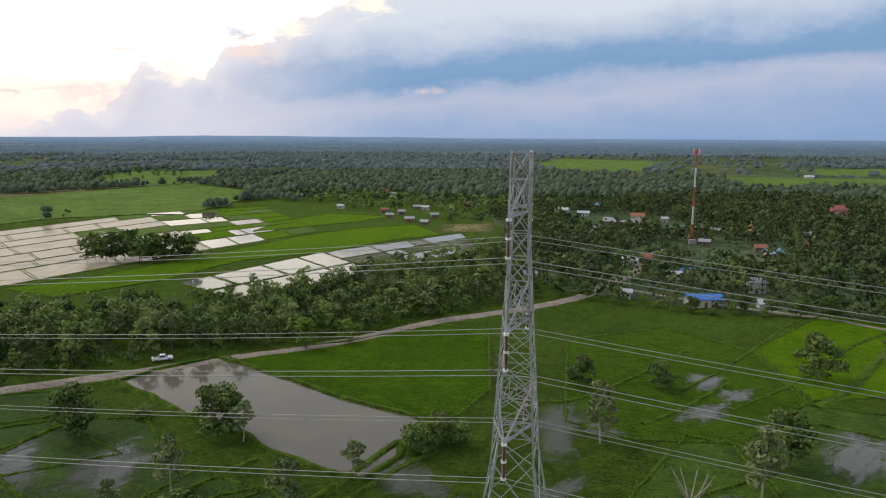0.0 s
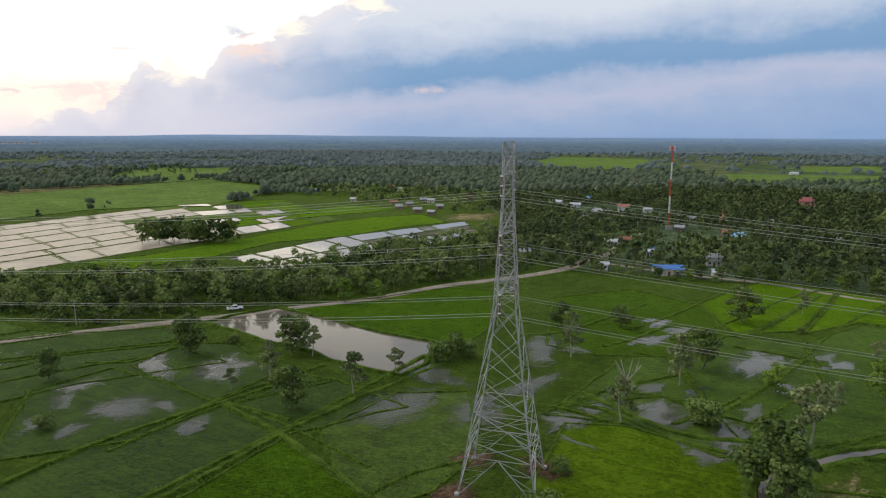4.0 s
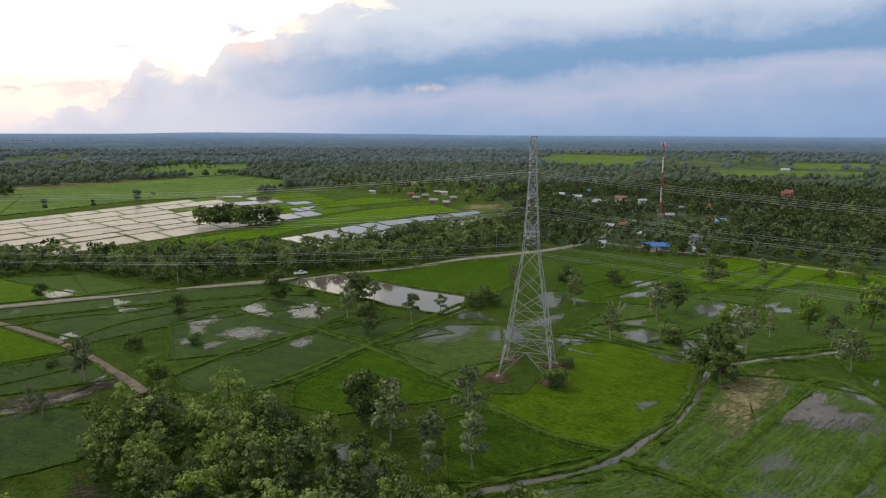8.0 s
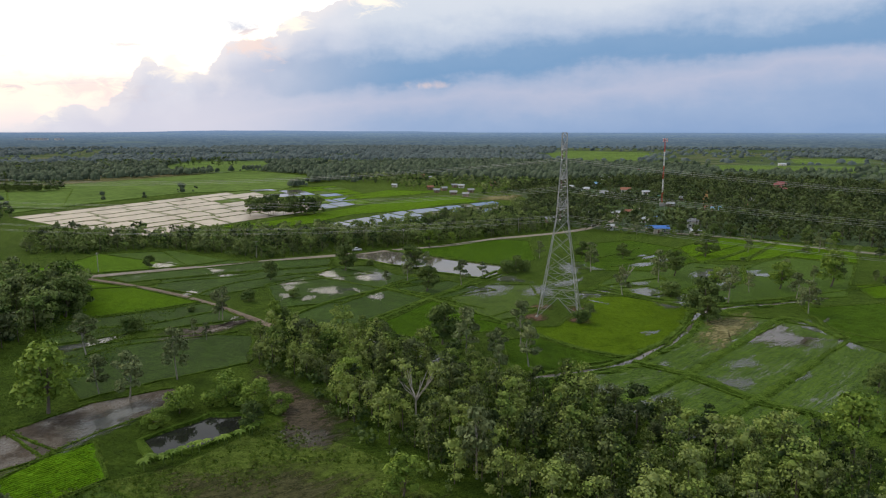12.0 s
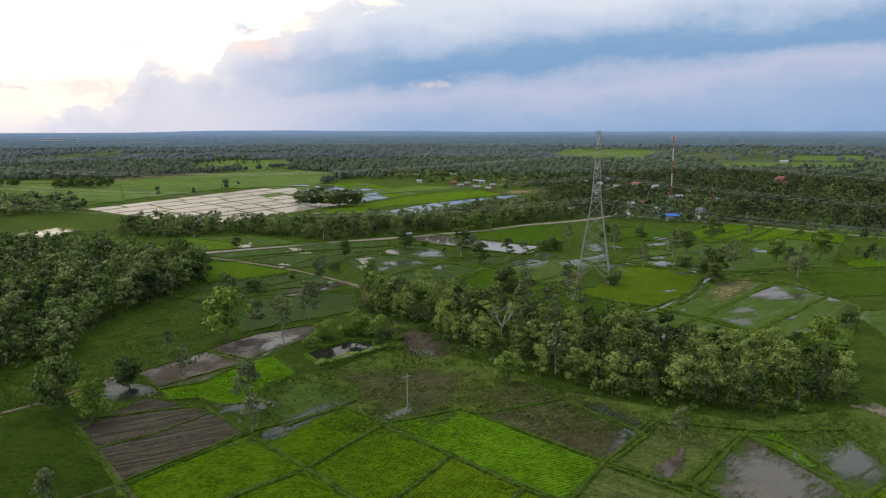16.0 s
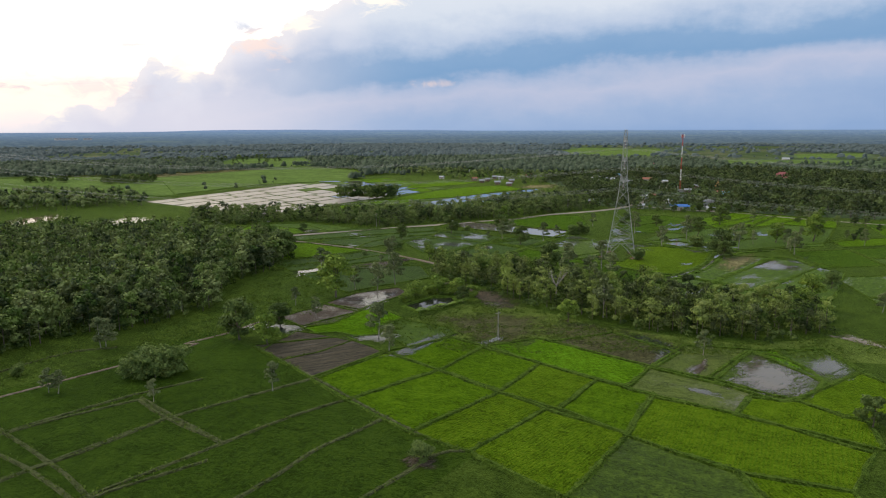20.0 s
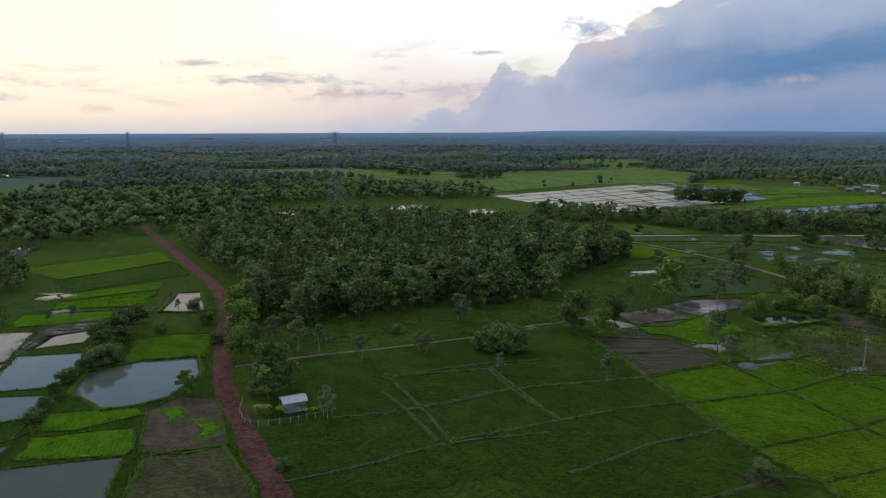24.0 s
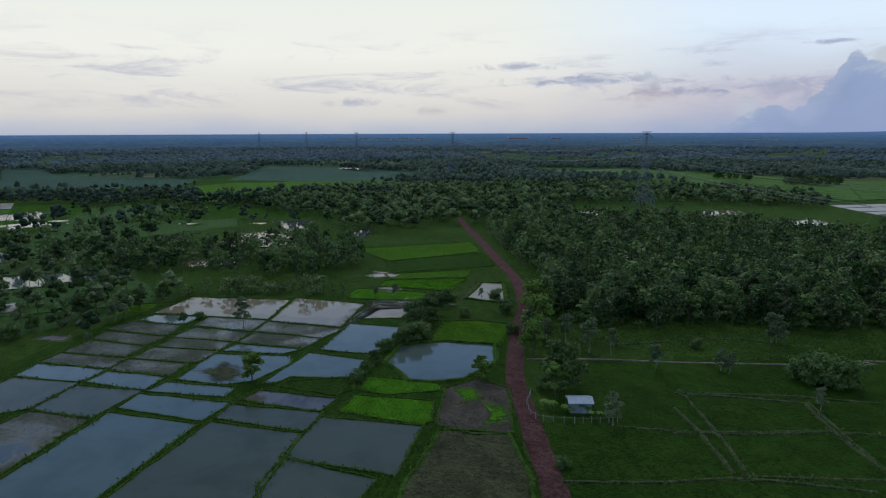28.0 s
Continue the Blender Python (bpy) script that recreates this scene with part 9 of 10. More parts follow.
def upright(rng, x, y, z, height, width):
    """Leaning blades standing on the ground."""
    n = len(x)
    a = rng.uniform(0, 6.283, n)
    h, w = height * rng.uniform(0.6, 1.3, n), width * rng.uniform(0.6, 1.3, n)
    lx, ly = rng.normal(0, 0.35, n) * h, rng.normal(0, 0.35, n) * h
    cx, cy = np.cos(a) * w / 2, np.sin(a) * w / 2
    zz = np.zeros(n) + z
    v = np.empty((n, 4, 3))
    v[:, 0] = np.stack([x - cx * 0.5, y - cy * 0.5, zz], 1)
    v[:, 1] = np.stack([x + cx * 0.5, y + cy * 0.5, zz], 1)
    v[:, 2] = np.stack([x + cx * 1.2 + lx, y + cy * 1.2 + ly, zz + h], 1)
    v[:, 3] = np.stack([x - cx * 1.2 + lx, y - cy * 1.2 + ly, zz + h * 0.85], 1)
    return v


def crop_rows(mats, box4, gap, height, leaf, label, seed, whole=0.93):
    """Drilled rows of young rice: wavering ridges of leaf with breaks in them."""
    rng = np.random.default_rng(seed)
    vs, fs, base = [], [], 0
    for mat, pts in CROPS:
        p = np.array(pts, float)
        c = p.mean(0)
        if mat not in mats or not (box4[0] < c[0] < box4[2] and box4[1] < c[1] < box4[3]):
            continue
        e = p[1] - p[0]
        e = e / np.linalg.norm(e)
        s = np.array([-e[1], e[0]])
        r = np.abs(p - c).max() * 1.5
        for w in np.arange(-r, r, gap):
            u = np.arange(-r, r, 0.8)
            wob = np.array([noise.noise((q * 0.11 + seed, w * 0.13, 4.0)) * 0.7 + noise.noise((q * 0.6, w * 3.0, 8.0)) * 0.16 for q in u])
            x, y = c[0] + u * e[0] + (w + wob) * s[0], c[1] + u * e[1] + (w + wob) * s[1]
            ok = inside_poly(x, y, pts)
            idx = np.nonzero(ok[:-1] & ok[1:] & (rng.uniform(0, 1, len(u) - 1) < whole))[0]
            if not len(idx):
                continue
            h = height * (0.6 + 0.8 * rng.uniform(0, 1, len(u)))
            half = gap * rng.uniform(0.2, 0.34, len(u))
            v = np.empty((len(u), 3, 3))
            v[:, 0] = np.stack([x - s[0] * half, y - s[1] * half, u * 0 + 0.05], 1)
            v[:, 1] = np.stack([x, y, 0.05 + h], 1)
            v[:, 2] = np.stack([x + s[0] * half, y + s[1] * half, u * 0 + 0.05], 1)
            vs.append(v.reshape(-1, 3))
            for k in (0, 1):
                fs.append(np.stack([base + idx * 3 + k, base + idx * 3 + 3 + k, base + idx * 3 + 4 + k, base + idx * 3 + 1 + k], 1))
            base += len(u) * 3
    ob = new("rice_rows", mesh_of("rice_rows", np.concatenate(vs), np.concatenate(fs), leaf))
    tagged(ob, label, "rice plants", kind="stuff")


crop_rows(("rice_green", "rice_yellow", "rice_lime"), (-130, -230, 70, -55), 0.72, 0.10, "rice_green", "bright green rice plants in drilled rows", 31)
crop_rows(("rice_lime",), (-330, -200, -140, -60), 0.9, 0.3, "rice_lime", "lush lime green seedlings beside the laterite road", 34)


crop_rows(("rice_rowed",), (-20, -60, 110, 60), 1.0, 0.13, "rice_tuft", "thin green rice plants in rows standing in water", 35, 0.6)


def verge_grass():
    """Weeds along the bunds."""
    rng = np.random.default_rng(8)
    xs, ys = [], []
    for line in RIMS:
        p = np.array([(q.x, q.y) for q in line])
        c = p.mean(0)
        if not (-340 < c[0] < 190 and -300 < c[1] < 270):
            continue
        for a, b2 in zip(p, p[1:]):
            n = int(np.linalg.norm(b2 - a) * 3.5) + 1
            t = rng.uniform(0, 1, n)
            xs.append(a[0] + (b2[0] - a[0]) * t + rng.normal(0, 0.45, n))
            ys.append(a[1] + (b2[1] - a[1]) * t + rng.normal(0, 0.4, n))
    x, y = np.concatenate(xs), np.concatenate(ys)
    lush = np.array([noise.noise((q * 0.06, s * 0.06, 2.0)) for q, s in zip(x, y)])
    ok = lush > -0.25
    v = upright(rng, x[ok], y[ok], 0.1, 0.34, 0.32).reshape(-1, 3)
    ob = new("verge_grass", mesh_of("verge_grass", v, np.arange(len(v)).reshape(-1, 4), "grass_blade"))
    tagged(ob, "rough grass and weeds along the field bunds", "grass", kind="stuff")


verge_grass()


def weeds(label, poly, count, seed):
    """Rank grass and weeds on waste ground, in drifts."""
    rng = np.random.default_rng(seed)
    p = np.array(poly, float)
    x, y = rng.uniform(p[:, 0].min(), p[:, 0].max(), count), rng.uniform(p[:, 1].min(), p[:, 1].max(), count)
    drift = np.array([noise.noise((q * 0.07, s * 0.07, seed)) + 0.6 * noise.noise((q * 0.25, s * 0.25, 3.0)) for q, s in zip(x, y)])
    ok = inside_poly(x, y, poly) & (drift + rng.normal(0, 0.15, count) > 0.0)
    v = upright(rng, x[ok], y[ok], 0.05, 0.32, 0.45).reshape(-1, 3)
    ob = new("weeds", mesh_of("weeds", v, np.arange(len(v)).reshape(-1, 4), "grass_blade"))
    tagged(ob, label, "weeds", kind="stuff")


weeds("rank grass and weeds between the wood and the paddies", [(-101.3, -56.3), (-76.5, -44.7), (-62.9, -25.6), (-42.2, -40.6), (-27.2, -58.3), (6.7, -74.2), (36.7, -68.5), (63.0, -80.1), (43.3, -91.2), (14.0, -85.6), (-26.5, -80.5), (-66.4, -84.2)], 40000, 5)
weeds("rough grass beside the forest", [(-228.6, -114.9), (-186.5, -86.8), (-161.0, -60.0), (-145.8, -35.7), (-148.0, 48.0), (-118.3, 67.8), (-114.2, -46.1), (-146.4, -82.5), (-196.7, -122.4)], 34000, 6)


def bare_tree(x, y, h):
    ob = new("dead_tree")
    ob.matrix_basis = pose(x, y, 0)
    tagged(ob, "leafless pale dead tree with spreading branches", "dead tree", "dead trees")
    rng = random.Random(int(x * 10))
    bm = bmesh.new()
    tube(bm, (0, 0, -0.2), (0, 0, h * 0.5), 0.22, 0.16, 7)
    part("trunk", bm, "bark_pale", ob)
    for i in range(9):
        a = i * 2.4 + rng.uniform(-.3, .3)
        m = Vector((math.cos(a) * h * 0.2, math.sin(a) * h * 0.2, h * rng.uniform(0.62, 0.78)))
        e = Vector((math.cos(a) * h * 0.36, math.sin(a) * h * 0.36, h * rng.uniform(0.85, 1.0)))
        bm = bmesh.new()
        tube(bm, (0, 0, h * rng.uniform(0.4, 0.5)), m, 0.13, 0.09, 5)
        tube(bm, m, e, 0.09, 0.03, 5)
        tube(bm, m, e + Vector((rng.uniform(-1, 1), rng.uniform(-1, 1), 0.3)), 0.07, 0.02, 4)
        part("branch", bm, "bark_pale", ob)


bare_tree(-35.9, -25.3, 10.5)
tree("open", -24.6, -47.8, 11.0)
tree("lime", -36.7, -53.6, 6.6)
tree("lime", -51.8, -9.6, 7.0)
bare_tree(37.9, 94.7, 8.0)


def palm(x, y, h):
    if "palm" in PROTO:
        return copy_thing(PROTO["palm"], Matrix.LocRotScale((x, y, 0), Euler((0, 0, x)), (h / 10,) * 3))
    ob = new("palm_tree")
    bm = bmesh.new()
    tube(bm, (0, 0, -0.2), (0.3, 0.1, 5), 0.2, 0.16, 7)
    tube(bm, (0.3, 0.1, 5), (0.4, 0.3, 9), 0.16, 0.12, 7)
    part("trunk", bm, "bark", ob)
    for i in range(14):
        a = i * 2.4
        bm = bmesh.new()
        rows = []
        for j in range(6):
            t = j / 5
            r, z, w = 3.0 * t, 9 + 1.6 * t - (2.0 + 1.4 * (i % 3)) * t * t, 0.42 * math.sin(math.pi * min(0.97, t * 0.85 + 0.12))
            rows.append([bm.verts.new((0.4 + r * math.cos(a) - k * w * math.sin(a), 0.3 + r * math.sin(a) + k * w * math.cos(a), z - abs(k) * 0.2)) for k in (-1, 0, 1)])
        for j in range(5):
            for k in range(2):
                bm.faces.new((rows[j][k], rows[j][k + 1], rows[j + 1][k + 1], rows[j + 1][k]))
        part("frond", bm, "leaf_mid", ob)
    tagged(ob, "coconut palm with drooping green fronds by village houses", "palm tree", "palms of the village")
    PROTO["palm"] = ob
    ob.matrix_basis = Matrix.LocRotScale((x, y, 0), None, (h / 10,) * 3)
    return ob


prng = random.Random(9)
for px, py in ((80, 300), (84, 306), (92, 312), (98, 306), (120, 248), (126, 240), (108, 236), (70, 252), (131, 246), (150, 340), (104, 318), (76, 312)):
    palm(px + prng.uniform(-2, 2), py + prng.uniform(-2, 2), prng.uniform(8, 11))


NEAR_LAND = [(-466.7, -8.1), (-636.2, 143.1), (-636.0, 213.9), (-477.9, 337.4), (-329.6, 331.4), (-259.0, 443.7), (-99.7, 621.0), (-159.3, 702.8), (30.0, 640.1), (341.0, 644.2), (421.1, 484.4), (330.9, 233.7), (151.4, 66.1), (2.9, -388.8), (-346.4, -387.2), (-495.8, -205.6)]


def far_plain():
    """Woods and a patchwork of small fields out to the horizon."""
    rng = np.random.default_rng(77)
    open_land = [f for f in FIELDS if max(q[1] for q in f) > 280 or min(q[0] for q in f) < -400]
    near = [NEAR_LAND] + open_land
    cell, turn = 62.0, 0.42
    ct, st = math.cos(turn), math.sin(turn)

    def is_field(i, j):
        w = noise.noise((i * 0.16, j * 0.16, 5.5)) + 0.55 * noise.noise((i * 0.52, j * 0.52, 1.5))
        return w > 0.10

    grid = {(i, j): is_field(i, j) for i in range(-75, 76) for j in range(-75, 76)}
    patches, tones = [], []
    for (i, j), yes in grid.items():
        u, w = (i + 0.5) * cell, (j + 0.5) * cell
        x, y = u * ct - w * st, u * st + w * ct
        r, a = math.hypot(x + 60, y + 180), math.atan2(-(x + 60), y + 180)
        if not yes or not (420 < r < 2700 and -0.8 < a < 1.85):
            continue
        if any(inside_poly([x, x + 30, x - 30, x, x], [y, y, y, y + 30, y - 30], f).any() for f in near):
            continue
        cut = rng.integers(0, 3)
        halves = [(-.5, -.5, .5, .5)] if cut == 0 else [(-.5, -.5, .02, .5), (.04, -.5, .5, .5)] if cut == 1 else [(-.5, -.5, .5, -.02), (-.5, .02, .5, .5)]
        for p0, q0, p1, q1 in halves:
            quad = []
            for p, q in ((p0, q0), (p1, q0), (p1, q1), (p0, q1)):
                uu, ww = u + p * cell * 0.97, w + q * cell * 0.97
                uu += 9 * noise.noise((uu * 0.02, ww * 0.02, 1.0))
                ww += 9 * noise.noise((uu * 0.02, ww * 0.02, 9.0))
                quad.append((uu * ct - ww * st, uu * st + ww * ct, 0.06))
            patches.append(quad)
    v = np.array(patches).reshape(-1, 3)
    ob = new("far_fields", mesh_of("far_fields", v, np.arange(len(v)).reshape(-1, 4), "far_patch"))
    tagged(ob, "patchwork of small green and straw-coloured fields among far woods", "fields", kind="stuff")
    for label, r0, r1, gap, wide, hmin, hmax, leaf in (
            ("far woods of the plain", 330, 720, 7.6, 0, 6.0, 13.0, "leaf_far_haze"),
            ("further woods of the plain", 720, 1300, 7.2, 1.0, 5.5, 9.5, "leaf_far_haze"),
            ("distant woods of the plain", 1300, 2450, 13.0, 1.6, 6.0, 9.5, "leaf_haze_blue")):
        n = int(2.55 * (r1 * r1 - r0 * r0) / 2 / (gap * gap))
        a = rng.uniform(-0.74, 1.80, n)
        r = np.sqrt(rng.uniform(r0 * r0, r1 * r1, n))
        x, y = -60 - r * np.sin(a), -180 + r * np.cos(a)
        u, w = (x * ct + y * st) / cell, (-x * st + y * ct) / cell
        open_cell = np.array([grid.get((int(i), int(j)), False) for i, j in zip(np.floor(u), np.floor(w))])
        edge = np.minimum(np.minimum(u % 1, 1 - u % 1), np.minimum(w % 1, 1 - w % 1))
        ok = ~open_cell | ((edge < 0.05) & (rng.uniform(0, 1, n) < 0.45)) | (rng.uniform(0, 1, n) < 0.02)
        for f in near:
            ok &= ~inside_poly(x, y, f)
        x, y = x[ok], y[ok]
        h = rng.uniform(hmin, hmax, len(x)) * rng.choice([0.6, 0.85, 1.0, 1.0, 1.15], len(x))
        if not wide:
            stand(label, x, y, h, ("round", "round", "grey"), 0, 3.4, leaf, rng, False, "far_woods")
            continue
        n = len(x)
        # each crown is a squat, uneven dome
        half = h * wide * rng.uniform(0.34, 0.56, n)
        low = lie(np.hypot(x + 60, y + 100))
        k = np.arange(6) * 1.0472
        rings = []
        for z, w in ((0.30, 1.0), (0.78, 0.70)):
            r2 = half[:, None] * w * rng.uniform(0.72, 1.22, (n, 6))
            rings.append(np.stack([x[:, None] + r2 * np.cos(k + 3 * z), y[:, None] + r2 * np.sin(k + 3 * z), low[:, None] + h[:, None] * (z + rng.uniform(-.09, .09, (n, 6)))], 2))
        v = np.concatenate(rings + [np.stack([x, y, low + h], 1)[:, None]], 1).reshape(-1, 3)
        one = [(q * 6 + i, q * 6 + (i + 1) % 6, q * 6 + 6 + (i + 1) % 6, q * 6 + 6 + i) for q in (0,) for i in range(6)] + [(6, 7, 8, 12), (8, 9, 10, 12), (10, 11, 6, 12)]
        f = (np.array(one)[None] + (np.arange(n) * 13)[:, None, None]).reshape(-1, 4)
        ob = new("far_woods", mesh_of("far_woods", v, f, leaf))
        ob.data.polygons.foreach_set("use_smooth", np.ones(len(f), bool))
        ob.data.attributes.new("tint", "FLOAT", "POINT").data.foreach_set("value", np.repeat(np.clip(rng.normal(0, 0.34, n), -0.6, 0.7), 13).astype(np.float32))
        tagged(ob, label, "trees", kind="stuff")


far_plain()


# ---- pylons and wires ----
PYLON, NEXT = Vector((6.6, 56.6, 0)), Vector((-398.0, 166.0, 0))
LINE = (NEXT - PYLON).normalized()
SIDE = Vector((LINE.y, -LINE.x, 0))
if SIDE.y > 0:
    SIDE = -SIDE
ARMS = (52.5, 43.5, 34.3)
TOP, WAIST, HALF_FOOT, HALF_WAIST, HALF_TOP, REACH = 57.3, 30.5, 6.4, 1.9, 0.8, 6.2


def half_at(z):
    return HALF_FOOT + (HALF_WAIST - HALF_FOOT) * z / WAIST if z < WAIST else max(HALF_TOP, HALF_WAIST + (HALF_TOP - HALF_WAIST) * (z - WAIST) / (50.0 - WAIST))


def pylon_members():
    """The bars of one tower in its own axes: x along the line, y across it."""
    bars = []
    lower = [0.0, 6.5, 9.2, 14.0, 19.5, 25.2, WAIST]
    upper = [WAIST + i * (TOP - WAIST) / 12 for i in range(13)]
    levels = lower + upper[1:]
    sq = ((-1, -1), (1, -1), (1, 1), (-1, 1))
    for i in range(len(levels) - 1):
        z0, z1 = levels[i], levels[i + 1]
        h0, h1 = half_at(z0), half_at(z1)
        for k in range(4):
            (ax, ay), (bx, by) = sq[k], sq[(k + 1) % 4]
            a0, a1 = Vector((ax * h0, ay * h0, z0)), Vector((ax * h1, ay * h1, z1))
            b0, b1 = Vector((bx * h0, by * h0, z0)), Vector((bx * h1, by * h1, z1))
            bars.append(("leg", a0, a1, 0.21 if z0 < WAIST else 0.15))
            if i == 0:
                m = (a1 + b1) / 2
                bars += [("brace", a0, m, 0.15), ("brace", b0, m, 0.15), ("tie", a1, b1, 0.14)]
                for f in (0.35, 0.68):
                    bars += [("strut", a0.lerp(a1, f), a0.lerp(m, f), 0.07), ("strut", b0.lerp(b1, f), b0.lerp(m, f), 0.07), ("strut", a0.lerp(a1, f), a0.lerp(m, min(1, f + .3)), 0.07), ("strut", b0.lerp(b1, f), b0.lerp(m, min(1, f + .3)), 0.07)]
            else:
                w = 0.10 if z0 < WAIST else 0.07
                bars += [("brace", a0, b1, w), ("brace", b0, a1, w)]
                if i in (1, 2) or z0 >= WAIST:
                    bars.append(("tie", a1, b1, 0.075))
                if 1 < i < 6:
                    c = (a0 + b1 + b0 + a1) / 4
                    bars += [("strut", a0.lerp(a1, .5), a0.lerp(b1, .27), 0.06), ("strut", b0.lerp(b1, .5), b0.lerp(a1, .27), 0.06)]
    for z in ARMS:
        h, t = half_at(z), half_at(z + 3.2)
        for s in (-1, 1):
            tip = Vector((0, s * REACH, z))
            for e in (-1, 1):
                root, high = Vector((e * h, s * h, z)), Vector((e * t, s * t, z + 3.2))
                bars += [("crossarm_chord", root, tip, 0.16), ("crossarm_chord", high, tip, 0.13)]
                for f in (0.3, 0.6):
                    bars.append(("strut", root.lerp(tip, f), high.lerp(tip, f), 0.07))
                bars += [("strut", root, high.lerp(tip, .3), 0.07), ("strut", root.lerp(tip, .3), high.lerp(tip, .6), 0.07)]
            for f in (0.0, 0.3, 0.6):
                bars.append(("strut", Vector((-h, s * h, z)).lerp(tip, f), Vector((h, s * h, z)).lerp(tip, min(1, f + 0.3)), 0.07))
    for s in (-1, 1):
        for e in (-1, 1):
            bars += [("crossarm_chord", Vector((e * HALF_TOP, s * HALF_TOP, TOP)), Vector((0, s * 4.4, TOP + 0.1)), 0.11), ("crossarm_chord", Vector((e * HALF_TOP, s * HALF_TOP, TOP - 2)), Vector((0, s * 4.4, TOP + 0.1)), 0.10)]
    return bars


for fx in (-1, 1):
    for fy in (-1, 1):
        foot = PYLON + LINE * HALF_FOOT * fx + SIDE * HALF_FOOT * fy
        puddle("soft_red", "bare reddish earth round a pylon foot", [(foot.x + 3.6 * math.cos(k * 0.785), foot.y + 3.6 * math.sin(k * 0.785)) for k in range(8)], "bare_ground", "bare ground", "bare patches")


def bar_mesh(mat):
    """An angle section, one metre long, of unit width."""
    bm = bmesh.new()
    t = 0.16
    for dims in ((-0.5, -0.5, 0, 0.5, -0.5 + t, 1), (-0.5, -0.5 + t, 0, -0.5 + t, 0.5, 1)):
        box(bm, *dims)
    me = bpy.data.meshes.new("angle_bar")
    bm.to_mesh(me)
    bm.free()
    me.materials.append(MATS[mat])
    return me


def bar_matrix(a, b, w):
    d = b - a
    return Matrix.LocRotScale(a, d.to_track_quat("Z", "Y"), (w, w, d.length))


def insulator_mesh():
    bm = bmesh.new()
    tube(bm, (0, 0, 0), (0, 0, -3.2), 0.05, 0.05, 6)
    for i in range(20):
        z = -0.3 - i * 0.14
        tube(bm, (0, 0, z), (0, 0, z - 0.07), 0.10, 0.19, 8)
    return bm


FACE = math.atan2(LINE.y, LINE.x)
BARS = pylon_members()


def near_pylon():
    ob = new("pylon")
    ob.matrix_basis = Matrix.Translation(PYLON) @ Matrix.Rotation(FACE, 4, "Z")
    tagged(ob, "tall galvanised steel lattice pylon with three crossarms", "pylon", "pylons of the power line")
    me = bar_mesh("steel")
    for kind, a, b, w in BARS:
        m = child(kind, me, ob)
        m.matrix_basis = bar_matrix(a, b, w)
    for z in ARMS:
        for s in (-1, 1):
            i = part("insulator_string", insulator_mesh(), "insulator", ob, "dark brown insulator string with white end caps")
            i.location = (0, s * (REACH - 0.1), z)
            for k in (-0.15, -1.6, -3.1):
                bm = bmesh.new()
                tube(bm, (0, 0, k + 0.1), (0, 0, k - 0.1), 0.24, 0.24, 8)
                part("cap", bm, "cap_white", i, "white cap")
    for x in (-1, 1):
        for y in (-1, 1):
            bm = bmesh.new()
            tube(bm, (x * HALF_FOOT, y * HALF_FOOT, -0.2), (x * HALF_FOOT, y * HALF_FOOT, 0.5), 0.55, 0.45, 10)
            part("footing", bm, "concrete", ob, "round concrete footing")
    return ob


near_pylon()


def far_pylon(p, angle):
    ob = new("pylon")
    ob.matrix_basis = Matrix.Translation(p) @ Matrix.Rotation(angle, 4, "Z")
    tagged(ob, "distant grey steel lattice pylon above the woods", "pylon", "pylons of the power line")
    if "pylon" not in PROTO:
        base = bar_mesh("steel_far")
        bv = np.array([v.co for v in base.vertices])
        bf = np.array([p.vertices[:] for p in base.polygons])
        groups = {}
        for kind, a, b, w in BARS:
            if kind != "strut":
                groups.setdefault(("crossarm", round(b.z), b.y > 0) if kind == "crossarm_chord" else ("frame",), []).append(np.array(bar_matrix(a, b, w * 1.35)))
        PROTO["pylon"] = {}
        for key, ms in groups.items():
            vs = np.concatenate([bv @ m[:3, :3].T + m[:3, 3] for m in ms])
            fs = np.concatenate([bf + i * len(bv) for i in range(len(ms))])
            PROTO["pylon"][key] = mesh_of(key[0], vs, fs, "steel_far")
    for key, me in PROTO["pylon"].items():
        child(key[0], me, ob)


FAR = [NEXT, Vector((-776.6, 267.8, 0)), Vector((-1082.1, 295.3, 0)), Vector((-1372.4, 337.5, 0)), Vector((-1797.6, 399.0, 0))]
for p, q in zip(FAR, [PYLON] + FAR):
    d = q - p
    far_pylon(p, math.atan2(d.y, d.x))


def wire(a, b, sag, radius):
    cu = bpy.data.curves.new("conductor", "CURVE")
    cu.dimensions, cu.bevel_depth, cu.bevel_resolution = "3D", radius, 0
    sp = cu.splines.new("POLY")
    n = 40
    sp.points.add(n)
    for i in range(n + 1):
        t = i / n
        c = a.lerp(b, t)
        sp.points[i].co = (c.x, c.y, c.z - 4 * sag * t * (1 - t), 1)
    cu.materials.append(MATS["wire"])
    ob = new("power_line", cu)
    return tagged(ob, "twin-bundle aluminium conductor slung between pylons", "power line", "conductors of the power line")


END = PYLON - LINE * 400
for z in ARMS:
    for s in (-1, 1):
        for k in (-0.23, 0.23):
            off = SIDE * (s * (REACH - 0.1)) + Vector((0, 0, z - 3.3 + k))
            wire(PYLON + off, NEXT + off, 11.5, 0.03)
            wire(PYLON + off, END + off, 11.5, 0.03)
            if k > 0:
                wire(NEXT + off, FAR[1] + off, 11.0, 0.05)


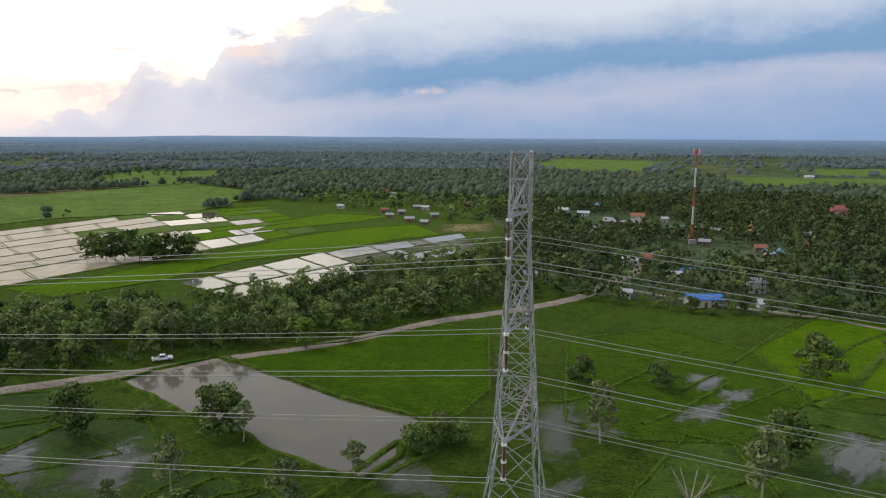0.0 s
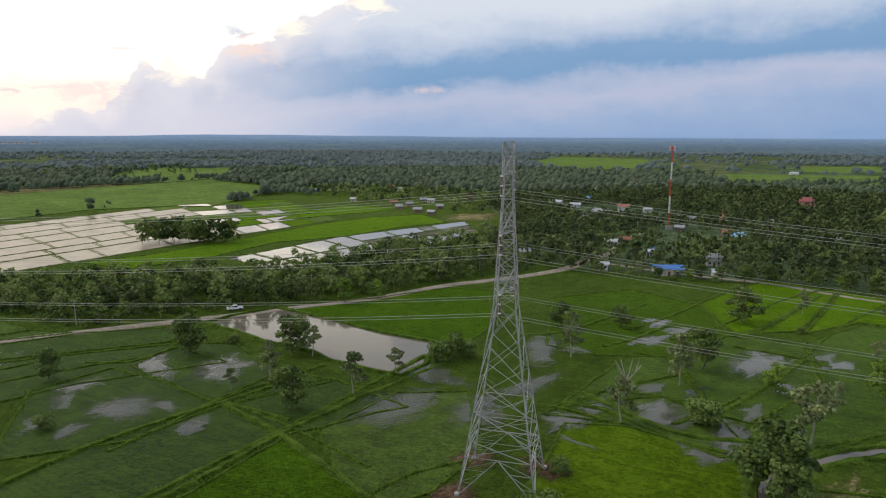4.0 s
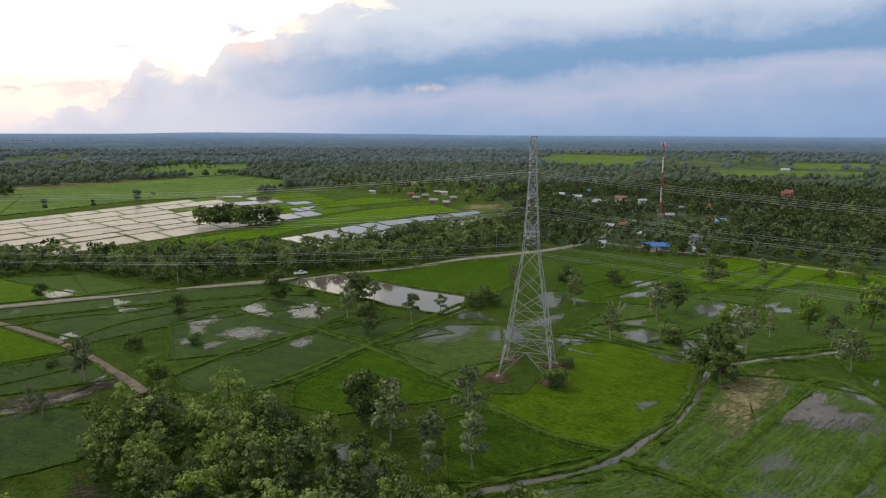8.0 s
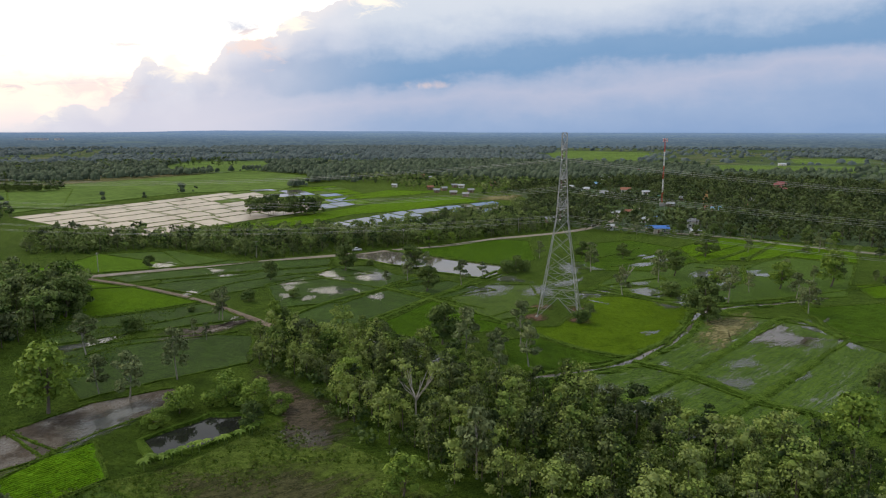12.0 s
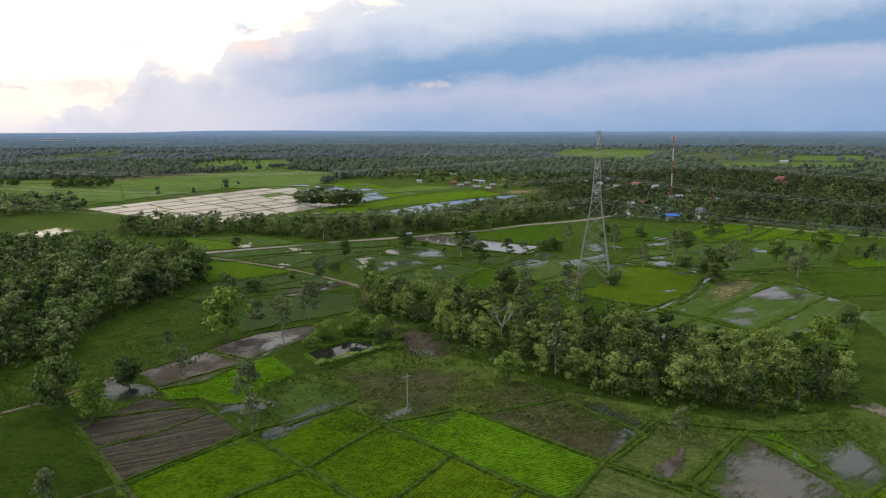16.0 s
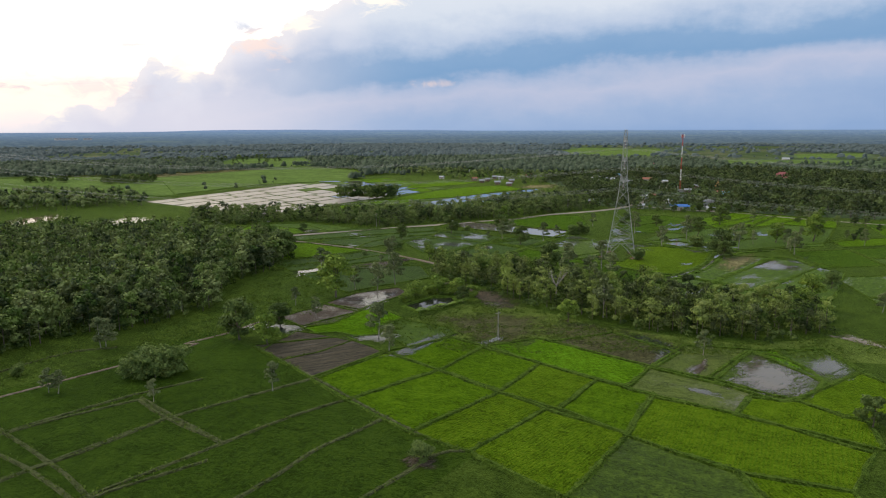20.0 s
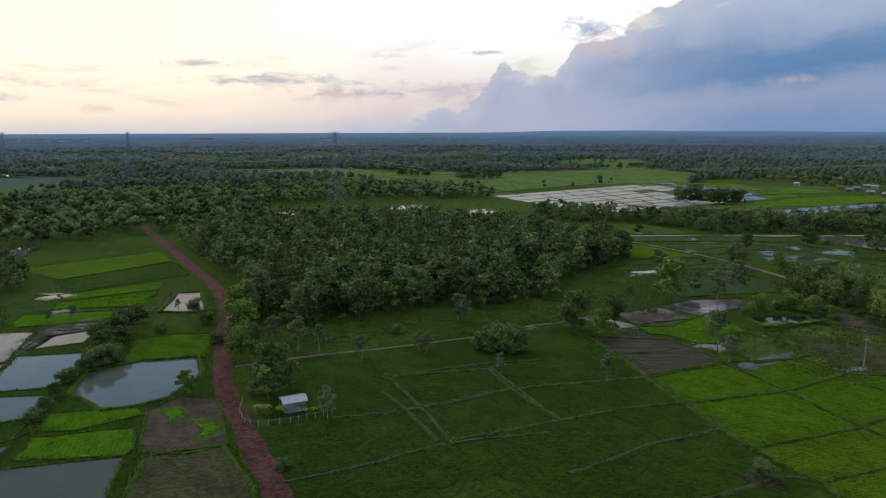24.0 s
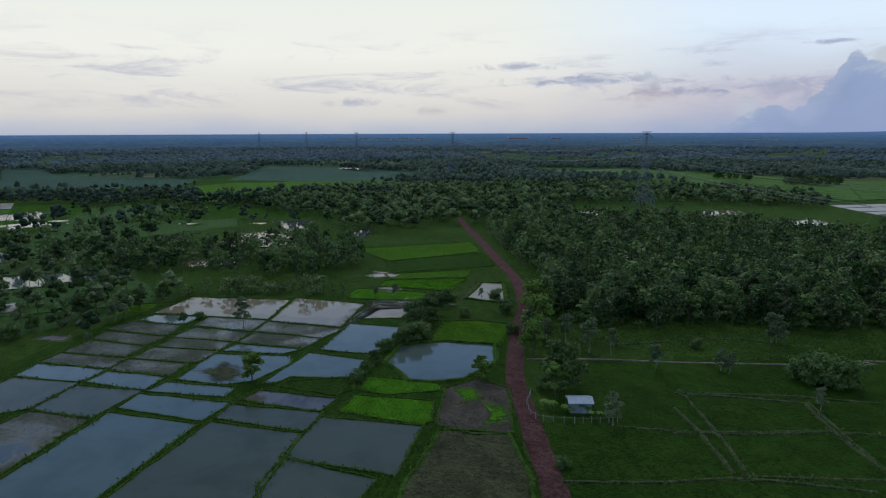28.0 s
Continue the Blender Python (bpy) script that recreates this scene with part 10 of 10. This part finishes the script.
# ---- radio mast ----
def mast(x, y, h):
    ob = new("radio_mast")
    ob.location = (x, y, 0)
    tagged(ob, "slim red and white banded lattice radio mast", "radio mast")
    n = 5
    seg = h / n
    for i in range(n):
        z0, z1 = i * seg, (i + 1) * seg
        w0, w1 = 0.58 - 0.04 * i, 0.58 - 0.04 * (i + 1)
        bm = bmesh.new()
        for a in range(3):
            t, u = a * 2.094, (a + 1) * 2.094
            for j in range(7):
                f, g2 = z0 + seg * j / 7, z0 + seg * (j + 1) / 7
                tube(bm, (w0 * math.cos(t), w0 * math.sin(t), f), (w0 * math.cos(t), w0 * math.sin(t), g2), 0.08, 0.08, 5)
                tube(bm, (w0 * math.cos(t), w0 * math.sin(t), f), (w0 * math.cos(u), w0 * math.sin(u), g2), 0.035, 0.035, 4)
                tube(bm, (w0 * math.cos(u), w0 * math.sin(u), f), (w0 * math.cos(t), w0 * math.sin(t), g2), 0.035, 0.035, 4)
        part("section", bm, "mast_red" if i % 2 == 0 else "mast_white", ob, "red painted lattice section" if i % 2 == 0 else "white painted lattice section")
    for a in range(6):
        t = a * 1.047
        p = part("antenna", boxed(-0.18, -0.1, h - 3.2, 0.18, 0.1, h - 0.4 + 0.5 * (a % 2)), "mast_white" if a % 2 else "mast_red", ob)
        p.location = (1.7 * math.cos(t), 1.7 * math.sin(t), 0)
        p.rotation_euler = (0, 0, t + 1.57)
        bm = bmesh.new()
        tube(bm, (0.4 * math.cos(t), 0.4 * math.sin(t), h - 2), (1.7 * math.cos(t), 1.7 * math.sin(t), h - 2), 0.06, 0.06, 4)
        part("bracket", bm, "mast_red", ob)
    part("equipment_cabin", boxed(-2.5, -4.5, 0, 1.5, -2, 2.6), "concrete", ob, "pale equipment cabin at the foot")


mast(139.3, 372.5, 52.5)


# ---- village ----
ROOFS = {"blue_shed": "roof_blue", "blue": "roof_blue", "white": "roof_white", "grey": "roof_grey", "white2": "roof_grey", "sky": "roof_sky", "red2": "roof_rust", "red": "roof_red", "green": "roof_green",
         "rust": "roof_rust", "skypink": "roof_sky", "temple": "roof_red", "tent": "roof_white"}
WALLS = {"blue_shed": "wall_cream", "blue": "wall_cream", "white": "wall_white", "grey": "wall_wood", "white2": "wall_white", "sky": "wall_white", "red2": "wall_white", "red": "wall_white", "green": "wall_cream",
         "rust": "wall_wood", "skypink": "wall_pink", "temple": "wall_cream", "tent": "wall_white"}
COLOUR = {"roof_blue": "bright blue", "roof_white": "white metal", "roof_grey": "weathered grey", "roof_sky": "light blue", "roof_rust": "rusty brown", "roof_red": "red tiled", "roof_green": "pale green"}


def gable(w, d, z, rise, over):
    """Two roof slopes with thickness and closed ends; the ridge runs along x."""
    bm = bmesh.new()
    x, y, t = w / 2 + over, d / 2 + over, 0.12
    drop = over * rise / (d / 2)
    for s in (-1, 1):
        lo = [(-x, s * y, z - drop), (x, s * y, z - drop), (x, 0, z + rise), (-x, 0, z + rise)]
        v = [bm.verts.new(p) for p in lo] + [bm.verts.new((p[0], p[1], p[2] + t)) for p in lo]
        for q in ((0, 1, 2, 3), (7, 6, 5, 4), (0, 4, 5, 1), (1, 5, 6, 2), (2, 6, 7, 3), (3, 7, 4, 0)):
            bm.faces.new([v[i] for i in q])
    bmesh.ops.recalc_face_normals(bm, faces=bm.faces[:])
    return bm


def gable_walls(w, d, z, rise):
    bm = bmesh.new()
    box(bm, -w / 2, -d / 2, 0, w / 2, d / 2, z)
    for x in (-w / 2, w / 2):
        v = [bm.verts.new(p) for p in ((x, -d / 2, z), (x, d / 2, z), (x, 0, z + rise))]
        bm.faces.new(v)
    return bm


def house(kind, x, y, w, turn):
    w = max(w * 0.98, 5.0)
    d = w * (0.6 if kind != "temple" else 0.7)
    tall = {"red2": 5.6, "white2": 4.6, "temple": 5.5, "blue_shed": 3.2, "blue": 2.6, "tent": 2.2}.get(kind, 2.9)
    rise = d * {"temple": 0.55, "blue_shed": 0.16, "blue": 0.15, "white": 0.22}.get(kind, 0.32)
    roof, wall = ROOFS[kind], WALLS[kind]
    ob = new("house")
    ob.matrix_basis = pose(x, y, 0, 0, 0, turn)
    tagged(ob, "village house with %s roof and %s walls" % (COLOUR[roof], wall.split("_")[1]), "house", "houses of the village")
    if kind in ("blue_shed", "tent"):
        part("wall", boxed(-w / 2, -d / 2, 0, w * 0.15, d / 2, tall * 0.85), wall, ob)
        for px in (-w / 2, -w / 6, w / 6, w / 2):
            for py in (-d / 2, d / 2):
                part("post", boxed(px - 0.1, py - 0.1, 0, px + 0.1, py + 0.1, tall), "concrete", ob)
    else:
        part("wall", gable_walls(w, d, tall, rise), wall, ob)
    part("roof", gable(w, d, tall, rise, 0.7), roof, ob)
    if kind == "temple":
        part("upper_roof", gable(w * 0.6, d * 0.55, tall + rise * 0.7, rise * 0.7, 0.4), roof, ob)
        part("porch_roof", gable(w * 0.9, d * 1.5, tall * 0.6, rise * 0.4, 0.4), "roof_grey", ob)
    part("door", boxed(-0.5, -d / 2 - 0.06, 0, 0.5, -d / 2 - 0.003, 2.0), "door_brown", ob)
    for k in range(2 if tall < 4 else 4):
        px, pz = (-w * 0.3, w * 0.3)[k % 2], 1.0 + 2.6 * (k // 2)
        win = part("window", boxed(px - 0.6, -d / 2 - 0.05, pz, px + 0.6, -d / 2 - 0.003, pz + 1.1), "wall_white", ob)
        part("pane", boxed(px - 0.5, -d / 2 - 0.08, pz + 0.1, px + 0.5, -d / 2 - 0.053, pz + 1.0), "glass_dark", win)
    return ob


house("blue_shed", 91.9, 230.8, 11.6, -2)
house("blue", 105.0, 284.4, 4.4, 15)
house("white", 96.6, 275.1, 3.8, 8)
house("white", 66.7, 241.6, 5.3, -16)
house("grey", 36.3, 273.8, 4.8, 11)
house("white2", 119.9, 251.2, 6.5, -12)
house("white", 93.2, 523.6, 10.4, -27)
house("white", 105.6, 502.1, 8.2, -12)
house("sky", 131.0, 564.4, 7.1, 11)
house("white", 162.7, 656.1, 11.7, -5)
house("red2", 134.1, 460.2, 8.4, -18)
house("grey", 114.6, 452.4, 10.4, -30)
house("grey", 121.6, 439.0, 8.9, 3)
house("grey", 97.8, 422.1, 7.0, 18)
house("green", 144.4, 411.6, 10.7, 18)
house("grey", 161.9, 421.2, 5.5, 1)
house("white", 154.7, 468.2, 6.0, 2)
house("red", 239.7, 801.5, 9.9, -15)
house("white", 87.5, 307.1, 7.1, -17)
house("rust", 96.6, 314.6, 4.8, -9)
house("skypink", 163.0, 327.7, 8.7, 16)
house("rust", 164.7, 344.2, 5.9, -2)
house("temple", 284.5, 480.5, 10.5, -16)
house("rust", 196.2, 353.9, 6.0, -25)
house("white", 537.5, 990.3, 12.1, -16)
house("rust", 21.2, 564.9, 7.1, 15)
house("white", -136.1, 641.3, 5.7, -18)
house("rust", -60.2, 696.1, 5.6, 23)
house("white", -49.6, 666.6, 4.7, -6)
house("grey", -31.6, 505.3, 5.5, 28)
house("grey", -22.9, 461.8, 5.9, -4)
house("rust", -45.4, 518.1, 5.6, 20)
house("grey", -38.4, 484.2, 4.4, -7)
house("white", -13.9, 538.1, 5.8, -16)
house("grey", -6.2, 485.5, 5.3, 13)
house("grey", -20.8, 542.7, 4.9, -6)
house("tent", 112.7, 228.0, 4.6, -2)
house("grey", 143.6, 363.9, 4.1, -26)
house("grey", 215.3, 391.3, 7.3, 21)
house("white", -82.9, 545.0, 4.4, -23)
house("white", 192.2, 965.7, 7.6, -19)
house("grey", -12.0, 444.5, 4.1, -24)
house("grey", 167.3, 409.4, 4.6, -23)
house("grey", 213.1, 313.8, 4.8, -8)


def chedi(x, y):
    ob = new("temple_spire")
    ob.location = (x, y, 0)
    tagged(ob, "golden-orange tiered temple spire among trees", "temple spire")
    for i, (z0, z1, r0, r1) in enumerate(((0, 3.2, 3.2, 3.0), (3.2, 4.6, 3.6, 2.2), (4.6, 6.0, 2.4, 1.4), (6.0, 7.6, 1.4, 0.5), (7.6, 10.5, 0.45, 0.05))):
        bm = bmesh.new()
        tube(bm, (0, 0, z0), (0, 0, z1), r0, r1, 8)
        part("tier", bm, "temple_gold", ob)


chedi(183.3, 396.4)


def pole(x, y, h, arm=True, turn=0.0):
    if "pole" in PROTO:
        return copy_thing(PROTO["pole"], pose(x, y, 0, 0, 0, turn))
    ob = new("utility_pole")
    ob.matrix_basis = pose(x, y, 0, 0, 0, turn)
    tagged(ob, "grey concrete utility pole with a crossarm", "utility pole", "utility poles")
    bm = bmesh.new()
    tube(bm, (0, 0, -0.2), (0, 0, h), 0.14, 0.09, 6)
    part("shaft", bm, "concrete", ob)
    part("crossarm", boxed(-0.9, -0.06, h - 0.7, 0.9, 0.06, h - 0.55), "concrete", ob)
    for k in (-0.75, 0, 0.75):
        bm = bmesh.new()
        tube(bm, (k, 0, h - 0.55), (k, 0, h - 0.25), 0.07, 0.05, 6)
        part("insulator", bm, "insulator", ob)
    PROTO["pole"] = ob
    return ob


for px, py in ((-58.9, -69.9), (-174.1, 119.5), (-117.2, 151.4), (-51.8, 191.0), (12.3, 233.6), (60.3, 269.3), (112.4, 346.6), (150.3, 381.4), (118.3, 301.4), (160.3, 236.5), (72.3, 301.3), (96.5, 412.2), (190.1, 360.6)):
    pole(px, py, 8.2, True, 25)


# ---- farm hut by the laterite road ----
def hut(x, y, turn):
    ob = new("farm_hut")
    ob.matrix_basis = pose(x, y, 0, 0, 0, turn)
    tagged(ob, "small farm hut with grey metal roof and pale walls", "hut")
    part("wall", boxed(-2.2, -1.6, 0, 2.2, 1.6, 2.3), "roof_metal", ob, "pale blue-white sheet walls")
    part("roof", gable(4.6, 3.6, 2.35, 0.55, 0.35), "roof_metal", ob, "grey-white corrugated metal roof")
    part("door", boxed(0.4, -1.66, 0, 1.3, -1.603, 1.9), "roof_white", ob)
    part("lean_to_roof", boxed(-2.6, 1.7, 1.9, 2.6, 3.3, 1.98), "roof_grey", ob)
    for k in (-2.4, 0, 2.4):
        part("post", boxed(k - 0.06, 3.1, 0, k + 0.06, 3.22, 1.9), "wall_wood", ob)


hut(-166.5, -154.3, 52)


def fence(pts):
    ob = new("fence")
    tagged(ob, "rough fence of pale wooden posts round the hut garden", "fence")
    line = smooth_line(pts, 1.7)
    for p in line:
        bm = bmesh.new()
        tube(bm, (p.x, p.y, 0), (p.x, p.y, 1.4), 0.09, 0.08, 5)
        part("post", bm, "bark_pale", ob)
    for a, b in zip(line, line[1:]):
        bm = bmesh.new()
        tube(bm, (a.x, a.y, 1.1), (b.x, b.y, 1.1), 0.035, 0.035, 4)
        part("rail", bm, "bark_pale", ob)


fence([(-174.7, -161.8), (-168.7, -164.8), (-162.7, -159.8), (-157.7, -152.8)])
fence([(-174.7, -161.8), (-178.7, -156.8)])


def banana(x, y, h):
    if "banana" in PROTO:
        return copy_thing(PROTO["banana"], Matrix.LocRotScale((x, y, 0), Euler((0, 0, x * 7)), (h / 3,) * 3))
    ob = new("banana_plant")
    bm = bmesh.new()
    tube(bm, (0, 0, 0), (0, 0, 1.8), 0.12, 0.08, 6)
    part("stem", bm, "leaf_mid", ob)
    for i in range(9):
        a = i * 2.4
        bm = bmesh.new()
        rows = []
        for j in range(5):
            t = j / 4
            r, z, w = 1.5 * t, 1.8 + 1.2 * t - 1.3 * t * t, 0.28 * math.sin(math.pi * min(0.97, t * 0.9 + 0.1))
            rows.append([bm.verts.new((r * math.cos(a) - k * w * math.sin(a), r * math.sin(a) + k * w * math.cos(a), z + abs(k) * 0.08)) for k in (-1, 0, 1)])
        for j in range(4):
            for k in range(2):
                bm.faces.new((rows[j][k], rows[j][k + 1], rows[j + 1][k + 1], rows[j + 1][k]))
        part("leaf", bm, "leaf_lime", ob)
    tagged(ob, "bright green banana plant with arching leaves", "banana plant", "banana plants")
    PROTO["banana"] = ob
    ob.matrix_basis = Matrix.LocRotScale((x, y, 0), None, (h / 3,) * 3)
    return ob


brng = random.Random(5)
for i in range(11):
    banana(-171.5 + i * 1.1 + brng.uniform(-.6, .6), -160.3 + i * 0.75 + brng.uniform(-1.2, 1.2), brng.uniform(2, 3))
for i in range(16):
    banana(-82.5 + i * 1.1 + brng.uniform(-.5, .5), -45.5 + i * 1.0 + brng.uniform(-1.0, 1.0), brng.uniform(2.2, 3.4))


# ---- pickup on the gravel road ----
def pickup(x, y, turn):
    ob = new("pickup_truck")
    ob.matrix_basis = pose(x, y, 0.16, 0, 0, turn)
    tagged(ob, "white pickup truck on the gravel road", "pickup truck")

    def shell(profile, half, top_in):
        bm = bmesh.new()
        sides = []
        for s in (-1, 1):
            sides.append([bm.verts.new((px, s * (half - (top_in if pz > 1.05 else 0)), pz)) for px, pz in profile])
        n = len(profile)
        for i in range(n):
            j = (i + 1) % n
            bm.faces.new((sides[0][i], sides[0][j], sides[1][j], sides[1][i]))
        bm.faces.new(sides[0][::-1])
        bm.faces.new(sides[1])
        bmesh.ops.recalc_face_normals(bm, faces=bm.faces[:])
        bmesh.ops.bevel(bm, geom=bm.edges[:], offset=0.05, segments=1, affect="EDGES")
        return bm

    body = part("body", shell([(-2.6, 0.45), (2.55, 0.45), (2.6, 0.85), (2.45, 1.0), (1.35, 1.1), (-2.6, 1.05)], 0.88, 0.02), "car_white", ob)
    part("cab", shell([(-0.75, 1.1), (1.3, 1.1), (0.65, 1.72), (-0.55, 1.74)], 0.86, 0.14), "car_white", ob)
    part("windscreen", shell([(0.75, 1.12), (1.34, 1.12), (0.72, 1.66), (0.66, 1.66)], 0.72, 0.06), "glass_dark", ob)
    for s in (-1, 1):
        part("side_window", boxed(-0.6, s * 0.83 - 0.02, 1.16, 0.75, s * 0.83 + 0.02, 1.58), "glass_dark", ob)
        part("bed_side", boxed(-2.58, s * 0.84 - 0.04, 1.05, -0.8, s * 0.84 + 0.04, 1.2), "car_white", ob)
        part("headlight", boxed(2.5, s * 0.68 - 0.16, 0.72, 2.62, s * 0.68 + 0.16, 0.88), "glass_dark", ob)
        part("tail_light", boxed(-2.64, s * 0.76 - 0.08, 0.75, -2.58, s * 0.76 + 0.08, 1.0), "lamp_red", ob)
        for px in (-1.6, 1.65):
            bm = bmesh.new()
            tube(bm, (px, s * 0.66, 0.38), (px, s * 0.9, 0.38), 0.38, 0.38, 14)
            wheel = part("wheel", bm, "rubber", ob)
            bm = bmesh.new()
            tube(bm, (px, s * 0.9, 0.38), (px, s * 0.915, 0.38), 0.21, 0.2, 10)
            part("rim", bm, "chrome", wheel)
    part("bumper", boxed(2.56, -0.85, 0.42, 2.72, 0.85, 0.62), "chrome", ob)


pickup(-73.4, 169.1, 26)


# ---- far buildings ----
def block(x, y, w, h, wall, turn):
    ob = new("building")
    ob.matrix_basis = pose(x, y, float(lie(math.hypot(x + 60, y + 100))), 0, 0, turn)
    tagged(ob, "long pale building far off near the horizon", "building", "buildings near the horizon")
    part("wall", boxed(-w / 2, -12, -2, w / 2, 12, h), wall, ob)
    part("roof", boxed(-w / 2 - 1, -13, h, w / 2 + 1, 13, h + 2), "roof_white", ob)
    for i in range(int(w / 14)):
        part("window", boxed(-w / 2 + 4 + i * 14, -12.4, h * 0.55, -w / 2 + 13 + i * 14, -12.05, h * 0.8), "glass_dark", ob)


for azim, width, h, wall in ((62.2, 70, 9, "wall_white"), (60.4, 55, 10, "wall_white"), (58.8, 80, 9, "wall_white"), (57.2, 60, 10, "wall_white"), (55.8, 50, 9, "wall_white"), (47.5, 110, 10, "wall_pink"), (44.4, 45, 9, "wall_pink"), (38.0, 50, 9, "wall_white"), (29.4, 90, 8, "wall_white"), (28.0, 36, 7, "wall_white")):
    a = radians(azim)
    block(-79 - 3500 * math.sin(a), -270 + 3500 * math.cos(a), width, h, wall, azim)
